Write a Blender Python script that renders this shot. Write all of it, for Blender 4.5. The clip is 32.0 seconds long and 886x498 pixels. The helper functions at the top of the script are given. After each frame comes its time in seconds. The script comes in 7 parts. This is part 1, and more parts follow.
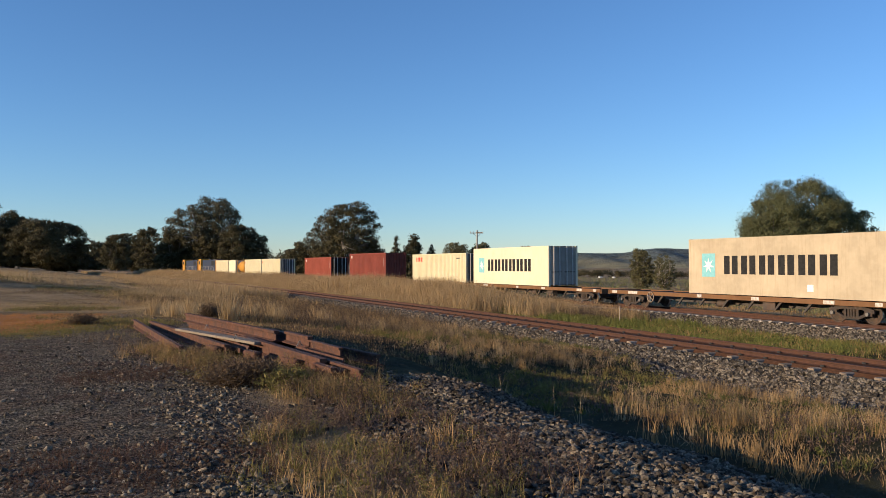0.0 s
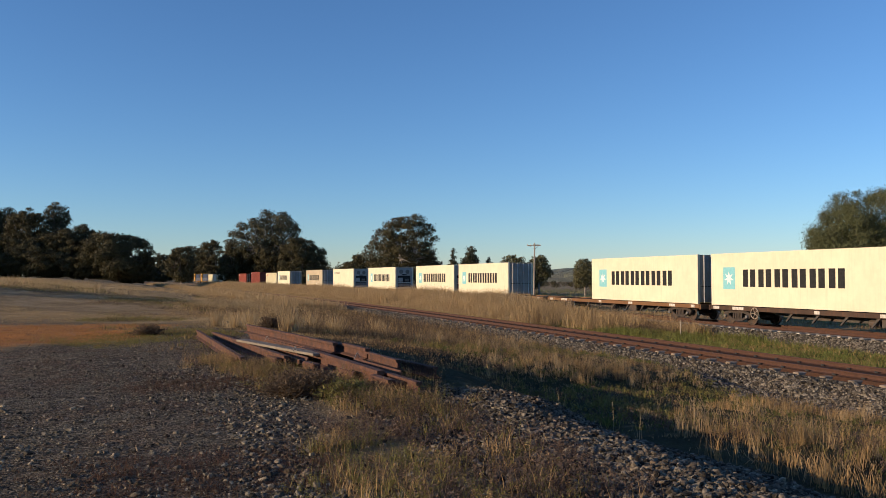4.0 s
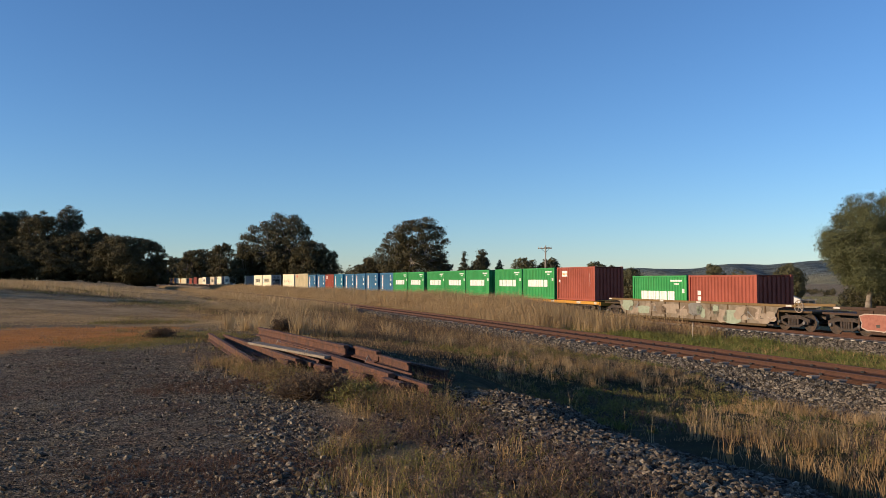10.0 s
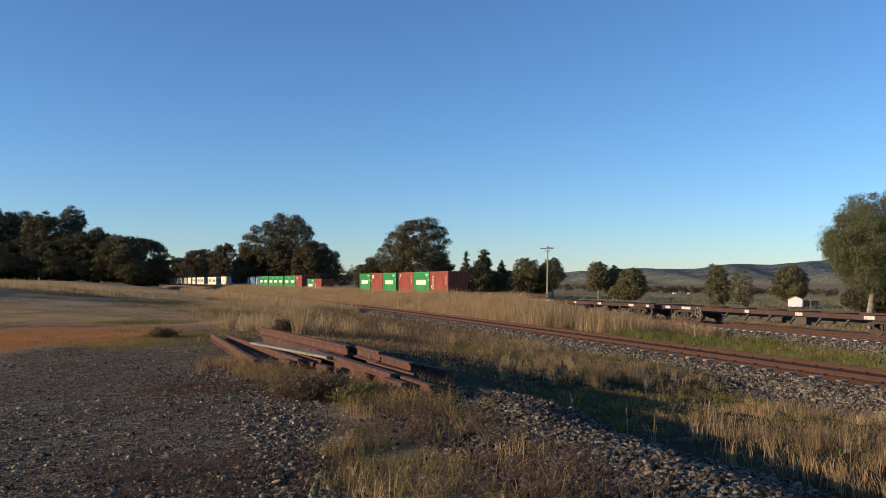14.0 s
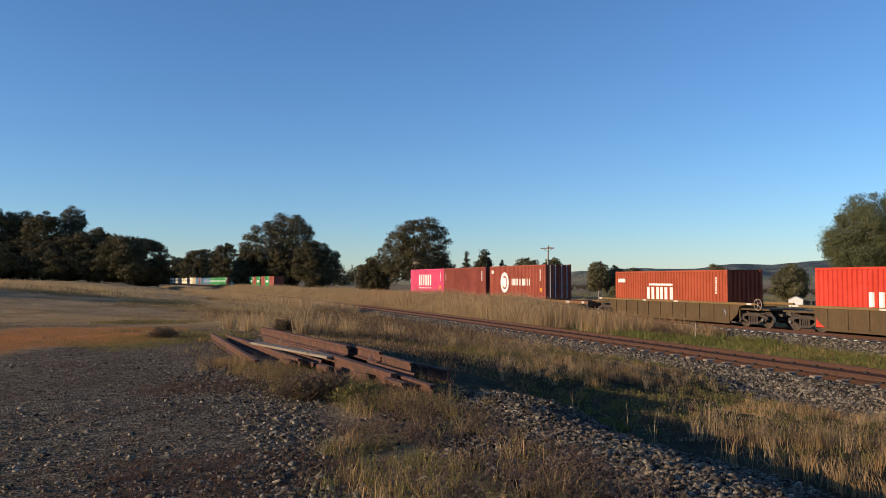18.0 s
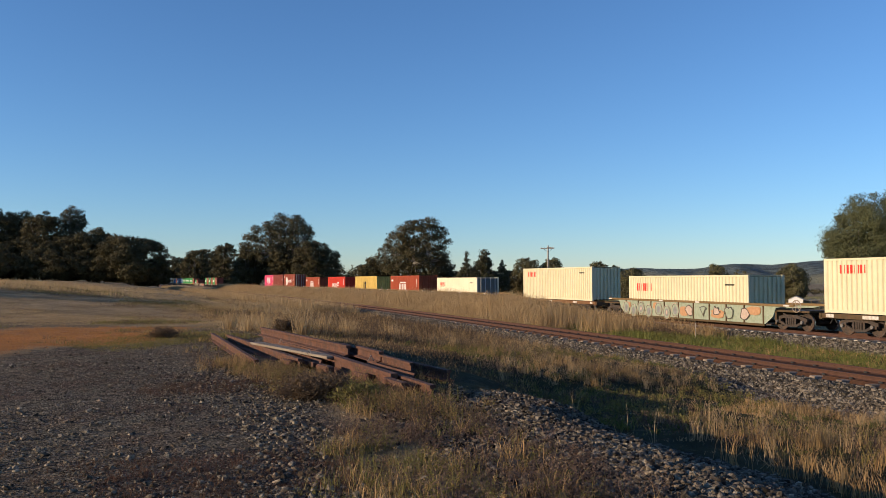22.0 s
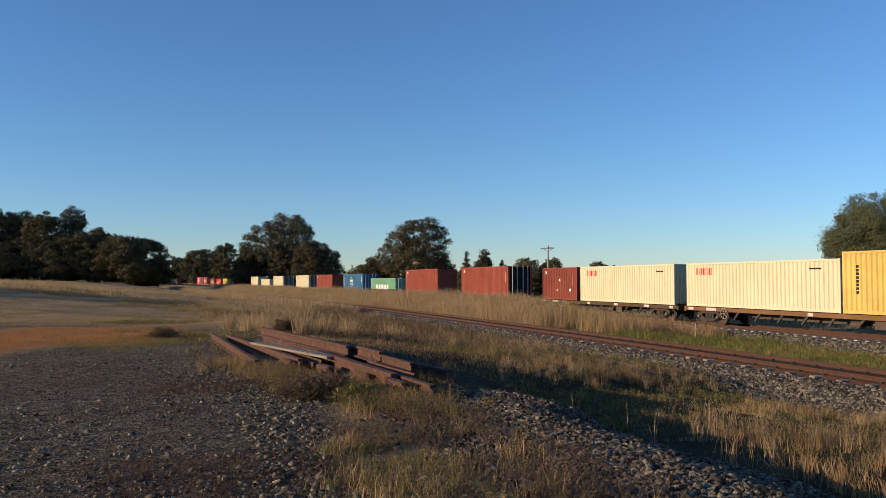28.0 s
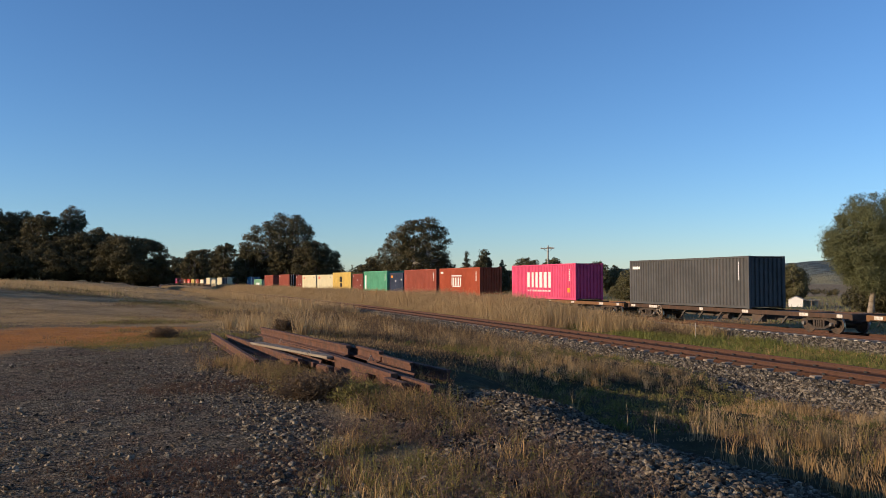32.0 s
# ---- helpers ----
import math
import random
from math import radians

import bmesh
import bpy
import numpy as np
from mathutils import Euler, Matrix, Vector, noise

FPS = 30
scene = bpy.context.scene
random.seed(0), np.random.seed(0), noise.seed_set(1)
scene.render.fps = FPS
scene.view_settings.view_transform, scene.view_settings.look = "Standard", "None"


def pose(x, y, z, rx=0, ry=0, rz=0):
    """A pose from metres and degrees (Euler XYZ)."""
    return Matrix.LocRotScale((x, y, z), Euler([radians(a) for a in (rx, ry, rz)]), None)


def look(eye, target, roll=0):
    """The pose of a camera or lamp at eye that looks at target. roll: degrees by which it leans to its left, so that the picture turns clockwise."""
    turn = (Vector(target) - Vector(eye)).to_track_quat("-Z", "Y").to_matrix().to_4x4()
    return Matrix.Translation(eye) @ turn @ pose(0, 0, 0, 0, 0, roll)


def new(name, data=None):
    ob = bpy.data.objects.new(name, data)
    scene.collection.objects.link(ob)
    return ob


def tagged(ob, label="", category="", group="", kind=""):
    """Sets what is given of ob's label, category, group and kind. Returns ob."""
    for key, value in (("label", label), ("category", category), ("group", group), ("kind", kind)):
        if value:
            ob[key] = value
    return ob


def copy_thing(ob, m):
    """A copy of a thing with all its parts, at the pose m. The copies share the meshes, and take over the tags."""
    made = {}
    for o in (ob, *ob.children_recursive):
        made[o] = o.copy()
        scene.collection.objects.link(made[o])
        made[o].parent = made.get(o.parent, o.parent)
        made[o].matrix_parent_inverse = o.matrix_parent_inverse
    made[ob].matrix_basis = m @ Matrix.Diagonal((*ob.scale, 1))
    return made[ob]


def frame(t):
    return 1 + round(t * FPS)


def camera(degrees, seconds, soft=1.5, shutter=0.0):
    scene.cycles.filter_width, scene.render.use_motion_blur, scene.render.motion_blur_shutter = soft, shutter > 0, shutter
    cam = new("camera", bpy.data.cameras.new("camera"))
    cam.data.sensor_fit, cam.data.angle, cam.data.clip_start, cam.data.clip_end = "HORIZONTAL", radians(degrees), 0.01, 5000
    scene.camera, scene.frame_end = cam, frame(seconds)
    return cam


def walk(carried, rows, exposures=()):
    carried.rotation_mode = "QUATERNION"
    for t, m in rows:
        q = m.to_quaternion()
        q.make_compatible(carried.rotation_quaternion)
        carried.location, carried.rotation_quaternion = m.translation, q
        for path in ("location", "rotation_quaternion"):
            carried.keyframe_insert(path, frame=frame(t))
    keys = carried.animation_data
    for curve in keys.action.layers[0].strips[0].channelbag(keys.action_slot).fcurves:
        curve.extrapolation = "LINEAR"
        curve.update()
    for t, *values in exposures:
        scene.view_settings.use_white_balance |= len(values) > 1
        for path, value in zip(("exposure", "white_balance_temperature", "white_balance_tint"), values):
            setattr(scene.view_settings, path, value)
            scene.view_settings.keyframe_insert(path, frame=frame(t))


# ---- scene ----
# ------------------------------------------------------------------ camera
EYE = (0.0, 0.0, 2.56)
# seconds, turn to the right, tilt up, roll, all in degrees
TURNS = [(0.0, 4.958, 1.107, .121), (0.5, 3.93, 1.269, .11), (1.0, 2.878, 1.412, .15), (1.5, 2.018, 1.534, .16), (2.0, 1.37, 1.643, .17),
         (2.5, 1.104, 1.752, .17), (3.0, 1.046, 1.843, .11), (3.5, 1.0, 1.928, .04), (5.5, .826, 2.134, .02), (7.0, .826, 2.19, .015),
         (7.5, .768, 2.193, .015), (8.0, .596, 2.197, .015), (8.5, .46, 2.201, .015), (9.0, .345, 2.201, .015), (9.5, .287, 2.201, .015),
         (10.0, .173, 2.203, .015), (11.0, .115, 2.205, .015), (12.0, .06, 2.205, .015), (14.0, .03, 2.205, .015), (16.5, 0, 2.205, .015), (32.0, 0, 2.205, .015)]
cam = camera(57.15, 32.0, soft=0.65)


def facing(turn, tilt, roll):
    return pose(*EYE, 90 + tilt, 0, -turn) @ pose(0, 0, 0, 0, 0, -roll)


walk(cam, [(t, facing(a, b, c)) for t, a, b, c in TURNS], [(t, e, 5720, 14) for t, e in ((0, .36), (3, .26), (6, .17), (8, .22), (12, .31), (14, .36), (17, .31), (21, .30), (25, .27), (28, .23), (32, .26))])

# ------------------------------------------------------------------ light
SUN_TO = Vector((-0.957, -0.29, 0.0)).normalized() * math.cos(radians(11.5)) + Vector((0, 0, math.sin(radians(11.5))))
sun = new("sun", bpy.data.lights.new("sun", "SUN"))
sun.data.energy, sun.data.angle, sun.data.color = 5.0, radians(0.55), (1.0, 0.72, 0.40)
sun.matrix_world = look((0, 0, 60), Vector((0, 0, 60)) - SUN_TO)
world = bpy.data.worlds.new("sky")
scene.world = world
world.use_nodes = True
wn = world.node_tree.nodes
sky = wn.new("ShaderNodeTexSky")
sky.sky_type, sky.sun_disc = "NISHITA", False
sky.sun_elevation, sky.sun_rotation = radians(11.5), math.atan2(SUN_TO.x, SUN_TO.y)
sky.altitude, sky.air_density, sky.dust_density, sky.ozone_density = 300, 1.0, 0.0, 4.0
wn["Background"].inputs["Strength"].default_value = 0.125
world.node_tree.links.new(sky.outputs["Color"], wn["Background"].inputs["Color"])


# ------------------------------------------------------------------ mesh helpers
def part(name, bm, material, parent=None, label="", smooth=False):
    """One mesh object, from a bmesh or a mesh, under its thing."""
    if isinstance(bm, bpy.types.Mesh):
        me = bm
    else:
        me = bpy.data.meshes.new(name)
        bm.to_mesh(me)
        bm.free()
        if smooth:
            me.polygons.foreach_set("use_smooth", [True] * len(me.polygons))
    if material and not me.materials:
        me.materials.append(material)
    ob = new(name, me)
    if parent:
        ob.parent = parent
    if label:
        ob["label"] = label
    return ob


def holder(name, m=None):
    ob = new(name)
    ob.empty_display_size = 0.2
    if m:
        ob.matrix_world = m
    return ob


def box(bm, x0, x1, y0, y1, z0, z1, mi=0):
    v = [bm.verts.new(c) for c in ((x0, y0, z0), (x1, y0, z0), (x1, y1, z0), (x0, y1, z0), (x0, y0, z1), (x1, y0, z1), (x1, y1, z1), (x0, y1, z1))]
    for q in ((3, 2, 1, 0), (4, 5, 6, 7), (0, 1, 5, 4), (1, 2, 6, 5), (2, 3, 7, 6), (3, 0, 4, 7)):
        bm.faces.new([v[i] for i in q]).material_index = mi


def bevelled(bm, width=0.01):
    bmesh.ops.bevel(bm, geom=bm.edges[:], offset=width, segments=1, affect="EDGES")
    return bm


def boxes(*rows, bevel=0.0):
    bm = bmesh.new()
    for r in rows:
        box(bm, *r)
    return bevelled(bm, bevel) if bevel else bm


def tube(bm, a, b, r0, r1, n=8, caps=True):
    a, b = Vector(a), Vector(b)
    q = (b - a).to_track_quat("Z", "Y")
    rings = [[bm.verts.new(p + q @ Vector((r * math.cos(i * 2 * math.pi / n), r * math.sin(i * 2 * math.pi / n), 0))) for i in range(n)] for p, r in ((a, r0), (b, r1))]
    for i in range(n):
        bm.faces.new((rings[0][i], rings[0][(i + 1) % n], rings[1][(i + 1) % n], rings[1][i]))
    if caps:
        bm.faces.new(rings[0][::-1])
        bm.faces.new(rings[1])


def tubes(*rows, n=8):
    bm = bmesh.new()
    for a, b, r0, r1 in rows:
        tube(bm, a, b, r0, r1, n)
    return bm


def prism(bm, outline, y0, y1):
    """Outline of (x, z) pairs, anticlockwise seen from -y, drawn out from y0 to y1."""
    a = [bm.verts.new((x, y0, z)) for x, z in outline]
    b = [bm.verts.new((x, y1, z)) for x, z in outline]
    n = len(a)
    bm.faces.new(a)
    bm.faces.new(b[::-1])
    for i in range(n):
        bm.faces.new((a[i], b[i], b[(i + 1) % n], a[(i + 1) % n]))


def mesh_np(name, verts, faces, material=None):
    """A mesh from arrays: faces all of one size."""
    verts, faces = np.asarray(verts, dtype=np.float32), np.asarray(faces, dtype=np.int32)
    me = bpy.data.meshes.new(name)
    me.vertices.add(len(verts))
    me.vertices.foreach_set("co", verts.ravel())
    k = faces.shape[1]
    me.loops.add(faces.size)
    me.loops.foreach_set("vertex_index", faces.ravel())
    me.polygons.add(len(faces))
    me.polygons.foreach_set("loop_start", np.arange(0, faces.size, k, dtype=np.int32))
    me.update(calc_edges=True)
    me.shade_flat()
    if material:
        me.materials.append(material)
    return me


# ------------------------------------------------------------------ materials
def ramp_mix(nt, fac, a, b):
    m = nt.nodes.new("ShaderNodeMix")
    m.data_type = "RGBA"
    for s, v in ((m.inputs["Factor"], fac), (m.inputs["A"], a), (m.inputs["B"], b)):
        if isinstance(v, (int, float)):
            s.default_value = v
        elif isinstance(v, tuple):
            s.default_value = (*v[:3], 1)
        else:
            nt.links.new(v, s)
    return m.outputs["Result"]


def noise_of(nt, vec, scale, detail=4.0, rough=0.6, lo=0.35, hi=0.65):
    n = nt.nodes.new("ShaderNodeTexNoise")
    n.inputs["Scale"].default_value, n.inputs["Detail"].default_value, n.inputs["Roughness"].default_value = scale, detail, rough
    nt.links.new(vec, n.inputs["Vector"])
    r = nt.nodes.new("ShaderNodeMapRange")
    r.inputs["From Min"].default_value, r.inputs["From Max"].default_value = lo, hi
    nt.links.new(n.outputs["Fac"], r.inputs["Value"])
    return r.outputs["Result"]


def stretched(nt, vec, sx, sy, sz):
    m = nt.nodes.new("ShaderNodeMapping")
    m.inputs["Scale"].default_value = (sx, sy, sz)
    nt.links.new(vec, m.inputs["Vector"])
    return m.outputs["Vector"]


def times(nt, a, b):
    m = nt.nodes.new("ShaderNodeMath")
    m.operation, m.use_clamp = "MULTIPLY", True
    for s, v in zip(m.inputs, (a, b)):
        if isinstance(v, (int, float)):
            s.default_value = v
        else:
            nt.links.new(v, s)
    return m.outputs[0]


def blank(name, rough=0.8, metal=0.0):
    m = bpy.data.materials.new(name)
    m.use_nodes = True
    nt = m.node_tree
    b = nt.nodes["Principled BSDF"]
    b.inputs["Roughness"].default_value, b.inputs["Metallic"].default_value = rough, metal
    b.inputs["Specular IOR Level"].default_value = .5 if metal or rough < .52 else .12
    co = nt.nodes.new("ShaderNodeTexCoord").outputs["Object"]
    return m, nt, b, co


def bump_to(nt, b, height, strength, distance=0.02):
    n = nt.nodes.new("ShaderNodeBump")
    n.inputs["Strength"].default_value, n.inputs["Distance"].default_value = strength, distance
    nt.links.new(height, n.inputs["Height"])
    nt.links.new(n.outputs["Normal"], b.inputs["Normal"])


def mat(name, c1, c2, scale=3.0, rough=0.8, metal=0.0, bump=0.2, stain=None, stain_scale=0.8, amount=0.5, vary=0.0, island=False):
    """Two tones at one scale, stains at another, relief; vary: lightness that differs from object to object or from island to island."""
    m, nt, b, co = blank(name, rough, metal)
    f = noise_of(nt, co, scale)
    col = ramp_mix(nt, f, c1, c2)
    if stain:
        col = ramp_mix(nt, times(nt, noise_of(nt, co, stain_scale, 5, .65, .48, .68), amount), col, stain)
    if vary:
        src = nt.nodes.new("ShaderNodeNewGeometry").outputs["Random Per Island"] if island else nt.nodes.new("ShaderNodeObjectInfo").outputs["Random"]
        h = nt.nodes.new("ShaderNodeHueSaturation")
        r = nt.nodes.new("ShaderNodeMapRange")
        r.inputs["To Min"].default_value, r.inputs["To Max"].default_value = 1 - vary, 1 + vary
        nt.links.new(src, r.inputs["Value"])
        nt.links.new(r.outputs["Result"], h.inputs["Value"])
        nt.links.new(col, h.inputs["Color"])
        col = h.outputs["Color"]
    nt.links.new(col, b.inputs["Base Color"])
    if bump:
        bump_to(nt, b, noise_of(nt, co, scale * 4, 5), bump)
    return m


def paint(name, c, wear=0.35, rough=0.6, rust=(0.16, 0.07, 0.035), fade=.72):
    """Weathered container paint: streaks that run down, faded patches, rust."""
    m, nt, b, co = blank(name, rough)
    dark = tuple(x * fade for x in c)
    pale = tuple(min(0.85, x * 1.1 + 0.02) for x in c)
    col = ramp_mix(nt, noise_of(nt, co, 0.6, 4, .6, .3, .7), dark, c)
    col = ramp_mix(nt, times(nt, noise_of(nt, co, 1.7, 5, .7, .45, .8), .5), col, pale)
    streak = noise_of(nt, stretched(nt, co, 5, 5, .35), 1.6, 5, .7, .5, .75)
    col = ramp_mix(nt, times(nt, streak, wear), col, rust)
    nt.links.new(col, b.inputs["Base Color"])
    bump_to(nt, b, noise_of(nt, co, 2.2, 3), .15, .02)
    return m


def leafy(name, c1, c2, c3, rough=0.6, through_it=.35):
    """Foliage: tone by leaf, with a larger drift over the crown, a little light let through."""
    m, nt, b, co = blank(name, rough)
    b.inputs["Specular IOR Level"].default_value = .15
    g = nt.nodes.new("ShaderNodeNewGeometry").outputs["Random Per Island"]
    col = ramp_mix(nt, g, c1, c2)
    col = ramp_mix(nt, times(nt, noise_of(nt, co, .5, 3, .6, .4, .65), .7), col, c3)
    nt.links.new(col, b.inputs["Base Color"])
    tr = nt.nodes.new("ShaderNodeBsdfTranslucent")
    nt.links.new(col, tr.inputs["Color"])
    ms = nt.nodes.new("ShaderNodeMixShader")
    ms.inputs[0].default_value = through_it
    nt.links.new(b.outputs[0], ms.inputs[1])
    nt.links.new(tr.outputs[0], ms.inputs[2])
    nt.links.new(ms.outputs[0], nt.nodes["Material Output"].inputs["Surface"])
    return m


RUST = mat("rusty_rail", (0.055, 0.024, 0.014), (0.088, 0.037, 0.02), 9, .85, .1, .35, (0.07, 0.035, 0.025), 2.5, .6)
OLD_RUST = mat("old_rust", (0.068, 0.030, 0.018), (0.135, 0.058, 0.031), 7, .9, .05, .5, (0.05, 0.03, 0.025), 1.8, .7)
SLEEPER = mat("concrete_sleeper", (0.38, 0.345, 0.295), (0.52, 0.475, 0.41), 6, .9, 0, .3, (0.2, .15, .11), 2, .6, vary=.15)
BALLAST = mat("track_ballast", (0.045, 0.039, 0.031), (0.20, 0.178, 0.146), 20, .85, 0, .3, (0.17, .12, .08), 1.5, .3, vary=.75, island=True)
STONE = mat("ballast_stone", (0.034, 0.028, 0.022), (0.155, 0.132, 0.102), 20, .85, 0, .3, (0.10, .07, .045), 1.5, .35, vary=.85, island=True)
BED = mat("packed_ballast", (0.032, 0.028, 0.022), (0.15, 0.13, 0.105), 26, .9, 0, .8, (0.06, .045, .03), 1.5, .4)
RUST_BED = mat("rust_stained_ballast", (0.052, 0.026, 0.0145), (0.085, 0.041, 0.022), 6, .9, 0, .5, (0.07, .05, .04), 2, .5)
GRIT = mat("dark_gravel", (0.062, 0.052, 0.036), (0.25, 0.21, 0.148), 22, .9, 0, .3, (0.12, .07, .04), 1.2, .5, vary=.75, island=True)
STEEL = mat("dark_steel", (0.045, 0.04, 0.036), (0.09, 0.075, 0.06), 5, .7, .2, .3, (0.11, .06, .035), 1.5, .6)
WHEEL = mat("wheel_tread", (0.35, 0.34, 0.33), (0.5, 0.49, 0.47), 10, .28, .95, .1)
BOGIE = mat("bogie_steel", (0.035, 0.026, 0.02), (0.065, 0.047, 0.035), 6, .8, .1, .4, (0.10, .055, .03), 3, .5)
BEARING = mat("bearing_cap", (0.13, 0.12, 0.105), (0.24, 0.22, 0.195), 12, .5, .3, .2)
PLATE = mat("white_plate", (0.48, 0.45, 0.40), (0.64, 0.61, 0.55), 9, .6, 0, .1, (.3, .22, .15), 4, .5)
BARK = mat("gum_bark", (0.16, 0.13, 0.10), (0.30, 0.26, 0.21), 3, .9, 0, .5, (0.10, .075, .055), 1, .6)
PALE_BARK = mat("pale_bark", (0.38, 0.34, 0.29), (0.52, 0.48, 0.42), 3, .9, 0, .4, (0.2, .15, .1), 1, .5)
POLE = mat("pole_timber", (0.30, 0.26, 0.21), (0.42, 0.37, 0.31), 3, .9, 0, .3, (0.2, .16, .12), .6, .5)
TIMBER = mat("grey_timber", (0.19, 0.155, 0.115), (0.29, 0.24, 0.185), 4, .9, 0, .4, (0.16, .13, .10), 2, .5)
LEAF_GUM = leafy("gum_leaves", (0.050, 0.045, 0.021), (0.115, 0.098, 0.045), (0.065, 0.055, 0.025), .6, .15)
LEAF_PALE = leafy("pale_gum_leaves", (0.055, 0.052, 0.028), (0.135, 0.120, 0.066), (0.075, 0.068, 0.037), .6, .15)
LEAF_PEPPER = leafy("pepper_leaves", (0.084, 0.092, 0.042), (0.150, 0.158, 0.070), (0.105, 0.108, 0.05), .6, .22)
LEAF_OLIVE = leafy("olive_tree_leaves", (0.085, 0.082, 0.040), (0.18, 0.165, 0.078), (0.11, 0.10, 0.048), .6, .2)
LEAF_PINE = leafy("pine_needles", (0.045, 0.045, 0.023), (0.10, 0.094, 0.048), (0.06, 0.056, 0.028), .6, .15)
STRAW = leafy("dry_grass", (0.38, 0.27, 0.138), (0.56, 0.415, 0.222), (0.27, 0.187, 0.093), .8)
TAWNY = leafy("tawny_grass", (0.30, 0.19, 0.078), (0.56, 0.375, 0.17), (0.20, 0.135, 0.06), .8)
GREEN = leafy("green_grass", (0.07, 0.085, 0.022), (0.17, 0.18, 0.048), (0.15, 0.13, 0.045), .7)
VERGE = leafy("verge_grass", (0.112, 0.132, 0.033), (0.235, 0.248, 0.064), (0.20, 0.17, 0.058), .7)
OLIVE = leafy("olive_weeds", (0.13, 0.118, 0.035), (0.27, 0.235, 0.075), (0.20, 0.16, 0.055), .8)
BROWN_WEED = leafy("purple_brown_weeds", (0.10, 0.067, 0.052), (0.21, 0.145, 0.105), (0.085, 0.06, 0.042), .85)
WEED = leafy("weed_stalks", (0.10, 0.066, 0.042), (0.19, 0.135, 0.085), (0.08, 0.06, 0.035), .8)

# ------------------------------------------------------------------ the line of the railway
# arc length, heading to the left of north; the line is the near side of the wagons
KNOTS = [(-1200, .275), (-40, .277), (0, .306), (40, .336), (80, .360), (120, .377), (170, .384), (240, .389), (330, .396), (450, .405), (1500, .43)]
S_STEP = 0.5
S_TAB = np.arange(-1100, 1400 + S_STEP / 2, S_STEP)
HEAD = np.interp(S_TAB, [k[0] for k in KNOTS], [k[1] for k in KNOTS])
HEAD = HEAD + .0055 * np.exp(-((S_TAB - 12) / 14) ** 2)
_hm = (HEAD[1:] + HEAD[:-1]) / 2
LX = np.concatenate([[0], np.cumsum(-np.sin(_hm) * S_STEP)])
LY = np.concatenate([[0], np.cumsum(np.cos(_hm) * S_STEP)])
_i0 = int(round(1100 / S_STEP))
LX, LY = LX - LX[_i0] + 19.608, LY - LY[_i0] + 35.2006
SIDE = 1.22         # from the wagons' near side to the middle of the track
SPACING = 12.2      # between the two tracks


def on_line(s, right=0.0):
    """x, y and heading at arc length s, so far to the right of the middle of the far track."""
    h = np.interp(s, S_TAB, HEAD)
    o = right + SIDE
    return np.interp(s, S_TAB, LX) + o * np.cos(h), np.interp(s, S_TAB, LY) + o * np.sin(h), h


_cs = S_TAB[::8]
_cx, _cy, _ch = on_line(_cs)


def beside(x, y):
    """Arc length and distance to the right of the far track's middle, for arrays of places."""
    x, y = np.atleast_1d(x).astype(float), np.atleast_1d(y).astype(float)
    s, q = np.empty_like(x), np.empty_like(x)
    for i in range(0, len(x), 4000):
        dx, dy = x[i:i + 4000, None] - _cx, y[i:i + 4000, None] - _cy
        k = np.argmin(dx * dx + dy * dy, axis=1)
        n = np.arange(len(k))
        h = _ch[k]
        q[i:i + 4000] = dx[n, k] * np.cos(h) + dy[n, k] * np.sin(h)
        s[i:i + 4000] = _cs[k] - dx[n, k] * np.sin(h) + dy[n, k] * np.cos(h)
    return s, q


def step(a, b, x):
    t = np.clip((x - a) / (b - a), 0, 1)
    return t * t * (3 - 2 * t)


def wave(x, y, k, seed=0.0):
    """Smooth unevenness about -1..1."""
    return (np.sin(x * k + 1.3 * np.sin(y * k * .7 + seed)) + np.sin(y * k * 1.13 + 1.7 * np.sin(x * k * .6 - seed)) + np.sin((x + y) * k * .71 + seed * 2)) / 3


def crest(y):
    """How far left of the far track the yard's edge lies."""
    return -26.0 - 0.07 * np.clip(y - 6, -30, 40) + 1.0 * step(12.5, 15.5, y) * step(26, 20, y)


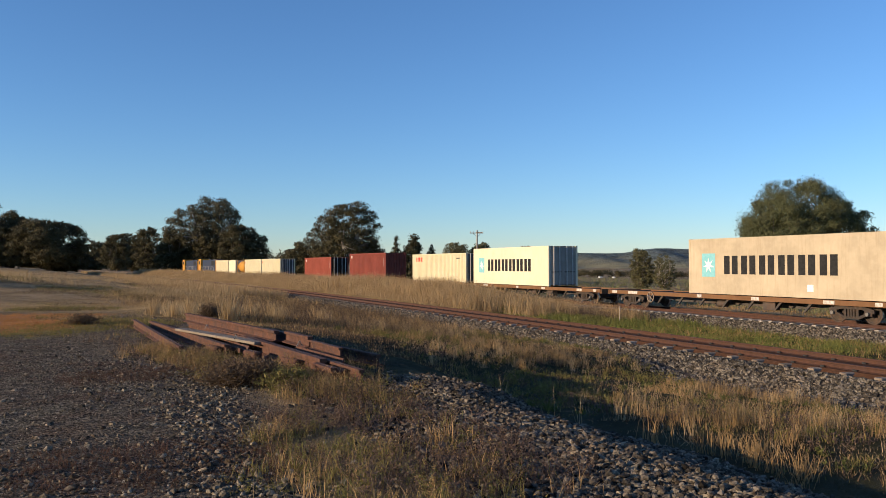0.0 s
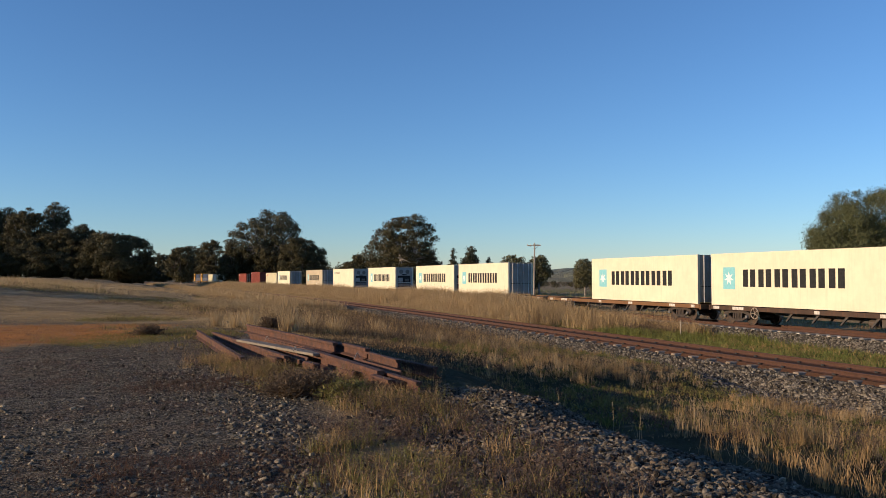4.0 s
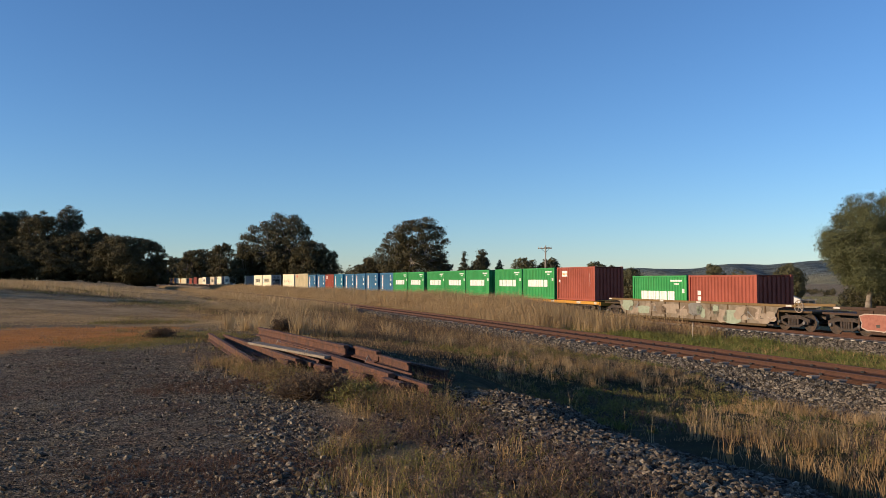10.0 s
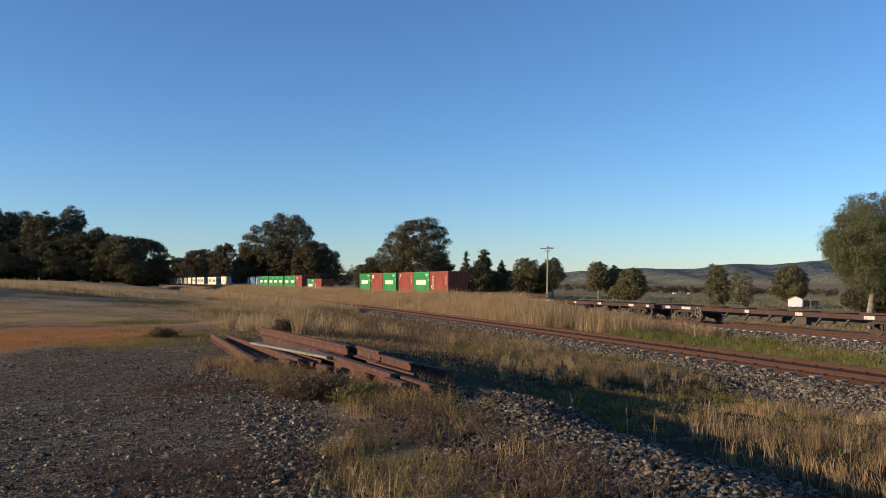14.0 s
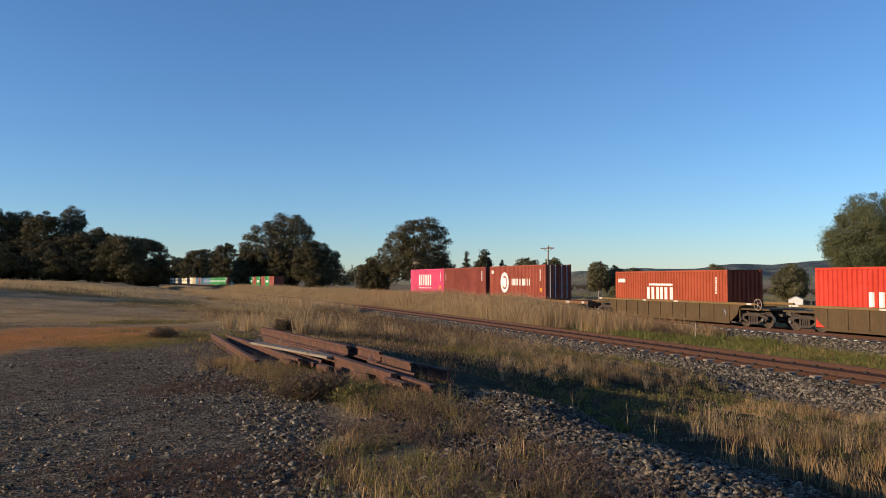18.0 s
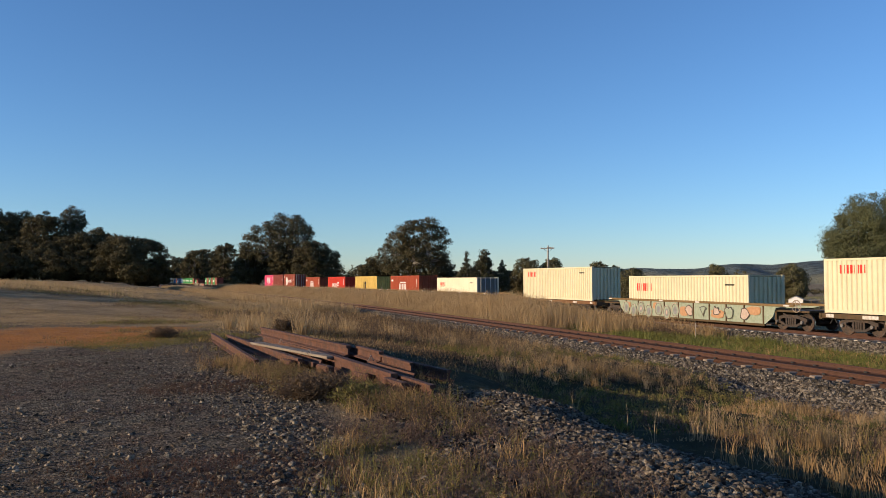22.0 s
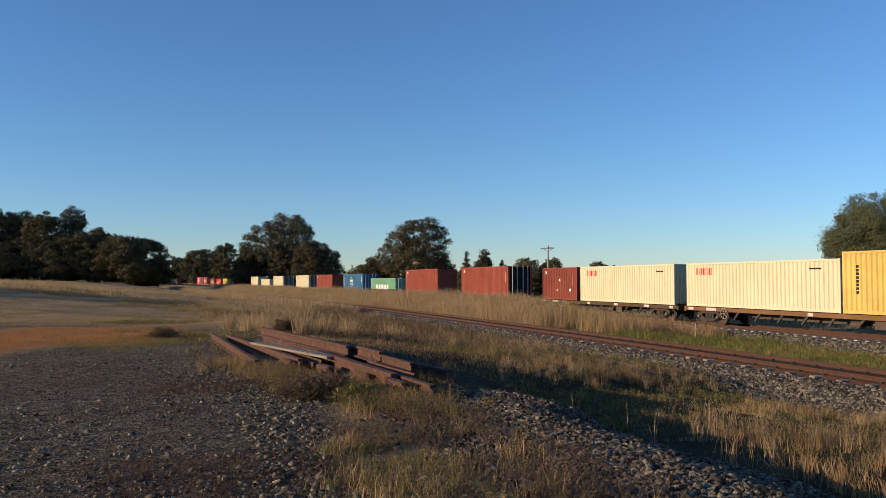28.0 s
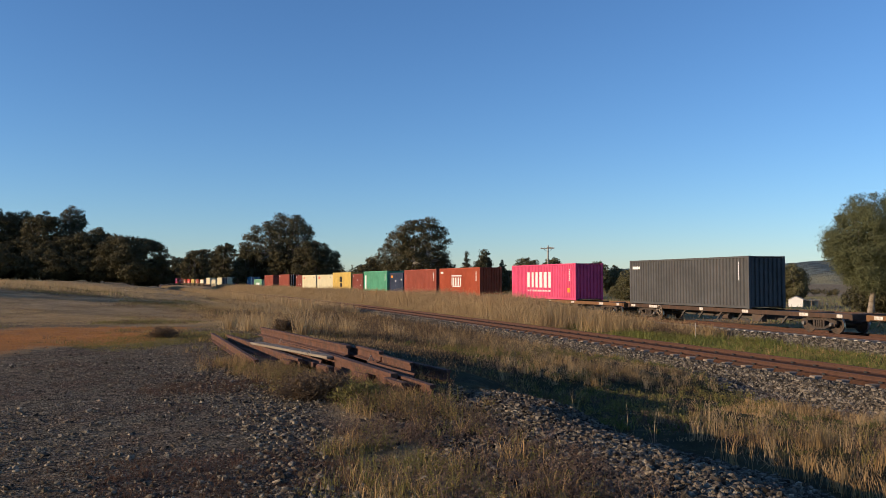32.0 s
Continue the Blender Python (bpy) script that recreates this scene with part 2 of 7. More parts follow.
def ground_z(x, y, s=None, q=None):
    if s is None:
        s, q = beside(x, y)
    bed = lambda c: np.maximum(0, 1 - np.maximum(0, np.abs(q - c) - 1.75) / 1.15)
    low = -0.62 + 0.06 * wave(x, y, .8) + .04 * wave(x, y, 2.1, 2)
    low = low - .12 * np.minimum(1, np.maximum(bed(0), bed(-SPACING)))
    near = step(14, 10, y)
    low = low + (.95 + .22 * near) * np.clip((-14.9 - q) / (7.5 - .7 * near), 0, 1) * step(34, 6, y)
    low = low + .98 * step(-10.6, -7.0, q) * step(-2.6, -4.4, q) * step(14, 30, s)
    c = crest(y)
    fade = 1 - .45 * step(18, 50, y)
    wide = 2.4 - .7 * near + 12.5 * step(17, 27, y)
    yard = (0.93 + 0.035 * wave(x, y, .55) + .02 * wave(x, y, 1.7, 1)) * fade + (1 - fade) * -.2 + 2.05 * step(-18, -54, q) * step(26, 84, np.hypot(x, y))
    t = np.clip((wide - (q - c)) / (wide + .3), 0, 1)
    even = step(18, 25, y)
    z = low + (yard - low) * (t * even + t * t * (3 - 2 * t) * (1 - even))
    z = z + (.085 + .035 * wave(x, y, 2.3, 1)) * np.exp(-((q - c + .4) / .5) ** 2) * step(12.6, 11.2, y)
    level = step(2.6, 1.5, np.abs(x + .5 + .48 * (y - 11.5))) * step(25, 23, y) * step(9.8, 11, y)
    z = z + level * (.925 - z)
    far = step(6, 40, q)
    return z * (1 - far) + far * (-0.7 + .15 * wave(x, y, .05) - .019 * np.clip(q - 28, 0, 440) * step(420, 250, y - q * 3))


# ------------------------------------------------------------------ ground
def soil_material():
    m, nt, b, co = blank("soil", .95)
    at = nt.nodes.new("ShaderNodeAttribute")
    at.attribute_name = "soil"
    sp = nt.nodes.new("ShaderNodeSeparateColor")
    nt.links.new(at.outputs["Color"], sp.inputs[0])
    straw = ramp_mix(nt, noise_of(nt, co, .35, 5, .65), (0.29, 0.20, 0.10), (0.50, 0.365, 0.20))
    straw = ramp_mix(nt, times(nt, noise_of(nt, co, .2, 5, .7, .5, .64), .6), straw, (0.17, 0.13, 0.055))
    straw = ramp_mix(nt, times(nt, noise_of(nt, co, 2.5, 5, .7), .5), straw, (0.12, 0.088, 0.046))
    grit = ramp_mix(nt, noise_of(nt, co, 14, 5, .7, .3, .7), (0.074, 0.060, 0.039), (0.185, 0.150, 0.096))
    grit = ramp_mix(nt, times(nt, noise_of(nt, co, .9, 5, .65, .42, .66), .7), grit, (0.10, 0.055, 0.03))
    grit = ramp_mix(nt, times(nt, noise_of(nt, co, 4.5, 6, .75, .45, .62), .75), grit, (0.024, 0.019, 0.014))
    grit = ramp_mix(nt, times(nt, noise_of(nt, co, 2.3, 5, .7, .54, .68), .6), grit, (0.14, 0.11, 0.075))
    grit = ramp_mix(nt, times(nt, noise_of(nt, co, 38, 3, .6, .55, .70), .75), grit, (0.17, 0.15, 0.125))
    cells = nt.nodes.new("ShaderNodeTexVoronoi")
    cells.inputs["Scale"].default_value = 42
    nt.links.new(co, cells.inputs["Vector"])
    tone = nt.nodes.new("ShaderNodeHueSaturation")
    tr = nt.nodes.new("ShaderNodeMapRange")
    tr.inputs["To Min"].default_value, tr.inputs["To Max"].default_value = .3, 2.6
    csep = nt.nodes.new("ShaderNodeSeparateColor")
    nt.links.new(cells.outputs["Color"], csep.inputs[0])
    nt.links.new(csep.outputs["Red"], tr.inputs["Value"])
    nt.links.new(tr.outputs["Result"], tone.inputs["Value"])
    nt.links.new(grit, tone.inputs["Color"])
    grit = tone.outputs["Color"]
    # Dark green earth; the ditch's shade is also put into this colour.
    green = ramp_mix(nt, noise_of(nt, co, 1.1, 5, .6), (0.028, 0.030, 0.014), (0.062, 0.060, 0.026))
    amber = ramp_mix(nt, noise_of(nt, co, 1.6, 5, .65), (0.32, 0.14, 0.048), (0.46, 0.24, 0.095))
    edge = noise_of(nt, co, 1.2, 6, .7, .2, .8)

    def sharp(ch):
        a = nt.nodes.new("ShaderNodeMath")
        a.operation = "ADD"
        nt.links.new(sp.outputs[ch], a.inputs[0])
        nt.links.new(edge, a.inputs[1])
        r = nt.nodes.new("ShaderNodeMapRange")
        r.inputs["From Min"].default_value, r.inputs["From Max"].default_value = .7, 1.3
        nt.links.new(a.outputs[0], r.inputs["Value"])
        return r.outputs["Result"]
    col = ramp_mix(nt, sharp("Green"), straw, green)
    col = ramp_mix(nt, sharp("Blue"), col, amber)
    col = ramp_mix(nt, sharp("Red"), col, grit)
    nt.links.new(col, b.inputs["Base Color"])
    mix = nt.nodes.new("ShaderNodeMath")
    mix.operation = "MULTIPLY_ADD"
    nt.links.new(cells.outputs["Distance"], mix.inputs[0])
    mix.inputs[1].default_value = -.8
    nt.links.new(noise_of(nt, co, 16, 6, .75, .2, .8), mix.inputs[2])
    bump_to(nt, b, mix.outputs[0], 1.0, .05)
    return m


def gravel_mask(x, y, s, q):
    """Where the yard and the track beds are bare stone."""
    yard = step(1.6, .3, q - crest(y)) * step(38, 24, y + 3 * wave(x, y, .5, 3)) * (1 - step(1.25, .75, amber_at(x, y)))
    yard = yard * (1 - .75 * tuft_zone(x, y)) * (1 - step(-1.5, -.6, q - crest(y)) * step(11.4, 12.6, y))
    beds = np.maximum(step(3.2, 2.5, np.abs(q)) * step(2.3, 1.9, q), step(3.3, 2.4, np.abs(q + SPACING)))
    beds = np.maximum(beds, step(-.3, .3, q + SPACING - shoulder(s)) * step(0, -1, q + SPACING))
    return np.maximum(yard, beds)


def shoulder(s):
    """How far from the near track's middle its loose stone reaches, as a negative offset."""
    return -2.35 - 2.0 * step(-2, -13, s) + .7 * step(-13, -18, s)


def amber_at(x, y):
    """Below one inside the patch of orange grass."""
    return np.minimum(np.hypot((x + 11.9) / 4.1, (y - 22.5) / 7.0), np.hypot((x + 12) / 4.0, (y - 29) / 2.6) + .25) + .32 * wave(x, y, .6, 8) + .2 * wave(x, y, 1.4, 2)


def tuft_zone(x, y):
    """The weedy strip that runs from the scrap heap towards the camera."""
    mid = 0.3 - .17 * (y - 6)
    return step(1.2, .5, np.abs(x - mid) + .5 * wave(x, y, 1.3, 5)) * step(15, 13, y) * step(3.5, 5, y)


def ground():
    ring = np.concatenate([[0.0], np.geomspace(1.2, 60, 105), np.geomspace(62, 4200, 60)])
    ang = np.concatenate([np.radians(np.arange(-40, 40.01, .45)), np.radians(np.arange(44, 320, 4))])
    R, A = np.meshgrid(ring[1:], ang, indexing="ij")
    x, y = (R * np.sin(A)).ravel(), (R * np.cos(A)).ravel()
    x, y = np.concatenate([[0], x]), np.concatenate([[0], y])
    s, q = beside(x, y)
    z = ground_z(x, y, s, q)
    n, k = len(ang), len(ring) - 1
    i, j = np.meshgrid(np.arange(k - 1), np.arange(n), indexing="ij")
    j2 = (j + 1) % n
    quads = np.stack([1 + i * n + j, 1 + i * n + j2, 1 + (i + 1) * n + j2, 1 + (i + 1) * n + j], -1).reshape(-1, 4)
    fan = np.stack([np.zeros(n, int), 1 + np.arange(n), 1 + (np.arange(n) + 1) % n], -1)[:, ::-1]
    me = mesh_np("ground", np.stack([x, y, z], -1), np.concatenate([np.concatenate([quads[:, [0, 1, 2]], quads[:, [0, 2, 3]]]), fan]), soil_material())
    me.polygons.foreach_set("use_smooth", [True] * len(me.polygons))
    a = me.color_attributes.new("soil", "FLOAT_COLOR", "POINT")
    grit = gravel_mask(x, y, s, q)
    # Green channel: verges, fields, plus painted shade below the bank and beside the heap.
    green = step(-11, -9.5, q) * step(-2, -3.2, q) * step(34, 12, s) + .3 * step(40, 90, q) + .95 * np.maximum(step(.1, .9, q - crest(y)), step(-1.5, -.6, q - crest(y)) * step(11.4, 12.6, y)) * step(-14, -16, q) * step(45, 20, y)
    amber = step(1.25, .5, amber_at(x, y)) + .55 * step(1, .5, np.hypot((x + 2.2) / 1.6, (y - 7.2) / 1.0))
    a.data.foreach_set("color", np.stack([grit, np.clip(green, 0, 1), np.clip(amber, 0, 1), np.ones_like(x)], -1).astype(np.float32).ravel())
    ob = new("ground", me)
    tagged(ob, "dry grass, dark gravel yard and green verges beside the railway", "ground", kind="structure")


ground()


# ------------------------------------------------------------------ tracks
RAIL_OUT = [(-.07, -.158), (.07, -.158), (.07, -.145), (.012, -.125), (.012, -.045), (.036, -.035), (.036, 0), (-.036, 0), (-.036, -.035), (-.012, -.045), (-.012, -.125), (-.07, -.145)]


def swept(ss, right, outline, dz=0.0):
    x, y, h = on_line(ss, 0)
    P = []
    for o, z in outline:
        P.append(np.stack([x + (right + o) * np.cos(h), y + (right + o) * np.sin(h), np.full_like(x, z + dz)], -1))
    P = np.stack(P, 1)
    n, k = P.shape[:2]
    i, j = np.meshgrid(np.arange(n - 1), np.arange(k), indexing="ij")
    j2 = (j + 1) % k
    return P.reshape(-1, 3), np.stack([i * k + j, i * k + j2, (i + 1) * k + j2, (i + 1) * k + j], -1).reshape(-1, 4)


def track(right, name, label):
    t = tagged(holder(name), label, "railway track", kind="structure")
    ss = np.concatenate([np.arange(-1000, -60, 20), np.arange(-60, 200, 2.0), np.arange(200, 1301, 20)])
    for o in (-.753, .753):
        part("rail", mesh_np("rail", *swept(ss, right + o, RAIL_OUT), RUST), None, t)
    top = -.148 if right else -.175
    bed = [(-2.75, -.75), (-1.7, -.245), (1.7, -.245), (2.75, -.75)]
    part("ballast_bed", mesh_np("ballast_bed", *swept(ss, right, bed), BED), None, t, "grey crushed stone")
    part("bed_top", mesh_np("bed_top", *swept(ss, right, [(-1.06, -.26), (-.95, top), (.95, top), (1.06, -.26)]), RUST_BED), None, t, "rust-stained stone between the rails")
    return t


near_track = track(-SPACING, "near_track", "rust-brown unused railway track on grey stone ballast")
far_track = track(0, "far_track", "railway track that carries the container train")


# ------------------------------------------------------------------ trees
FOCAL = 1439.4
LEVEL = 2.56        # height of the eye


def at_bearing(px, y):
    """World x of a bearing (784 is straight ahead) at depth y."""
    return (px - 784) / FOCAL * y


def clump_leaves(rng, centres, radii, size, cover, flat=.65, droop=0.0):
    """Leaf sprays on the shells of many flattened clumps, facing outwards: arrays of triangles."""
    C, N, S = [], [], []
    for c, r in zip(centres, radii):
        n = max(14, int(cover * 4.8 * r * r / (size * size)))
        d = rng.normal(size=(n, 3))
        d[:, 2] += .25
        d /= np.linalg.norm(d, axis=1)[:, None]
        k = rng.uniform(.2, 1, n) ** .5 * (rng.uniform(.8, 1.1, n) + .28 * np.sin(d[:, 0] * 5 + r * 9) * np.sin(d[:, 1] * 6 + r * 5) * np.cos(d[:, 2] * 5))
        p = d * k[:, None] * r
        p[:, 2] *= flat
        if droop:
            p[:, 2] -= droop * r * rng.random(n) ** 2
        C.append(c + p)
        N.append(d + rng.normal(size=(n, 3)) * .55)
        S.append(size * rng.uniform(.6, 1.35, n))
    C, N, S = np.concatenate(C), np.concatenate(N), np.concatenate(S)
    n = len(C)
    a = rng.normal(size=(n, 3))
    a[:, 2] -= droop * 2
    a = np.cross(N, np.cross(a, N))
    a /= np.linalg.norm(a, axis=1)[:, None]
    b = np.cross(N, a)
    b /= np.linalg.norm(b, axis=1)[:, None]
    L, Wd = S[:, None] * a, S[:, None] * b * .55
    return np.stack([C - L, C + Wd, C + L * rng.uniform(.7, 1.1, n)[:, None] - Wd * .3], 1).reshape(-1, 3), np.arange(3 * n).reshape(-1, 3)


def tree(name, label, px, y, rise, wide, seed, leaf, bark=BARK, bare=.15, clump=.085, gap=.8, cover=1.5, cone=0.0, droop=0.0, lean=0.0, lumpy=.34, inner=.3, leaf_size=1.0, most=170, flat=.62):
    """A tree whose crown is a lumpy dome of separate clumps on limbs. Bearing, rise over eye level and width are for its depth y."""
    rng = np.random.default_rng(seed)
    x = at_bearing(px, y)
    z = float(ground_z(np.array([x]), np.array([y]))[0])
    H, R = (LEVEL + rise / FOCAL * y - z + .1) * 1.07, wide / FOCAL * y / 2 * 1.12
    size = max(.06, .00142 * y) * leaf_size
    t = tagged(holder(name, Matrix.Translation((x, y, z - .1))), label, "tree" if name != "bush" else "bush")
    low = bare * H
    mid = low + .4 * (H - low)
    bumps = rng.normal(size=(11, 3))
    bumps /= np.linalg.norm(bumps, axis=1)[:, None]
    amp = rng.uniform(-1, .8, 11) * lumpy
    C, Q = [], []
    for _ in range(most * 9):
        if len(C) >= most:
            break
        d = rng.normal(size=3)
        d /= np.linalg.norm(d)
        f = rng.uniform(.1, .72) if rng.random() < inner else rng.uniform(.82, 1.0)
        m = 1 + float((amp * np.maximum(0, bumps @ d) ** 5).sum())
        rc = clump * 2 * min(R, .75 * H) * rng.choice((.55, .75, 1.0, 1.3, 1.6)) * rng.uniform(.85, 1.15)
        up = (H - mid) if d[2] > 0 else (mid - low)
        wid = R * (1 - cone * max(0.0, d[2] * f))
        p = np.array([d[0] * (wid * m * f - rc * .55), d[1] * (wid * m * f - rc * .55), mid + d[2] * f * (up * m - rc * flat * .6)])
        p[0] += lean * (p[2] - low)
        if C and float(np.min(np.linalg.norm((np.array(C) - p) * (1, 1, 1.3), axis=1) / (np.array(Q) + rc))) < gap * .62:
            continue
        C.append(p)
        Q.append(rc)
    V, F = clump_leaves(rng, C, Q, size, cover, flat, droop)
    V[:, 2] = np.maximum(V[:, 2], .12)
    part("crown", mesh_np("crown", V, F, leaf), None, t)
    r0 = max(.07, H * .024)
    bm = bmesh.new()
    fork = Vector((lean * low * .5, 0, max(low, .12 * H)))
    tube(bm, (0, 0, -.2), fork * .5, r0 * 1.35, r0 * 1.05, 9, False)
    tube(bm, fork * .5, fork, r0 * 1.05, r0 * .8, 9)
    part("trunk", bm, bark, t, smooth=True)
    n = 6
    turn = np.array([math.atan2(c[1], c[0]) for c in C])
    for k in range(n):
        mine = [Vector(C[i]) for i in range(len(C)) if int((turn[i] + math.pi) / (2 * math.pi) * n) % n == k]
        if len(mine) < 2:
            continue
        end = fork.lerp(sum(mine, Vector()) / len(mine), .75)
        bend = fork.lerp(end, .5) + Vector(rng.normal(size=3)) * .05 * R
        bm = bmesh.new()
        tube(bm, fork, bend, r0 * .55, r0 * .42, 6, False)
        tube(bm, bend, end, r0 * .42, r0 * .3, 6, False)
        for c in mine[::2]:
            start = bend if (c - bend).length < (c - end).length else end
            tube(bm, start, c, r0 * .24, r0 * .06, 4, False)
        part("limb", bm, bark, t, smooth=True)
    return t


GUM = "broad grey-green gum tree on the dry grass plain"
DENSE = dict(bare=.0, gap=.62, cover=1.7, inner=.35, clump=.10)
UNEVEN = dict(bare=.05, gap=.75, cover=1.35, inner=.3, clump=.12, lumpy=.55)
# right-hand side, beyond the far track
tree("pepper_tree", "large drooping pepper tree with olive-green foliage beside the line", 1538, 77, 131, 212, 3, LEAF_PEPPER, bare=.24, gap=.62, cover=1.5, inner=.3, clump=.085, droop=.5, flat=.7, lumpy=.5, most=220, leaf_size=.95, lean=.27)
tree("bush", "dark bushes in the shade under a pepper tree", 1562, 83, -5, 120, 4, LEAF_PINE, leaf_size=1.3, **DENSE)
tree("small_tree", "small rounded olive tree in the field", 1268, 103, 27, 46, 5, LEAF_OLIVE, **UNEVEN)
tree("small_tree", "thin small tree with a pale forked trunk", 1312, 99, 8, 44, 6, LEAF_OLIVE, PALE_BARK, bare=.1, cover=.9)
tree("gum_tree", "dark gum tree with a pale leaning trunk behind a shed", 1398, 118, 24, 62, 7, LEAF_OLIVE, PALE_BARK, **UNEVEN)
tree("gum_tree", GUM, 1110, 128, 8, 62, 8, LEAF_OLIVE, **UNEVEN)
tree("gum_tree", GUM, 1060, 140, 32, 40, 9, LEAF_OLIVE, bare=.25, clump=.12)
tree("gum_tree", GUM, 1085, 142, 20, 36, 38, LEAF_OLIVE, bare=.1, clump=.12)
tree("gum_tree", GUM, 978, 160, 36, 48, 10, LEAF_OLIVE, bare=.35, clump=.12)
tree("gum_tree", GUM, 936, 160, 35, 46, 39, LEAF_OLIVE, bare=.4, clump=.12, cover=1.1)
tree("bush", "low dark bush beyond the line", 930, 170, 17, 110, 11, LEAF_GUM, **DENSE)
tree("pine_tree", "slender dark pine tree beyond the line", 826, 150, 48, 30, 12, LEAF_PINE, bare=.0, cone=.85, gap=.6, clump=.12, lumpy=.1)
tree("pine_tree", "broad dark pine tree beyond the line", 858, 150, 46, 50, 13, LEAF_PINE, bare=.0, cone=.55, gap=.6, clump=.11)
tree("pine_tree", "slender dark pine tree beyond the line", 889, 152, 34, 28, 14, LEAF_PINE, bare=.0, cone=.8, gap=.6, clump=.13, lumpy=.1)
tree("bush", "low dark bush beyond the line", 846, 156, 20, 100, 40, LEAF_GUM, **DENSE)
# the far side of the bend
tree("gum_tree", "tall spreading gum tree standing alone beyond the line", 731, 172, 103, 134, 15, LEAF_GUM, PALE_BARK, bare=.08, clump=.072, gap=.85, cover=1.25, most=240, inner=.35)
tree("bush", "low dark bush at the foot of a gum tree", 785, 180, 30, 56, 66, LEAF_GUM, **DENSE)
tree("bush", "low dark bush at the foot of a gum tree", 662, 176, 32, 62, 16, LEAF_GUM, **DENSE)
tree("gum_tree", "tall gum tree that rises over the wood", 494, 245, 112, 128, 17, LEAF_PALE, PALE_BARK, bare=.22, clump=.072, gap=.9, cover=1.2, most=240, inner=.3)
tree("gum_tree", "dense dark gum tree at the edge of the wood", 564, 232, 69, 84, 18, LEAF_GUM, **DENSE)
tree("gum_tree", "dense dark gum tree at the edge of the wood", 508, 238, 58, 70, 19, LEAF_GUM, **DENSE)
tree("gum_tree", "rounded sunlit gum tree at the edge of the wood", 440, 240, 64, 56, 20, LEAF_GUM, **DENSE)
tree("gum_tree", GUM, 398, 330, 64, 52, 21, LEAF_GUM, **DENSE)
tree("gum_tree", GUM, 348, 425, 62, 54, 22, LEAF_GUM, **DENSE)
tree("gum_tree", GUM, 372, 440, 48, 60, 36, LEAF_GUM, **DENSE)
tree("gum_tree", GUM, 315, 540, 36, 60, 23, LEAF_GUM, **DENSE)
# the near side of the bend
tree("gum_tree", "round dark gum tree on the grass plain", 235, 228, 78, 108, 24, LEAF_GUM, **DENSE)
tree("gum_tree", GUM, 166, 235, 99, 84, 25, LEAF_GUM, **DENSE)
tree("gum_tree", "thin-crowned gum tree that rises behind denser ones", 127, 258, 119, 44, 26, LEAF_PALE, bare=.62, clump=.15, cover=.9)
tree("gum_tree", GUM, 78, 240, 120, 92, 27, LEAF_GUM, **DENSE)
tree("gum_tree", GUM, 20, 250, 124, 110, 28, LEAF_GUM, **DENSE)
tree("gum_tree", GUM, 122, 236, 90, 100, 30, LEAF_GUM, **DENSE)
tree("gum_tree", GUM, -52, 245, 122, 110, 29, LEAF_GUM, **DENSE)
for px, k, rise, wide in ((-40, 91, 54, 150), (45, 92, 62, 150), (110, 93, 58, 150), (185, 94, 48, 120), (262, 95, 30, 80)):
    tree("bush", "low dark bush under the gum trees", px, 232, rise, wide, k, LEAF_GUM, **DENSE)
# Out of view on the left; added to throw shade across the plain.
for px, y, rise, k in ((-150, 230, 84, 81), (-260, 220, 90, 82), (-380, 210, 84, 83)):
    tree("gum_tree", "unseen gum tree added to shade the dry plain", px, y, rise, 130, k, LEAF_GUM, leaf_size=2.4, **DENSE)

# Coarse tree out of view, added to cast the shade band on the plain.
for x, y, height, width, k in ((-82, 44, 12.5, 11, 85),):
    tree("gum_tree", "unseen gum tree added to shade the dry plain", 784 + x / y * FOCAL, y, (height - .8) / y * FOCAL, width / y * FOCAL, k, LEAF_GUM, leaf_size=4.0, bare=.2, gap=1.25, cover=.8, lumpy=.5)


# ------------------------------------------------------------------ hills, far woods
def hill(name, label, y0, profile, mats, depth=900):
    """A ridge: heights over bearings, with slopes that fall towards the plain."""
    bx = np.linspace(profile[0][0], profile[-1][0], 220)
    hz = np.interp(bx, [p[0] for p in profile], [p[1] for p in profile])
    rng = np.random.default_rng(4)
    hz = hz + np.convolve(rng.normal(size=220), np.ones(5) / 5, "same") * 1.2
    rows = np.linspace(0, 1, 24)
    V = []
    for r in rows:
        yy = y0 + depth * r
        up = step(0, 1, r) * 1.0
        x = (bx - 784) / FOCAL * yy
        h = (hz - 2) * up + 9 * np.sin(bx * .05 + r * 9) * r * (1 - r) * 4 - 12 * (1 - up)
        V.append(np.stack([x, np.full_like(x, yy), h], -1))
    for r in (.25, .5, 1.0):
        yy = y0 + depth * (1 + r)
        V.append(np.stack([(bx - 784) / FOCAL * yy, np.full_like(bx, yy), hz * (1 - r) - 3 * r], -1))
    k, n = len(V), len(bx)
    i, j = np.meshgrid(np.arange(k - 1), np.arange(n - 1), indexing="ij")
    F = np.stack([i * n + j, i * n + j + 1, (i + 1) * n + j + 1, (i + 1) * n + j], -1).reshape(-1, 4)
    me = mesh_np(name, np.concatenate(V), F, mats)
    me.polygons.foreach_set("use_smooth", [True] * len(me.polygons))
    tagged(new(name, me), label, "hill", kind="structure")


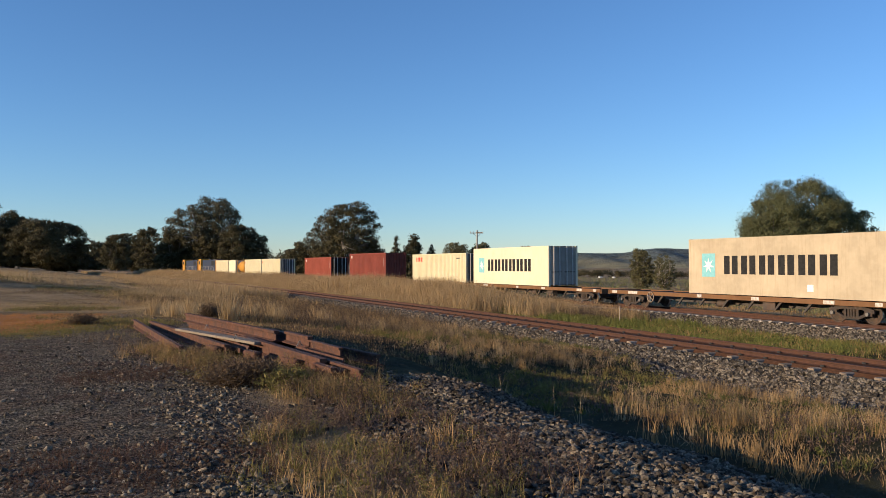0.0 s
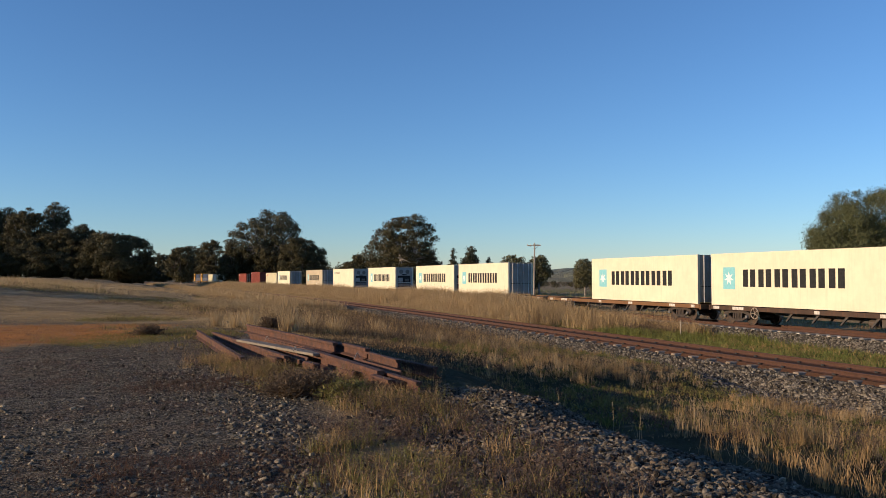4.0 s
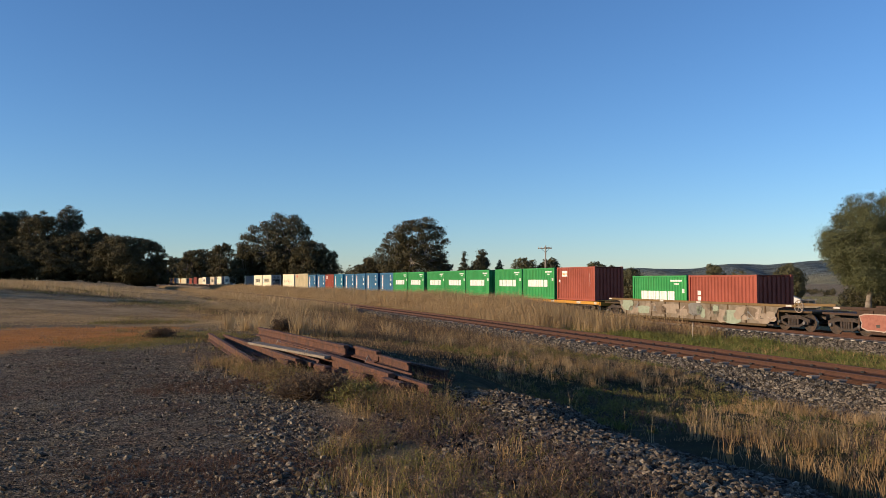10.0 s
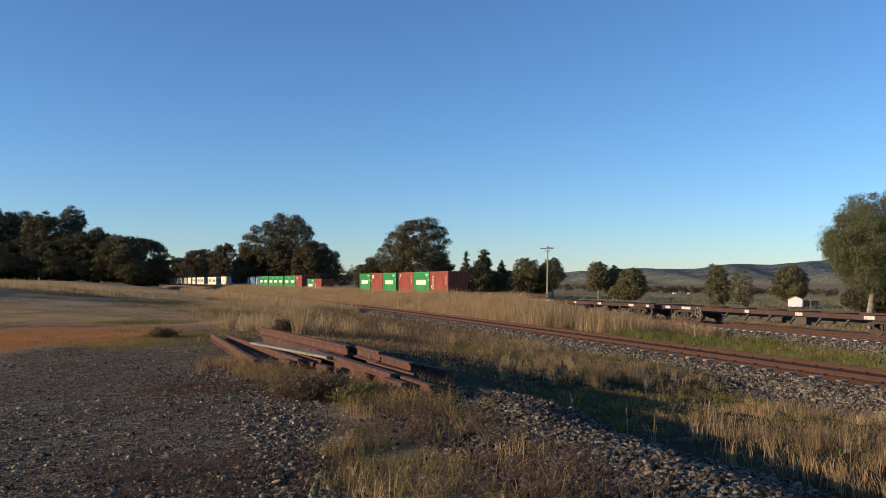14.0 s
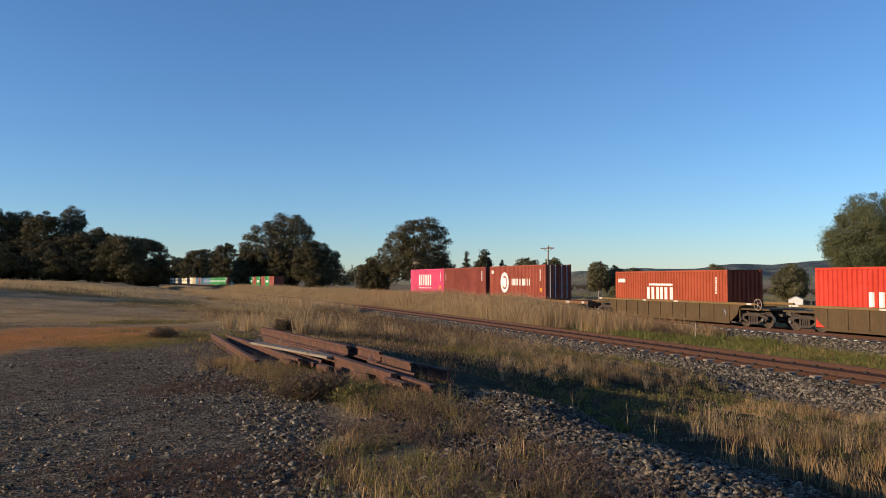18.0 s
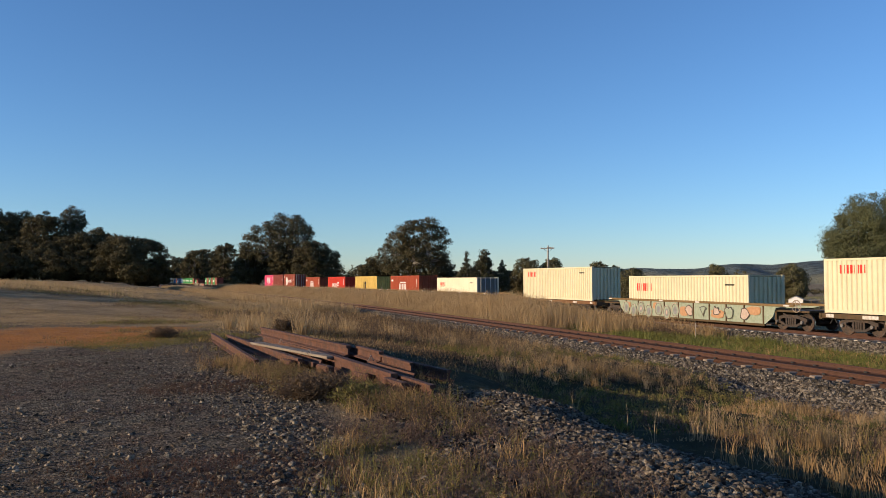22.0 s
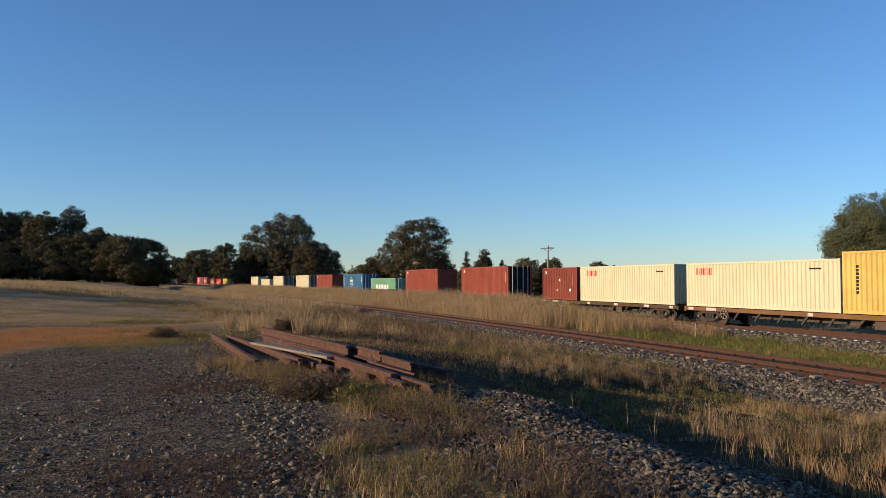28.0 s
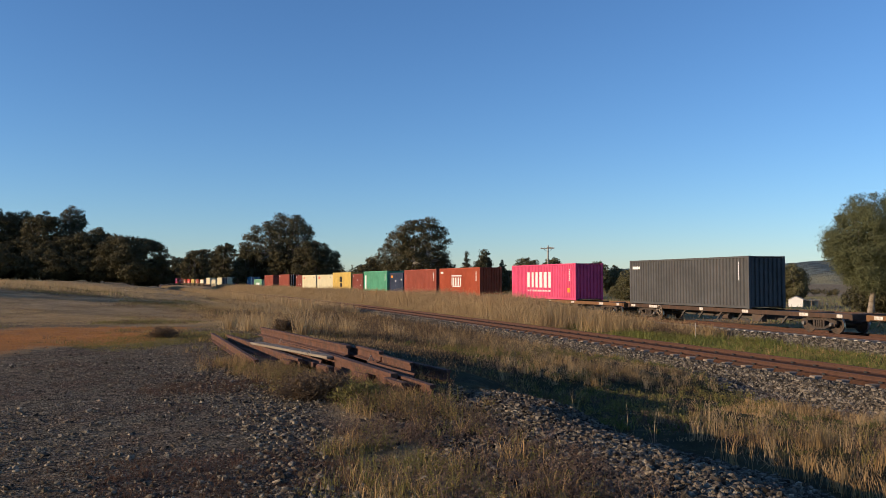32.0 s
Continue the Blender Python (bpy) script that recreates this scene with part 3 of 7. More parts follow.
def hill_material(name, wood, field, split):
    m, nt, b, co = blank(name, .95)
    sp = nt.nodes.new("ShaderNodeSeparateXYZ")
    nt.links.new(co, sp.inputs[0])
    r = nt.nodes.new("ShaderNodeMapRange")
    r.inputs["From Min"].default_value, r.inputs["From Max"].default_value = split - 18, split + 12
    big = nt.nodes.new("ShaderNodeMath")
    big.operation = "MULTIPLY_ADD"
    nt.links.new(noise_of(nt, co, .006, 5, .6, .3, .7), big.inputs[0])
    big.inputs[1].default_value = 30
    nt.links.new(sp.outputs["Z"], big.inputs[2])
    nt.links.new(big.outputs[0], r.inputs["Value"])
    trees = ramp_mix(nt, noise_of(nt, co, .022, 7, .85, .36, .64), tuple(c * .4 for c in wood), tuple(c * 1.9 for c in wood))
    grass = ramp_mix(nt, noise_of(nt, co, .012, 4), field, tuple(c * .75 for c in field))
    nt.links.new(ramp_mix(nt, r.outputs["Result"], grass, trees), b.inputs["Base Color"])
    bump_to(nt, b, noise_of(nt, co, .06, 5, .8), 1.0, 20)
    return m


# Wood tone is lighter and bluer than near foliage: distance haze in the colour.
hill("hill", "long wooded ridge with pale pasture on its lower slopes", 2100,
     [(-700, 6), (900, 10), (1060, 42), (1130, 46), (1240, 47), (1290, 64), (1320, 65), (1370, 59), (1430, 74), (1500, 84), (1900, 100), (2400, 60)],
     hill_material("hazy_wooded_ridge", (0.165, 0.20, 0.195), (0.44, 0.42, 0.28), 33), 900)


def far_wood(name, label, x0, x1, y0, y1, h, n, seed, leaf=LEAF_GUM):
    rng = np.random.default_rng(seed)
    px, yy = rng.uniform(x0, x1, n), rng.uniform(y0, y1, n)
    c = np.stack([(px - 784) / FOCAL * yy, yy, rng.uniform(.25, .75, n) * h + ground_z((px - 784) / FOCAL * yy, yy)], -1)
    V, F = clump_leaves(rng, list(c), list(rng.uniform(.25, .5, n) * h), h * .09, 1.0, .8)
    tagged(new(name, mesh_np(name, V, F, leaf)), label, "trees", kind="stuff")


far_wood("distant_trees", "belt of dark trees at the foot of the hills", 880, 1620, 430, 470, 4.5, 420, 31)
# Hidden behind the grove; added to shade the far end of the train.
far_wood("distant_trees", "unseen dark wood behind the gum trees, added to shade the line", 185, 250, 430, 640, 14, 150, 33)
far_wood("distant_trees", "belt of dark trees across the plain", 120, 700, 560, 640, 15, 150, 32)


# ------------------------------------------------------------------ pole, shed
def power_pole():
    x, y = at_bearing(969, 148), 148
    z = float(ground_z(np.array([x]), np.array([y]))[0])
    t = tagged(holder("power_pole", Matrix.Translation((x, y, z))), "grey timber power pole with two short crossarms", "pole")
    part("post", tubes(((0, 0, -.3), (.12, 0, 9.75), .17, .12), n=10), POLE, t)
    part("crossarm", boxes((-1.25, 1.25, -.07, .07, 9.15, 9.3), bevel=.015), POLE, t)
    part("crossarm", boxes((-.15, 1.0, -.07, .07, 9.3, 9.42), bevel=.015), POLE, t)
    for k in (-1.15, -.6, .6, 1.15):
        part("insulator", tubes(((k, 0, 9.3), (k, 0, 9.52), .06, .045)), PLATE, t)
    part("brace", tubes(((-.7, .08, 9.2), (.1, .08, 8.5), .03, .03), ((.9, .08, 9.2), (.1, .08, 8.5), .03, .03), n=6), STEEL, t)


power_pole()
WHITE_WALL = mat("white_wall", (0.72, 0.71, 0.68), (0.8, 0.79, 0.76), 2, .7, 0, .1, (.5, .47, .4), 1, .3)
ROOF_TIN = mat("tin_roof", (0.30, 0.29, 0.27), (0.42, 0.40, 0.38), 3, .5, .4, .2, (.2, .13, .09), .8, .4)


def shed():
    y = 110
    x = at_bearing(1407, y)
    z = float(ground_z(np.array([x]), np.array([y]))[0])
    t = tagged(holder("shed", pose(x, y, z, 0, 0, -26)), "small white gabled shed with an open lean-to", "shed")
    bm = bmesh.new()
    prism(bm, [(-.9, 0), (.9, 0), (.9, 1.0), (0, 1.4), (-.9, 1.0)], 0, 2.6)
    part("wall", bm, WHITE_WALL, t)
    bm = bmesh.new()
    prism(bm, [(-1.0, .97), (0, 1.43), (1.0, .97), (1.0, 1.03), (0, 1.49), (-1.0, 1.03)], -.1, 2.7)
    part("roof", bm, ROOF_TIN, t)
    part("lean_to_roof", boxes((.95, 2.9, .2, 2.4, .9, .95)), ROOF_TIN, t)
    for px in (1.9, 2.8):
        for py in (.3, 2.3):
            part("post", boxes((px - .05, px + .05, py - .05, py + .05, 0, .9)), TIMBER, t)
    part("back_wall", boxes((.95, 2.8, 2.32, 2.4, 0, .89)), ROOF_TIN, t)


shed()


def far_house(px, y, w, h):
    x = at_bearing(px, y)
    t = tagged(holder("farmhouse", pose(x, y, float(ground_z(np.array([x]), np.array([y]))[0]), 0, 0, 10)), "distant white farmhouse on the plain", "house")
    part("wall", boxes((-w / 2, w / 2, -.7, .7, 0, h)), WHITE_WALL, t)
    bm = bmesh.new()
    prism(bm, [(-w / 2 - .1, h), (w / 2 + .1, h), (w / 2 - .3, h * 1.5), (-w / 2 + .3, h * 1.5)], -.8, .8)
    part("roof", bm, ROOF_TIN, t)


far_house(1194, 415, 1.5, .7)
far_house(1219, 420, 1.1, .6)


# ------------------------------------------------------------------ the train
MESHES = {}


def once(key, make):
    """Alike parts share one mesh."""
    if key not in MESHES:
        made = make()
        if not isinstance(made, bpy.types.Mesh):
            me = bpy.data.meshes.new(str(key[0]))
            made.to_mesh(me)
            made.free()
            made = me
        MESHES[key] = made
    return MESHES[key]


def shared(name, key, make, material, parent, at=None, label=""):
    me = once((name, key, material.name), make)
    if not me.materials:
        me.materials.append(material)
    ob = part(name, me, None, parent, label)
    if at is not None:
        ob.matrix_local = at if isinstance(at, Matrix) else Matrix.Translation(at)
    return ob


PAINTS = {
    "cream": paint("cream_paint", (0.66, 0.60, 0.40), .2, .6, (0.26, 0.19, 0.10), fade=.88),
    "ivory": paint("ivory_paint", (0.75, 0.665, 0.475), .14, .6, (0.26, 0.19, 0.10), fade=.88),
    "beige": paint("beige_paint", (0.54, 0.45, 0.31), .28, .6, (0.24, 0.16, 0.08)),
    "tan": paint("tan_paint", (0.56, 0.48, 0.30), .25),
    "blue": paint("blue_paint", (0.055, 0.165, 0.29), .3),
    "teal": paint("teal_paint", (0.04, 0.19, 0.28), .3),
    "green": paint("green_paint", (0.06, 0.325, 0.095), .2),
    "mint": paint("mint_paint", (0.20, 0.41, 0.25), .25),
    "jade": paint("jade_paint", (0.115, 0.36, 0.22), .2),
    "red": paint("red_oxide_paint", (0.31, 0.080, 0.051), .3),
    "brown": paint("brown_red_paint", (0.245, 0.064, 0.045), .3),
    "faded": paint("faded_red_paint", (0.34, 0.095, 0.062), .25),
    "umber": paint("umber_wagon_paint", (0.066, 0.034, 0.021), .5),
    "orange": paint("orange_red_paint", (0.37, 0.08, 0.036), .2),
    "scarlet": paint("scarlet_paint", (0.58, 0.055, 0.03), .12),
    "pink": paint("magenta_paint", (0.66, 0.085, 0.185), .1),
    "yellow": paint("yellow_paint", (0.66, 0.47, 0.125), .12),
    "slate": paint("slate_paint", (0.088, 0.088, 0.088), .15),
    "navy": paint("navy_paint", (0.04, 0.055, 0.095), .2),
    "grey": paint("grey_door_paint", (0.34, 0.32, 0.285), .3),
    "chalk": paint("dirty_white_end_paint", (0.42, 0.40, 0.365), .4),
    "lead": paint("lead_grey_paint", (0.19, 0.183, 0.168), .3),
    "near_black": paint("near_black_paint", (0.028, 0.021, 0.017), .3, .85),
    "rusty": paint("rusty_wagon_paint", (0.20, 0.105, 0.048), .5),
    "dun": paint("dun_wagon_paint", (0.095, 0.066, 0.033), .5),
    "ochre": paint("ochre_wagon_paint", (0.20, 0.13, 0.055), .5),
    "amber": paint("amber_wagon_paint", (0.60, 0.30, 0.045), .2),
    "black": paint("dark_wagon_paint", (0.075, 0.048, 0.034), .5),
}
WHITE_INK = mat("white_lettering", (0.74, 0.73, 0.70), (0.8, 0.79, 0.76), 8, .6, 0, 0)
DARK_INK = mat("dark_lettering", (0.018, 0.018, 0.018), (0.032, 0.031, 0.03), 8, .6, 0, 0)
RED_INK = mat("red_lettering", (0.62, 0.05, 0.035), (0.68, 0.07, 0.05), 8, .6, 0, 0)
SKY_INK = mat("pale_blue_panel", (0.20, 0.48, 0.52), (0.26, 0.54, 0.58), 8, .6, 0, 0)
ORANGE_INK = mat("orange_panel", (0.75, 0.30, 0.03), (0.8, 0.36, 0.05), 8, .6, 0, 0)
BAR = mat("galvanised_bar", (0.40, 0.385, 0.36), (0.54, 0.52, 0.49), 12, .5, .1, .1)
RUBBER = mat("black_fitting", (0.02, 0.02, 0.02), (0.04, 0.04, 0.04), 8, .7, 0, .1)
INKS = {"w": WHITE_INK, "k": DARK_INK, "r": RED_INK, "s": SKY_INK, "o": ORANGE_INK, "d": RUBBER}

PERIOD, DEEP, HALF = 0.295, 0.056, 1.205


def rib(x, ends=False):
    """How far the corrugated side is pressed in at x."""
    t = (x / PERIOD) % 1.0
    if ends:
        return 1.6 * DEEP * (0 if t < .5 else (t - .5) / .1 if t < .6 else 1 if t < .9 else (1 - t) / .1)
    return DEEP * (0 if t < .34 else (t - .34) / .15 if t < .49 else 1 if t < .85 else (1 - t) / .15)


def breaks(x0, x1, ends=False):
    xs = {x0, x1}
    k = math.floor(x0 / PERIOD)
    while k * PERIOD < x1:
        for t in ((0, .5, .6, .9) if ends else (0, .34, .49, .85)):
            v = (k + t) * PERIOD
            if x0 < v < x1:
                xs.add(v)
        k += 1
    return sorted(xs)


def corrugated(x0, x1, z0, z1, y=HALF, axis="y", sign=1, lift=0.0):
    bm = bmesh.new()
    rows = []
    for x in breaks(x0, x1, axis == "x"):
        d = sign * (y - rib(x, axis == "x") + lift)
        rows.append([bm.verts.new((x, d, z) if axis == "y" else (d, x, z)) for z in (z0, z1)])
    for a, b in zip(rows, rows[1:]):
        f = (a[0], b[0], b[1], a[1])
        flip = (sign > 0) == (axis == "y")
        bm.faces.new(f[::-1] if flip else f)
    return bm


def smooth_side(x0, x1, z0, z1, y, sign):
    bm = bmesh.new()
    a, b = sorted((sign * (y - .03), sign * (y + .004)))
    box(bm, x0, x1, a, b, z0, z1)
    return bevelled(bm, .01)


def star(u, z, r, L):
    bm = bmesh.new()
    vs = [bm.verts.new((L / 2 - u - (r if i % 2 == 0 else r * .38) * math.sin(i * math.pi / 7), HALF + .016, z + (r if i % 2 == 0 else r * .38) * math.cos(i * math.pi / 7))) for i in range(14)]
    c = bm.verts.new((L / 2 - u, HALF + .016, z))
    for i in range(14):
        bm.faces.new((vs[i], vs[(i + 1) % 14], c))
    bmesh.ops.recalc_face_normals(bm, faces=bm.faces)
    return bm


def disc(u, z, r0, r1, L, a0=0.0, a1=360.0):
    bm = bmesh.new()
    n = 28
    ring = []
    for i in range(n + 1):
        a = radians(a0 + (a1 - a0) * i / n)
        ring.append([bm.verts.new((L / 2 - u + r * math.cos(a), HALF + .006, z + r * math.sin(a))) for r in (r0, r1)])
    for p, q in zip(ring, ring[1:]):
        bm.faces.new((p[0], q[0], q[1], p[1]))
    bmesh.ops.recalc_face_normals(bm, faces=bm.faces)
    return bm


def word(u0, u1, z0, z1, n, ink, fill=.55):
    """A line of writing as plain upright bars, two for each character."""
    out, w = [], (u1 - u0) / n
    for i in range(n):
        a = u0 + i * w
        bar = w * .8 * fill / 2
        out += [(a, a + bar, z0, z1, ink), (a + w * .8 - bar, a + w * .8, z0, z1, ink)]
    return out


def blocks(u0, u1, z0, z1, n, ink, gap=.12):
    w = (u1 - u0) / n
    return [(u0 + i * w, u0 + (i + 1 - gap) * w, z0, z1, ink) for i in range(n)]


def column(u, z1, n, size, ink, w=.16):
    return [(u, u + w, z1 - (i + 1) * size, z1 - (i + .25) * size, ink) for i in range(n)]


def marks(kind, L, H):
    """Writing and panels on the near side: from the front, from below."""
    code40 = column(L - 1.1, H * .86, 7, .14, "w", .09)
    code20 = [(L - 1.75, L - .55, H * .85, H * .89, "w"), (L - 1.3, L - .8, H * .78, H * .81, "w")]
    M = {
        "bars7": [(1.05, 2.05, .9, 2.12, "s")] + word(2.7, 9.9, 1.05, 1.98, 6, "k", .84) + [(8.0, 8.35, .3, .62, "w")],
        "bars7b": [(1.05, 2.05, .9, 2.12, "s")] + word(2.7, 9.9, 1.05, 1.98, 6, "k", .84),
        "line": [(.7, 1.1, 2.1, 2.45, "s")] + word(1.5, 4.2, 2.15, 2.42, 10, "k", .5),
        "south": word(1.2, 5.3, 1.1, 1.55, 7, "k", .25) + word(7.6, 9.4, 1.1, 1.55, 3, "k", .3),
        "loop": word(1.0, 2.6, H - .72, H - .32, 4, "r", .6) + [(L - 2.0, L - 1.2, H - .5, H - .42, "k")],
        "loopbig": word(1.0, 2.8, H - 1.0, H - .5, 4, "r", .62) + [(L - 2.0, L - 1.2, H - .6, H - .52, "k")],
        "strip": [(.75, 1.4, .35, 2.25, "w"), (.95, 1.2, 1.85, 2.2, "r"), (.98, 1.16, 1.2, 1.6, "r"), (.95, 1.2, .5, .75, "r"), (L - 1.35, L - .75, .85, 1.15, "w"), (L - 1.5, L - 1.1, 2.05, 2.3, "w"), (L - 1.05, L - .9, 1.5, 1.9, "w")],
        "stripplain": [(.75, 1.4, .3, 2.3, "w")] + code40,
        "nine": blocks(1.0, 4.85, 1.02, 1.6, 9, "w", .13) + code20 + [(L - .45, L - .3, 1.5, 1.75, "w")],
        "crest": [(.75, 1.75, 1.85, 2.3, "w"), (.8, 1.7, 2.0, 2.1, "o"), (.35, .5, 1.4, 1.6, "w")] + column(L - .85, 2.1, 6, .17, "w", .1),
        "small": [(.55, .9, H - .55, H - .25, "w"), (.3, .42, H - .85, H - .72, "w")] + column(L - .75, H * .82, 6, .16, "w", .1),
        "dots": [(.45, .7, H - .5, H - .25, "w"), (L * .5, L * .5 + .22, H * .57, H * .57 + .2, "w"), (L * .43, L * .43 + .14, .7, .82, "w"), (L - 1.3, L - 1.02, .68, .9, "w")] + column(L - .85, 2.1, 5, .2, "w", .1),
        "upright": column(.8, 2.15, 5, .33, "w", .3) + column(L - .75, 2.1, 6, .17, "w", .1) + [(.35, .5, .7, .95, "w")],
        "codes": column(.55, 2.3, 3, .22, "w", .22) + code40,
        "lines": word(5.0, 9.2, 1.1, 1.7, 6, "w", .62) + code40 + [(L - 1.1, L - .75, .6, .9, "o"), (.45, .85, 2.2, 2.5, "w")],
        "shield": word(4.0, 7.0, 1.0, 1.85, 3, "w", .7) + [(4.0, 7.0, 1.98, 2.12, "w"), (4.3, 6.7, .85, .98, "w"), (.35, 1.2, H - .6, H - .38, "w")] + code40,
        "lowshield": word(4.0, 7.0, 1.08, 1.85, 3, "w", .75) + [(4.2, 6.8, 1.95, 2.08, "w"), (.35, 1.2, H - .75, H - .5, "w")] + code40,
        "slant": word(3.2, 6.5, 1.08, 1.75, 3, "w", .7) + [(6.5, 7.6, 1.35, 1.5, "w"), (6.7, 7.8, 1.6, 1.75, "w"), (6.9, 8.0, 1.85, 2.0, "w")] + code40,
        "two": blocks(4.9, 6.6, 1.25, 2.2, 2, "k", .2) + blocks(5.0, 6.6, .45, 1.1, 2, "k", .12) + column(.8, 2.3, 8, .17, "k", .14),
        "lowtwo": blocks(4.9, 6.3, 1.08, 2.1, 2, "k", .22) + column(.8, 2.1, 8, .17, "k", .14),
        "three": word(3.3, 8.2, .95, 2.25, 3, "w", .72) + word(3.3, 7.9, .6, .75, 20, "w", .6) + code40 + [(L - 1.4, L - 1.0, .6, .95, "o")],
        "globe": word(4.3, 6.4, 1.28, 1.62, 5, "w", .7) + word(4.4, 6.3, .98, 1.14, 8, "w", .6) + column(.35, 2.15, 8, .2, "w", .16) + code40,
        "sea": word(2.6, 8.9, 1.06, 1.68, 13, "w", .95) + [(.25, .4, .4, .55, "w")],
        "tri": column(.9, 1.75, 5, .33, "w", .3) + [(.2, .4, .45, .75, "w")],
        "tag": [(.3, 1.3, H - .6, H - .42, "w")] + column(L - .9, H * .9, 7, .15, "w", .08),
        "patch": [(.5, 1.4, 1.9, 2.2, "o"), (2.5, 2.8, 1.35, 1.6, "w"), (2.5, 2.65, .85, 1.0, "w"), (L - .95, L - .6, 1.55, 1.75, "w")],
        "tiny": [(.3, .7, H - .7, H - .45, "r")],
        "": [],
    }
    return M[kind]


def container(L, H, colour, side="corr", rear="doors", kind="", words=""):
    P = PAINTS[colour]
    t = tagged(holder("shipping_container"), words, "container", "containers on the train")
    l, key = L / 2, (L, H)
    for ys in (1, -1):
        if side == "corr":
            shared("side_panel", (key, ys), lambda: corrugated(-l + .16, l - .16, .15, H - .11, HALF, "y", ys), P, t)
        else:
            shared("side_panel", (key, ys, "s"), lambda: smooth_side(-l + .12, l - .12, .13, H - .1, HALF, ys), P, t)
        shared("bottom_rail", (key, ys), lambda: boxes((-l + .1, l - .1, ys * 1.15 - .06, ys * 1.15 + .06, 0.02, .16)), P, t)
        shared("top_rail", (key, ys), lambda: boxes((-l + .1, l - .1, ys * 1.17 - .045, ys * 1.17 + .045, H - .115, H - .01)), P, t)
        for xs in (1, -1):
            shared("corner_post", (key, ys, xs), lambda: boxes((xs * (l - .085) - .08, xs * (l - .085) + .08, ys * 1.135 - .083, ys * 1.135 + .083, 0, H), bevel=.012), P, t)
    shared("roof", key, lambda: boxes((-l + .05, l - .05, -1.14, 1.14, H - .05, H - .02)), P, t)
    shared("floor", key, lambda: boxes((-l + .05, l - .05, -1.1, 1.1, .1, .16)), STEEL, t)
    shared("front_panel", key, lambda: corrugated(-1.06, 1.06, .12, H - .1, l - .01, "x", 1), P, t)
    dark = PAINTS["grey"] if rear == "greydoors" else PAINTS["slate"] if rear == "steeldoors" else PAINTS["near_black"] if rear == "darkdoors" else PAINTS["lead"] if rear == "leaddoors" else P
    if rear.endswith("doors"):
        for ys in (1, -1):
            a, b = sorted((ys * .01, ys * 1.05))
            d = shared("door", (key, ys), lambda: boxes((-l + .03, -l + .09, a, b, .12, H - .1), bevel=.008), dark, t)
            for k in (.3, .78):
                shared("locking_bar", (key, ys, k), lambda: tubes(((-l - .02, ys * k, .06), (-l - .02, ys * k, H - .04), .04, .04), n=6), BAR, d)
                shared("handle", (key, ys, k), lambda: boxes((-l - .03, -l + .0, ys * k - .2, ys * k + .2, 1.0, 1.06)), STEEL, d)
            shared("door_post", (key, ys), lambda: boxes((-l + .0, -l + .03, a, a + .07, .12, H - .1), (-l + .0, -l + .03, b - .07, b, .12, H - .1)), PAINTS["grey"] if rear == "steeldoors" else dark, d)
            shared("door_rail", (key, ys), lambda: boxes((-l + .0, -l + .03, a, b, H * .33, H * .33 + .1), (-l + .0, -l + .03, a, b, H * .66, H * .66 + .1)), dark, d)
    elif rear == "corr":
        shared("rear_panel", key, lambda: corrugated(-1.06, 1.06, .12, H - .1, l - .01, "x", -1), P, t)
    else:
        C = PAINTS["chalk"]
        shared("rear_panel", (key, "reefer"), lambda: boxes((-l + .16, -l + .2, -1.06, 1.06, .1, H - .08)), C, t)
        shared("machine_frame", (key, "r"), lambda: boxes((-l + .02, -l + .16, -1.06, -.86, .1, H - .1), (-l + .02, -l + .16, .86, 1.06, .1, H - .1), (-l + .02, -l + .16, -.86, .86, 1.78, H - .1), (-l + .02, -l + .16, -.86, .86, .1, .34), bevel=.02), C, t)
        shared("machine_recess", (key, "r"), lambda: boxes((-l + .145, -l + .158, -.86, .86, .34, 1.78)), RUBBER, t)
        shared("compressor", (key, "r"), lambda: tubes(((-l + .09, -.62, 1.2), (-l + .09, -.1, 1.2), .15, .15), n=12), BEARING, t)
        shared("control_box", (key, "r"), lambda: boxes((-l + .03, -l + .14, .2, .78, 1.02, 1.5), bevel=.02), C, t)
        shared("condenser", (key, "r"), lambda: boxes((-l + .05, -l + .14, -.8, .8, .4, .78), bevel=.02), PAINTS["lead"], t)
        shared("shelf", (key, "r"), lambda: boxes((-l + .02, -l + .145, -.86, .86, .86, .94)), PLATE, t)
        for k in (-.42, .42):
            shared("fan_cover", (key, k), lambda: tubes(((-l + .0, k, 2.28), (-l + .02, k, 2.28), .27, .27), n=18), PAINTS["lead"], t)
        shared("access_panel", (key, "r"), lambda: boxes((-l + .008, -l + .02, -.3, .3, 1.84, 1.98), bevel=.004), RUBBER, t)
    if kind:
        for u0, u1, z0, z1, ink in marks(kind, L, H):
            def build():
                if side == "corr":
                    return corrugated(l - u1, l - u0, z0, z1, HALF, "y", 1, .005)
                return boxes((l - u1, l - u0, HALF, HALF + .009, z0, z1))
            shared("marking", (L, H, u0, u1, z0, z1, side), build, INKS[ink], t)
        if kind in ("bars7", "bars7b"):
            shared("marking", (key, "star"), lambda: star(1.55, 1.5, .42, L), WHITE_INK, t, label="white star on a pale blue panel")
        if kind == "globe":
            shared("marking", (key, "globe"), lambda: disc(5.35, 1.3, .74, .64, L, 20, 160), WHITE_INK, t)
            shared("marking", (key, "globe2"), lambda: disc(5.35, 1.3, .74, .64, L, 200, 340), WHITE_INK, t)
            shared("marking", (key, "globe3"), lambda: disc(5.35, 1.3, .36, .3, L, 50, 130), WHITE_INK, t)
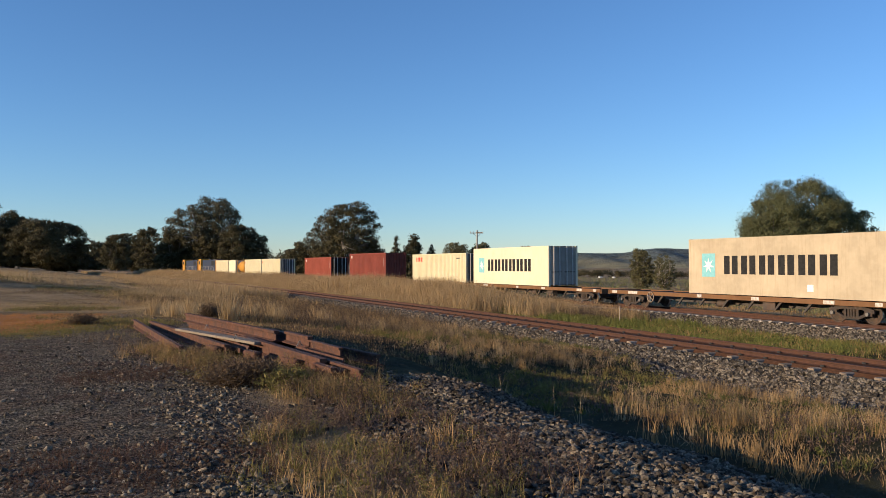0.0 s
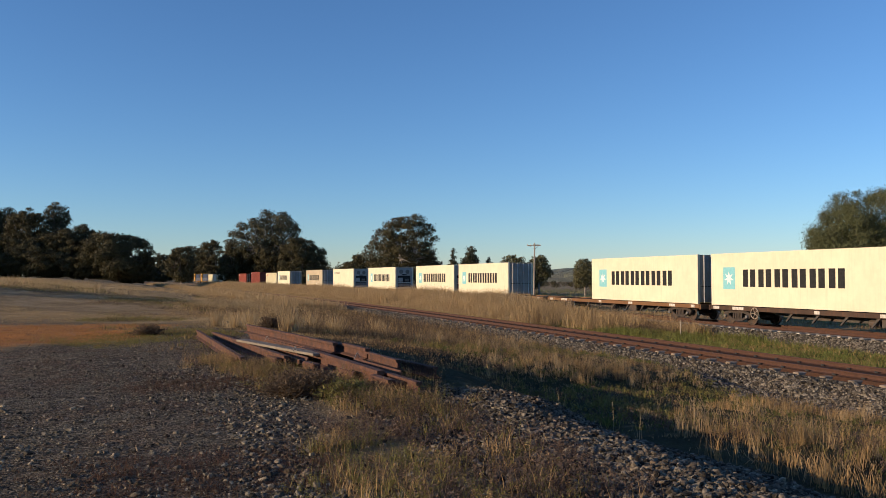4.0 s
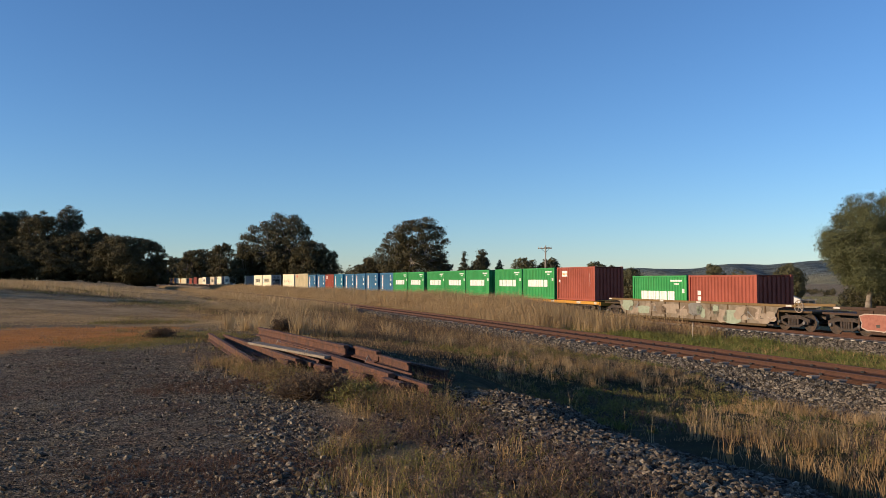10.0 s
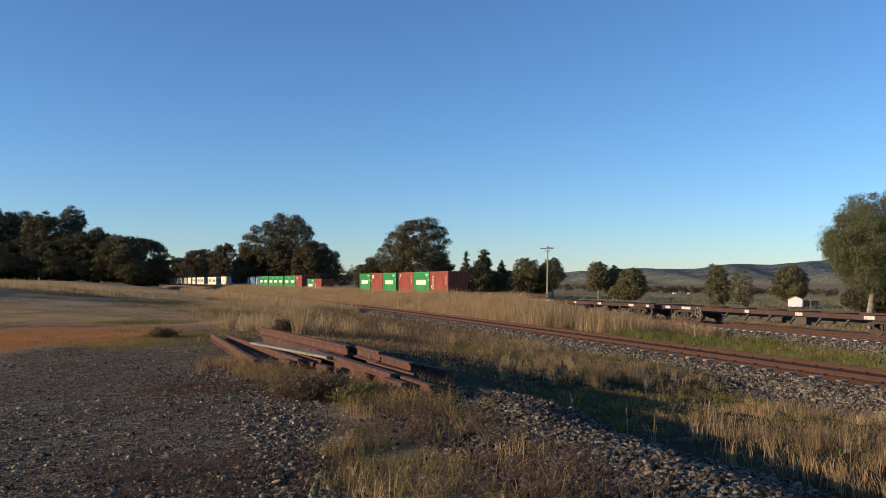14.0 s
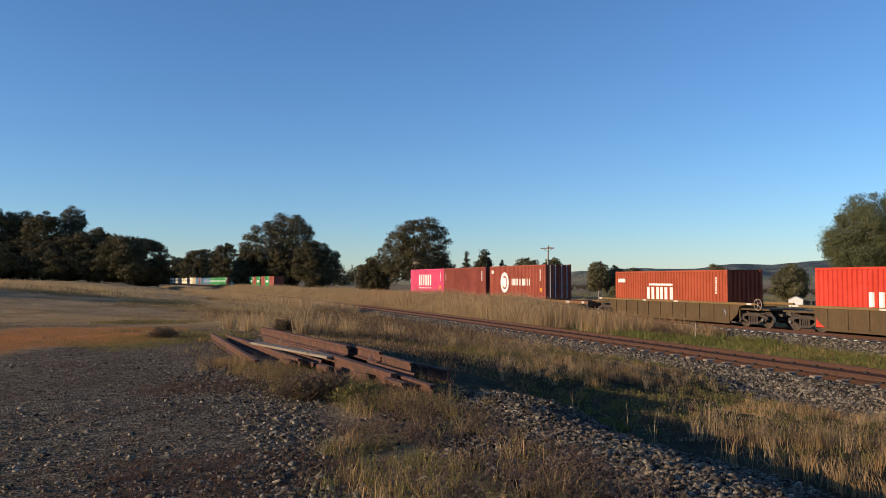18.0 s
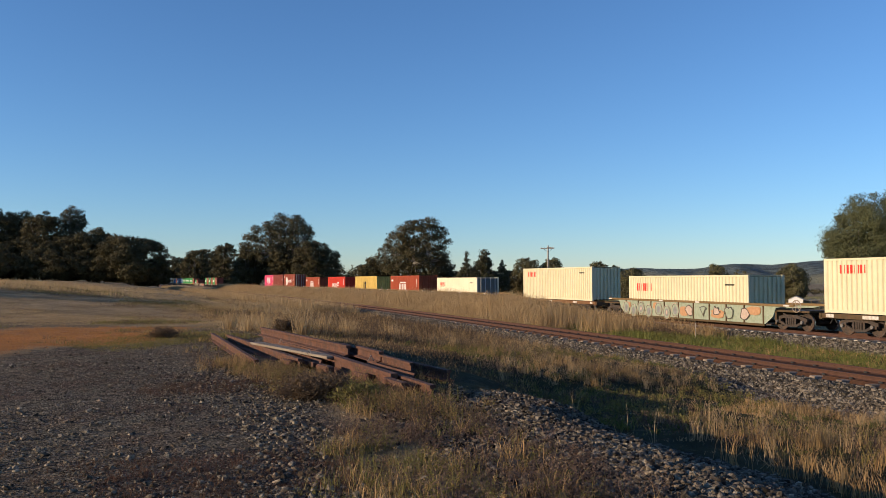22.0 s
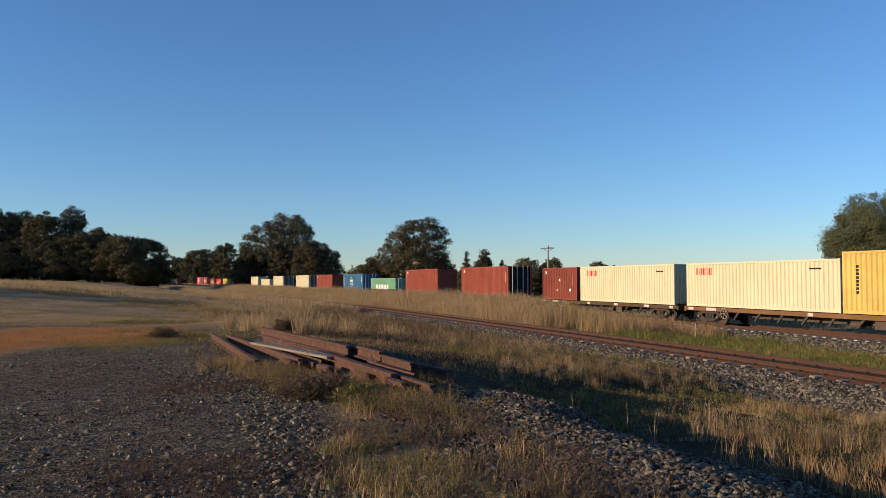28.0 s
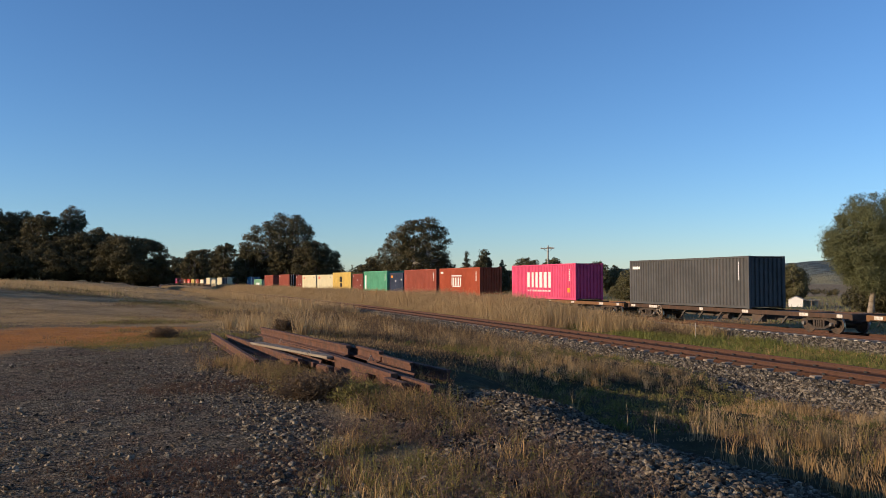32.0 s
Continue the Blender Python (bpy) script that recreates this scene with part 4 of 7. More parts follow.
        if kind == "lines":
            shared("marking", (key, "moon"), lambda: disc(3.6, 1.35, .95, .02, L), WHITE_INK, t)
            shared("marking", (key, "arc"), lambda: disc(3.6, 1.35, .62, .46, L, 60, 330), P, t, (0, .006, 0))
        if kind == "south":
            def sail():
                b2 = bmesh.new()
                for pts in (((5.6, 2.1), (6.6, 1.3), (5.9, 1.15)), ((6.7, 1.25), (7.4, .75), (6.5, 1.0))):
                    b2.faces.new([b2.verts.new((l - u, HALF + .012, z)) for u, z in pts])
                bmesh.ops.recalc_face_normals(b2, faces=b2.faces)
                return b2
            shared("marking", (key, "sail"), sail, RED_INK, t)
    return t


def tank_container():
    t = tagged(holder("tank_container"), "orange cylindrical tank in a steel container frame", "container", "containers on the train")
    part("tank", tubes(((-2.8, 0, 1.3), (2.8, 0, 1.3), 1.08, 1.08), ((2.8, 0, 1.3), (2.98, 0, 1.3), 1.08, .6), ((-2.98, 0, 1.3), (-2.8, 0, 1.3), .6, 1.08), n=24), PAINTS["amber"], t, smooth=True)
    for xs in (1, -1):
        for ys in (1, -1):
            part("corner_post", boxes((xs * 2.95 - .07, xs * 2.95 + .07, ys * 1.13 - .07, ys * 1.13 + .07, 0, 2.59)), PAINTS["amber"], t)
        for z in (.07, 2.52):
            part("end_beam", boxes((xs * 2.95 - .06, xs * 2.95 + .06, -1.07, 1.07, z - .06, z + .06)), PAINTS["amber"], t)
    for ys in (1, -1):
        part("bottom_rail", boxes((-2.88, 2.88, ys * 1.13 - .05, ys * 1.13 + .05, .02, .14)), PAINTS["amber"], t)
    return t


# --- running gear
def wheel_mesh():
    bm = bmesh.new()
    prof = [(.07, -.02), (.17, .02), (.36, .035), (.40, .07), (.455, .07), (.455, .03), (.42, -.07), (.34, -.01), (.07, -.08)]
    n, rings = 13, []
    for i in range(n):
        a = i * 2 * math.pi / n
        rings.append([bm.verts.new((r * math.cos(a), y, r * math.sin(a))) for r, y in prof])
    for i in range(n):
        p, q = rings[i], rings[(i + 1) % n]
        for j in range(len(prof)):
            f = bm.faces.new((p[j], p[(j + 1) % len(prof)], q[(j + 1) % len(prof)], q[j]))
            f.material_index = 1 if j in (4, 5) else 0
    bmesh.ops.recalc_face_normals(bm, faces=bm.faces)
    return bm


def side_frame():
    bm = bmesh.new()
    prism(bm, [(-1.14, .44), (-.5, .6), (.5, .6), (1.14, .44), (1.14, .6), (.45, .78), (-.45, .78), (-1.14, .6)], -.06, .06)
    prism(bm, [(-.98, .42), (-.36, .17), (.36, .17), (.98, .42), (.9, .53), (.33, .28), (-.33, .28), (-.9, .53)], -.055, .055)
    for x0, x1 in ((-.37, -.25), (.25, .37)):
        box(bm, x0, x1, -.05, .05, .26, .62)
    for xs in (-.88, .88):
        box(bm, xs - .17, xs + .17, -.07, .07, .34, .6)
    for x0 in (-.14, .0, .14):
        tube(bm, (x0, .02, .28), (x0, .02, .6), .06, .06, 7, False)
    return bm


def bogie(parent, x, dz=0.0):
    b = shared("bogie", "bolster", lambda: boxes((-.2, .2, -.95, .95, .38, .62), (-.12, .12, -.3, .3, .62, .72), bevel=.03), BOGIE, parent, (x, 0, dz))
    for ys in (1, -1):
        shared("side_frame", ys, side_frame, BOGIE, b, Matrix.Translation((0, ys * 1.0, 0)))
        for xs in (.88, -.88):
            key = ("wheel",)
            me = once(key, wheel_mesh)
            if not me.materials:
                me.materials.append(BOGIE)
                me.materials.append(WHEEL)
            w = part("wheel", me, None, b)
            w.matrix_local = pose(xs, ys * .73, .42, 0, 0, 0 if ys > 0 else 180)
            shared("bearing", ys, lambda: tubes(((0, ys * .02, 0), (0, ys * .2, 0), .10, .085), n=10), BEARING, b, (xs, ys * 1.0, .42))
    for xs in (.88, -.88):
        shared("axle", 0, lambda: tubes(((0, -.95, 0), (0, .95, 0), .08, .08), n=8), BOGIE, b, (xs, 0, .42))
    return b


HAND = mat("faded_wheel_paint", (0.24, 0.19, 0.14), (0.38, 0.31, 0.24), 9, .7, 0, .1)


def hand_wheel(parent, x, z, r=.29):
    def make():
        bm = bmesh.new()
        n = 18
        for i in range(n):
            a, c = i * 2 * math.pi / n, (i + 1) * 2 * math.pi / n
            tube(bm, (r * math.cos(a), 0, r * math.sin(a)), (r * math.cos(c), 0, r * math.sin(c)), .025, .025, 6, False)
        for i in range(5):
            a = i * 2 * math.pi / 5
            tube(bm, (0, 0, 0), (r * math.cos(a), 0, r * math.sin(a)), .02, .02, 5, False)
        return bm
    shared("handbrake_wheel", r, make, HAND, parent, (x, 1.27, z), "pale spoked handbrake wheel")


def couplers(t, l):
    for xs in (1, -1):
        shared("coupler", 0, lambda: boxes((-.5, .38, -.1, .1, .72, .94), (.3, .52, -.17, .17, .68, .98), bevel=.02), STEEL, t, pose(xs * (l - .05), 0, -.02, 0, 0, 0 if xs > 0 else 180))
        shared("brake_hose", 0, lambda: tubes(((0, .3, .8), (.25, .32, .45), .03, .03), ((.25, .32, .45), (.5, .1, .42), .03, .03), n=6), RUBBER, t, pose(xs * l, 0, 0, 0, 0, 0 if xs > 0 else 180))


def flat_wagon(L, colour, seed, deck=True):
    rng = random.Random(seed)
    P = PAINTS[colour]
    tone = {"amber": "amber-yellow", "rusty": "rusty brown", "dun": "dull brown", "black": "dark"}[colour]
    t = tagged(holder("flat_wagon"), f"{tone} skeletal container flat wagon on two bogies", "wagon", "wagons of the train")
    l = L / 2
    for ys in (1, -1):
        shared("side_sill", (L, ys), lambda: boxes((-l + .1, l - .1, ys * 1.17 - .05, ys * 1.17 + .05, .76, .98)), P, t)
    shared("centre_sill", L, lambda: boxes((-l, l, -.24, .24, .62, .93)), STEEL, t)

    def belly():
        bm = bmesh.new()
        prism(bm, [(-l + 3.9, .62), (-l + 5.6, .44), (l - 5.6, .44), (l - 3.9, .62)], -.2, .2)
        return bm
    shared("fish_belly", L, belly, STEEL, t)
    for xs in (1, -1):
        shared("headstock", (L, xs), lambda: boxes((xs * (l - .09) - .09, xs * (l - .09) + .09, -1.22, 1.22, .7, .985), bevel=.012), P, t)
        bogie(t, xs * (l - 2.25), .02)
    n = max(6, int(L / 2.2))
    for i in range(n):
        x = -l + 1.1 + (L - 2.2) * i / (n - 1)
        shared("cross_bearer", 0, lambda: boxes((-.09, .09, -1.12, 1.12, .74, .96)), STEEL, t, (x, 0, 0))
    k = -l + 4.6
    while k < l - 4.4:
        def gusset():
            bm = bmesh.new()
            prism(bm, [(-.34, .76), (.10, .34), (.2, .34), (-.16, .76)], -.04, .04)
            return bm
        shared("gusset", 0, gusset, STEEL, t, (k, 1.05, 0))
        shared("gusset", 1, gusset, STEEL, t, (k, -1.05, 0))
        k += 1.75
    couplers(t, l)
    hand_wheel(t, l - rng.choice((3.9, 4.3)), .66)
    shared("brake_cylinder", 0, lambda: tubes(((-.3, .75, .5), (.3, .75, .5), .17, .17), n=12), STEEL, t, (rng.uniform(-1.5, 1.5), 0, 0))
    shared("equipment_box", 0, lambda: boxes((-.4, .4, .7, 1.05, .34, .72), bevel=.02), STEEL, t, (rng.uniform(-3.5, -2), 0, 0))
    for u, w in ((.7, .5), (rng.uniform(2.4, 3.2), .9), (L * .42, .35), (L * .62, .5), (L - rng.uniform(2.5, 3.6), .6), (L - .75, .35)):
        shared("plate", w, lambda: boxes((-w / 2, w / 2, 1.225, 1.234, .79, .95)), PLATE, t, (l - u, 0, 0))
    return t


def blob(outline, ink, t, y):
    bm = bmesh.new()
    bm.faces.new([bm.verts.new((x, 0, z)) for x, z in outline])
    bmesh.ops.recalc_face_normals(bm, faces=bm.faces)
    bmesh.ops.triangulate(bm, faces=bm.faces)
    g = part("painted_shape", bm, ink, t)
    g.location.y = y


def ribbon(points, width, ink, t, y):
    """A sprayed line, its corners rounded off."""
    for _ in range(2):
        soft = [points[0]]
        for (x0, z0), (x1, z1) in zip(points, points[1:]):
            soft += [(x0 * .75 + x1 * .25, z0 * .75 + z1 * .25), (x0 * .25 + x1 * .75, z0 * .25 + z1 * .75)]
        points = soft + [points[-1]]
    bm = bmesh.new()
    rows = []
    for k, (x, z) in enumerate(points):
        x0, z0 = points[max(0, k - 1)]
        x1, z1 = points[min(len(points) - 1, k + 1)]
        d = math.hypot(x1 - x0, z1 - z0) or 1
        nx, nz = -(z1 - z0) / d * width / 2, (x1 - x0) / d * width / 2
        rows.append((bm.verts.new((x - nx, 0, z - nz)), bm.verts.new((x + nx, 0, z + nz))))
    for p, q in zip(rows, rows[1:]):
        bm.faces.new((p[0], q[0], q[1], p[1]))
    bmesh.ops.recalc_face_normals(bm, faces=bm.faces)
    g = part("painted_shape", bm, ink, t)
    g.location.y = y


def rounded(cx, cz, w, h, rng, grow=0.0):
    """A block with rounded, uneven corners."""
    out = []
    for i in range(16):
        a = (i + .5) * 2 * math.pi / 16
        c, d = math.cos(a), math.sin(a)
        k = .97 / max(abs(c), abs(d)) ** .92
        out.append((cx + (w / 2 + grow) * c * k * rng.uniform(.78, 1.1), cz + (h / 2 + grow) * d * k * rng.uniform(.84, 1.06)))
    return out


def ring_of(cx, cz, rx, rz, n=18):
    return [(cx + rx * math.cos(i * 2 * math.pi / n), cz + rz * math.sin(i * 2 * math.pi / n)) for i in range(n)]


def graffiti(t, l, z0, z1, inks, seed, style):
    """Spray paint along a wagon's side: outlined blocks, ovals with jagged shapes, a faded overpainted wall, or small
    scrawls with ovals for openings.
    """
    rng = random.Random(seed)
    x, mid, tall, y = l - 2.6, (z0 + z1) / 2, z1 - z0, 1.304
    if style == "ovals":
        for k in range(5):
            cx = l - 3.0 - k * 3.1 - rng.uniform(0, .8)
            blob(rounded(cx, mid + rng.uniform(-.1, .2), rng.uniform(.8, 1.3), tall * rng.uniform(.4, .7), rng), GRAFFITI["t"], t, y)
        for k in range(7):
            cx, cz = l - 3.2 - k * .92 - .2 * (k > 3), mid - .1 + .08 * (-1) ** k
            blob(ring_of(cx, cz, .40, .43), GRAFFITI["e"], t, y + .003)
            blob(ring_of(cx, cz, .36, .40), STEEL, t, y + .006)
            blob(ring_of(cx - .02, cz, .33, .37), GRAFFITI["g"], t, y + .009)
            blob(ring_of(cx - .03, cz - .02, .21, .25), GRAFFITI["h"], t, y + .012)
            if k % 3 == 2:
                blob(ring_of(cx - .03, cz - .02, .10, .13), GRAFFITI["e"], t, y + .015)
        for k in range(5):
            cx = l - 10.4 - k * 1.25
            w, h = rng.uniform(.95, 1.15), tall * rng.uniform(.8, .95)
            turn = sorted(rng.uniform(0, 2 * math.pi) for _ in range(9))
            pts = [(cx + w * .55 * math.cos(v) * rng.uniform(.45, 1), mid + h * .52 * math.sin(v) * rng.uniform(.5, 1)) for v in turn]
            blob(pts, GRAFFITI["g"] if k % 2 else GRAFFITI["e"], t, y + .003)
            ribbon(pts + pts[:1], .05, STEEL, t, y + .006)
        return
    if style == "faded":
        while x > -l + 2.8:
            w = rng.uniform(.5, 1.6)
            blob(rounded(x - w / 2, mid + rng.uniform(-.2, .2), w, tall * rng.uniform(.4, .95), rng), GRAFFITI[rng.choice("fffnnckg")], t, y + rng.choice((0, .002, .004)))
            if rng.random() < .55:
                cx = x - w / 2
                pts = [(cx + rng.uniform(-.4, .4), mid + rng.uniform(-.42, .42) * tall) for _ in range(rng.choice((3, 4, 5)))]
                ribbon(pts, rng.uniform(.025, .05), rng.choice((STEEL, STEEL, GRAFFITI["e"], GRAFFITI["h"])), t, y + .007)
            x -= w * .6
        return
    while x > -l + 3.0:
        w = rng.uniform(1.0, 1.7) if style == "blocks" else 1.5
        cx = x - w / 2
        if style == "blocks":
            h = tall * rng.uniform(.8, .98)
            cz = mid + rng.uniform(-.06, .06)
            body = rng.choice(inks)
            blob(rounded(cx, cz, w * 1.12, h * .9, random.Random(seed + int(x * 9)), .05), GRAFFITI["e"], t, y)
            blob(rounded(cx, cz, w * 1.12, h * .9, random.Random(seed + int(x * 9))), body, t, y + .003)
            for k in range(rng.choice((1, 2))):
                blob(rounded(cx + rng.uniform(-.12, .12) * w, cz + (k - .5) * h * .4, w * rng.uniform(.08, .2), h * rng.uniform(.12, .22), rng), GRAFFITI["e"] if rng.random() < .4 else STEEL, t, y + .006)
        elif rng.random() < .32:
            m = rng.choice(inks)
            for k in range(3):
                pts = [(cx + rng.uniform(-.22, .22), mid + rng.uniform(-.3, .3) * tall) for _ in range(5)]
                ribbon(pts, rng.uniform(.03, .06), m, t, y + k * .002)
        # Openings in the wall, drawn as flat pale-green ovals.
        if style == "scrawl" and GRAFFITI["g"] in inks:
            blob(ring_of(cx, mid + .12, .27, .14), GRAFFITI["g"], t, y + .006)
        x -= w * .97


def well_wagon(L, colour, seed, tag=(), words="", fill=None):
    P = PAINTS[colour]
    t = tagged(holder("well_wagon"), words, "wagon", "wagons of the train")
    l = L / 2
    a = l - 2.35
    for ys in (1, -1):
        def wall():
            bm = bmesh.new()
            prism(bm, [(-a + .75, .2), (a - .75, .2), (a - .1, .66), (a + .12, 1.12), (a + .7, 1.22), (-a - .7, 1.22), (-a - .12, 1.12), (-a + .1, .66)], ys * 1.24 - .02, ys * 1.24 + .02)
            return bm
        shared("side_wall", (L, ys), wall, fill or P, t)
        shared("top_chord", (L, ys), lambda: boxes((-l + .9, l - .9, ys * 1.25 - .06, ys * 1.25 + .06, 1.2, 1.33), bevel=.012), PAINTS["ochre"] if colour == "dun" else P, t)
        shared("bottom_chord", (L, ys), lambda: boxes((-a + .7, a - .7, ys * 1.25 - .05, ys * 1.25 + .05, .14, .26)), P, t)
        k = -a + .8
        while k < a - .5:
            shared("side_rib", ys, lambda: boxes((-.045, .045, ys * 1.275 - .025, ys * 1.275 + .025, .26, 1.2)), P, t, (k, 0, 0))
            k += (2 * a - 1.6) / 9.001
    shared("well_floor", L, lambda: boxes((-a + .3, a - .3, -1.2, 1.2, .2, .27)), STEEL, t)
    for xs in (1, -1):
        shared("end_platform", (L, xs), lambda: boxes((min(xs * (a + .1), xs * l), max(xs * (a + .1), xs * l), -1.15, 1.15, .93, 1.03)), P, t)
        shared("draft_sill", (L, xs), lambda: boxes((min(xs * (a + .1), xs * l), max(xs * (a + .1), xs * l), -.3, .3, .62, .93)), STEEL, t)
        shared("bulkhead", (L, xs), lambda: boxes((xs * (a + .05) - .05, xs * (a + .05) + .05, -1.2, 1.2, .27, 1.1)), P, t)
        bogie(t, xs * (l - 1.4), .02)
    couplers(t, l)
    hand_wheel(t, -l + .75, 1.25, .3)
    for u in (1.1, L * .37, L * .56, L - 1.4):
        shared("plate", .4, lambda: boxes((-.2, .2, 1.312, 1.32, 1.22, 1.31)), PLATE, t, (l - u, 0, 0))
    if colour == "umber" and tag and tag[0] == "cw":
        # Openings in the wall: dark insides painted as flat near-black ovals.
        for k in range(8):
            cx = l - 3.4 - k * (2 * a - 1.6) / 9.001
            blob(ring_of(cx, .68, .3, .2), PAINTS["near_black"], t, 1.266)
        for k in (2, 4, 10):
            cx = l - 3.2 - k * 1.1
            shared("painted_shape", "bars", lambda: boxes((-.26, -.18, 1.302, 1.31, .4, .98), (.16, .24, 1.302, 1.31, .4, .98), (-.18, .16, 1.302, 1.31, .9, .98)), GRAFFITI["e"], t, (cx, 0, 0))
    elif tag:
        graffiti(t, l, .28, 1.18, [INKS.get(k) or GRAFFITI[k] for k in tag[0]], seed, tag[1])
    return t


GRAFFITI = {
    "p": mat("salmon_spray", (0.26, 0.105, 0.075), (0.34, 0.145, 0.105), 6, .6, 0, 0),
    "g": mat("pale_green_spray", (0.235, 0.275, 0.195), (0.31, 0.345, 0.26), 6, .6, 0, 0),
    "c": mat("cream_spray", (0.15, 0.118, 0.082), (0.24, 0.20, 0.15), 2.5, .6, 0, 0),
    "f": mat("dusty_spray", (0.24, 0.19, 0.14), (0.32, 0.26, 0.195), 3, .7, 0, 0),
    "n": mat("dull_brown_spray", (0.13, 0.098, 0.068), (0.19, 0.145, 0.10), 3, .7, 0, 0),
    "k": mat("dull_grey_spray", (0.15, 0.145, 0.13), (0.22, 0.21, 0.19), 3, .7, 0, 0),
    "t": mat("tan_spray", (0.36, 0.20, 0.10), (0.44, 0.26, 0.14), 6, .6, 0, 0),
    "e": mat("pale_outline_spray", (0.38, 0.29, 0.23), (0.48, 0.38, 0.31), 6, .6, 0, 0),
    "y": mat("yellow_spray", (0.30, 0.25, 0.08), (0.40, 0.34, 0.13), 6, .6, 0, 0),
    "h": mat("grey_spray", (0.17, 0.17, 0.165), (0.25, 0.25, 0.24), 6, .6, 0, 0),
}


def locomotive(seed):
    t = tagged(holder("locomotive"), "dark blue diesel locomotive with orange cab and yellow trim", "locomotive", "locomotives")
    blue, cab = PAINTS["navy"], PAINTS["amber"]
    part("underframe", boxes((-10.6, 10.6, -1.45, 1.45, 1.05, 1.3), bevel=.02), STEEL, t)
    part("fuel_tank", boxes((-2.8, 2.8, -1.3, 1.3, .35, 1.02), bevel=.06), STEEL, t)
    part("long_hood", boxes((-9.6, 5.2, -1.0, 1.0, 1.3, 3.75), bevel=.08), blue, t)
    part("cab", boxes((5.3, 8.0, -1.45, 1.45, 1.3, 4.0), bevel=.1), cab, t)
    part("nose", boxes((8.02, 10.2, -1.1, 1.1, 1.3, 2.75), bevel=.12), PAINTS["scarlet"], t)
    part("end_panel", boxes((-10.0, -9.62, -1.0, 1.0, 1.3, 3.6), bevel=.04), cab, t)
    for ys in (1, -1):
        part("cab_window", boxes((5.8, 7.4, ys * 1.455 - .01, ys * 1.455 + .01, 2.75, 3.5)), RUBBER, t)
        part("handrail", tubes(*[((x, ys * 1.38, 1.3), (x, ys * 1.38, 2.2), .025, .025) for x in np.linspace(-9.5, 4.8, 9)], ((-9.5, ys * 1.38, 2.2), (4.8, ys * 1.38, 2.2), .025, .025), n=5), PLATE, t)
        part("grille", boxes((-8.8, -5.2, ys * 1.005 - .01, ys * 1.005 + .01, 2.5, 3.5)), RUBBER, t)
        part("side_stripe", boxes((-10.5, 10.5, ys * 1.456 - .004, ys * 1.456 + .004, 1.1, 1.25)), cab, t)
    part("exhaust", boxes((-1.0, .4, -.4, .4, 3.75, 3.95), bevel=.03), STEEL, t)
    part("radiator_fan", tubes(((-7.5, 0, 3.75), (-7.5, 0, 3.9), .7, .7), ((-5.8, 0, 3.75), (-5.8, 0, 3.9), .7, .7), n=16), STEEL, t)
    for xs in (1, -1):
        part("bogie_frame", boxes((xs * 6.8 - 2.3, xs * 6.8 + 2.3, -1.15, 1.15, .5, .95), bevel=.04), BOGIE, t)
        for k in (-1.7, 0, 1.7):
            part("wheelset", tubes(((xs * 6.8 + k, -.8, .5), (xs * 6.8 + k, -.66, .5), .5, .5), ((xs * 6.8 + k, .66, .5), (xs * 6.8 + k, .8, .5), .5, .5), ((xs * 6.8 + k, -.66, .5), (xs * 6.8 + k, .66, .5), .1, .1), n=18), BOGIE, t)
    couplers(t, 10.6)
    return t


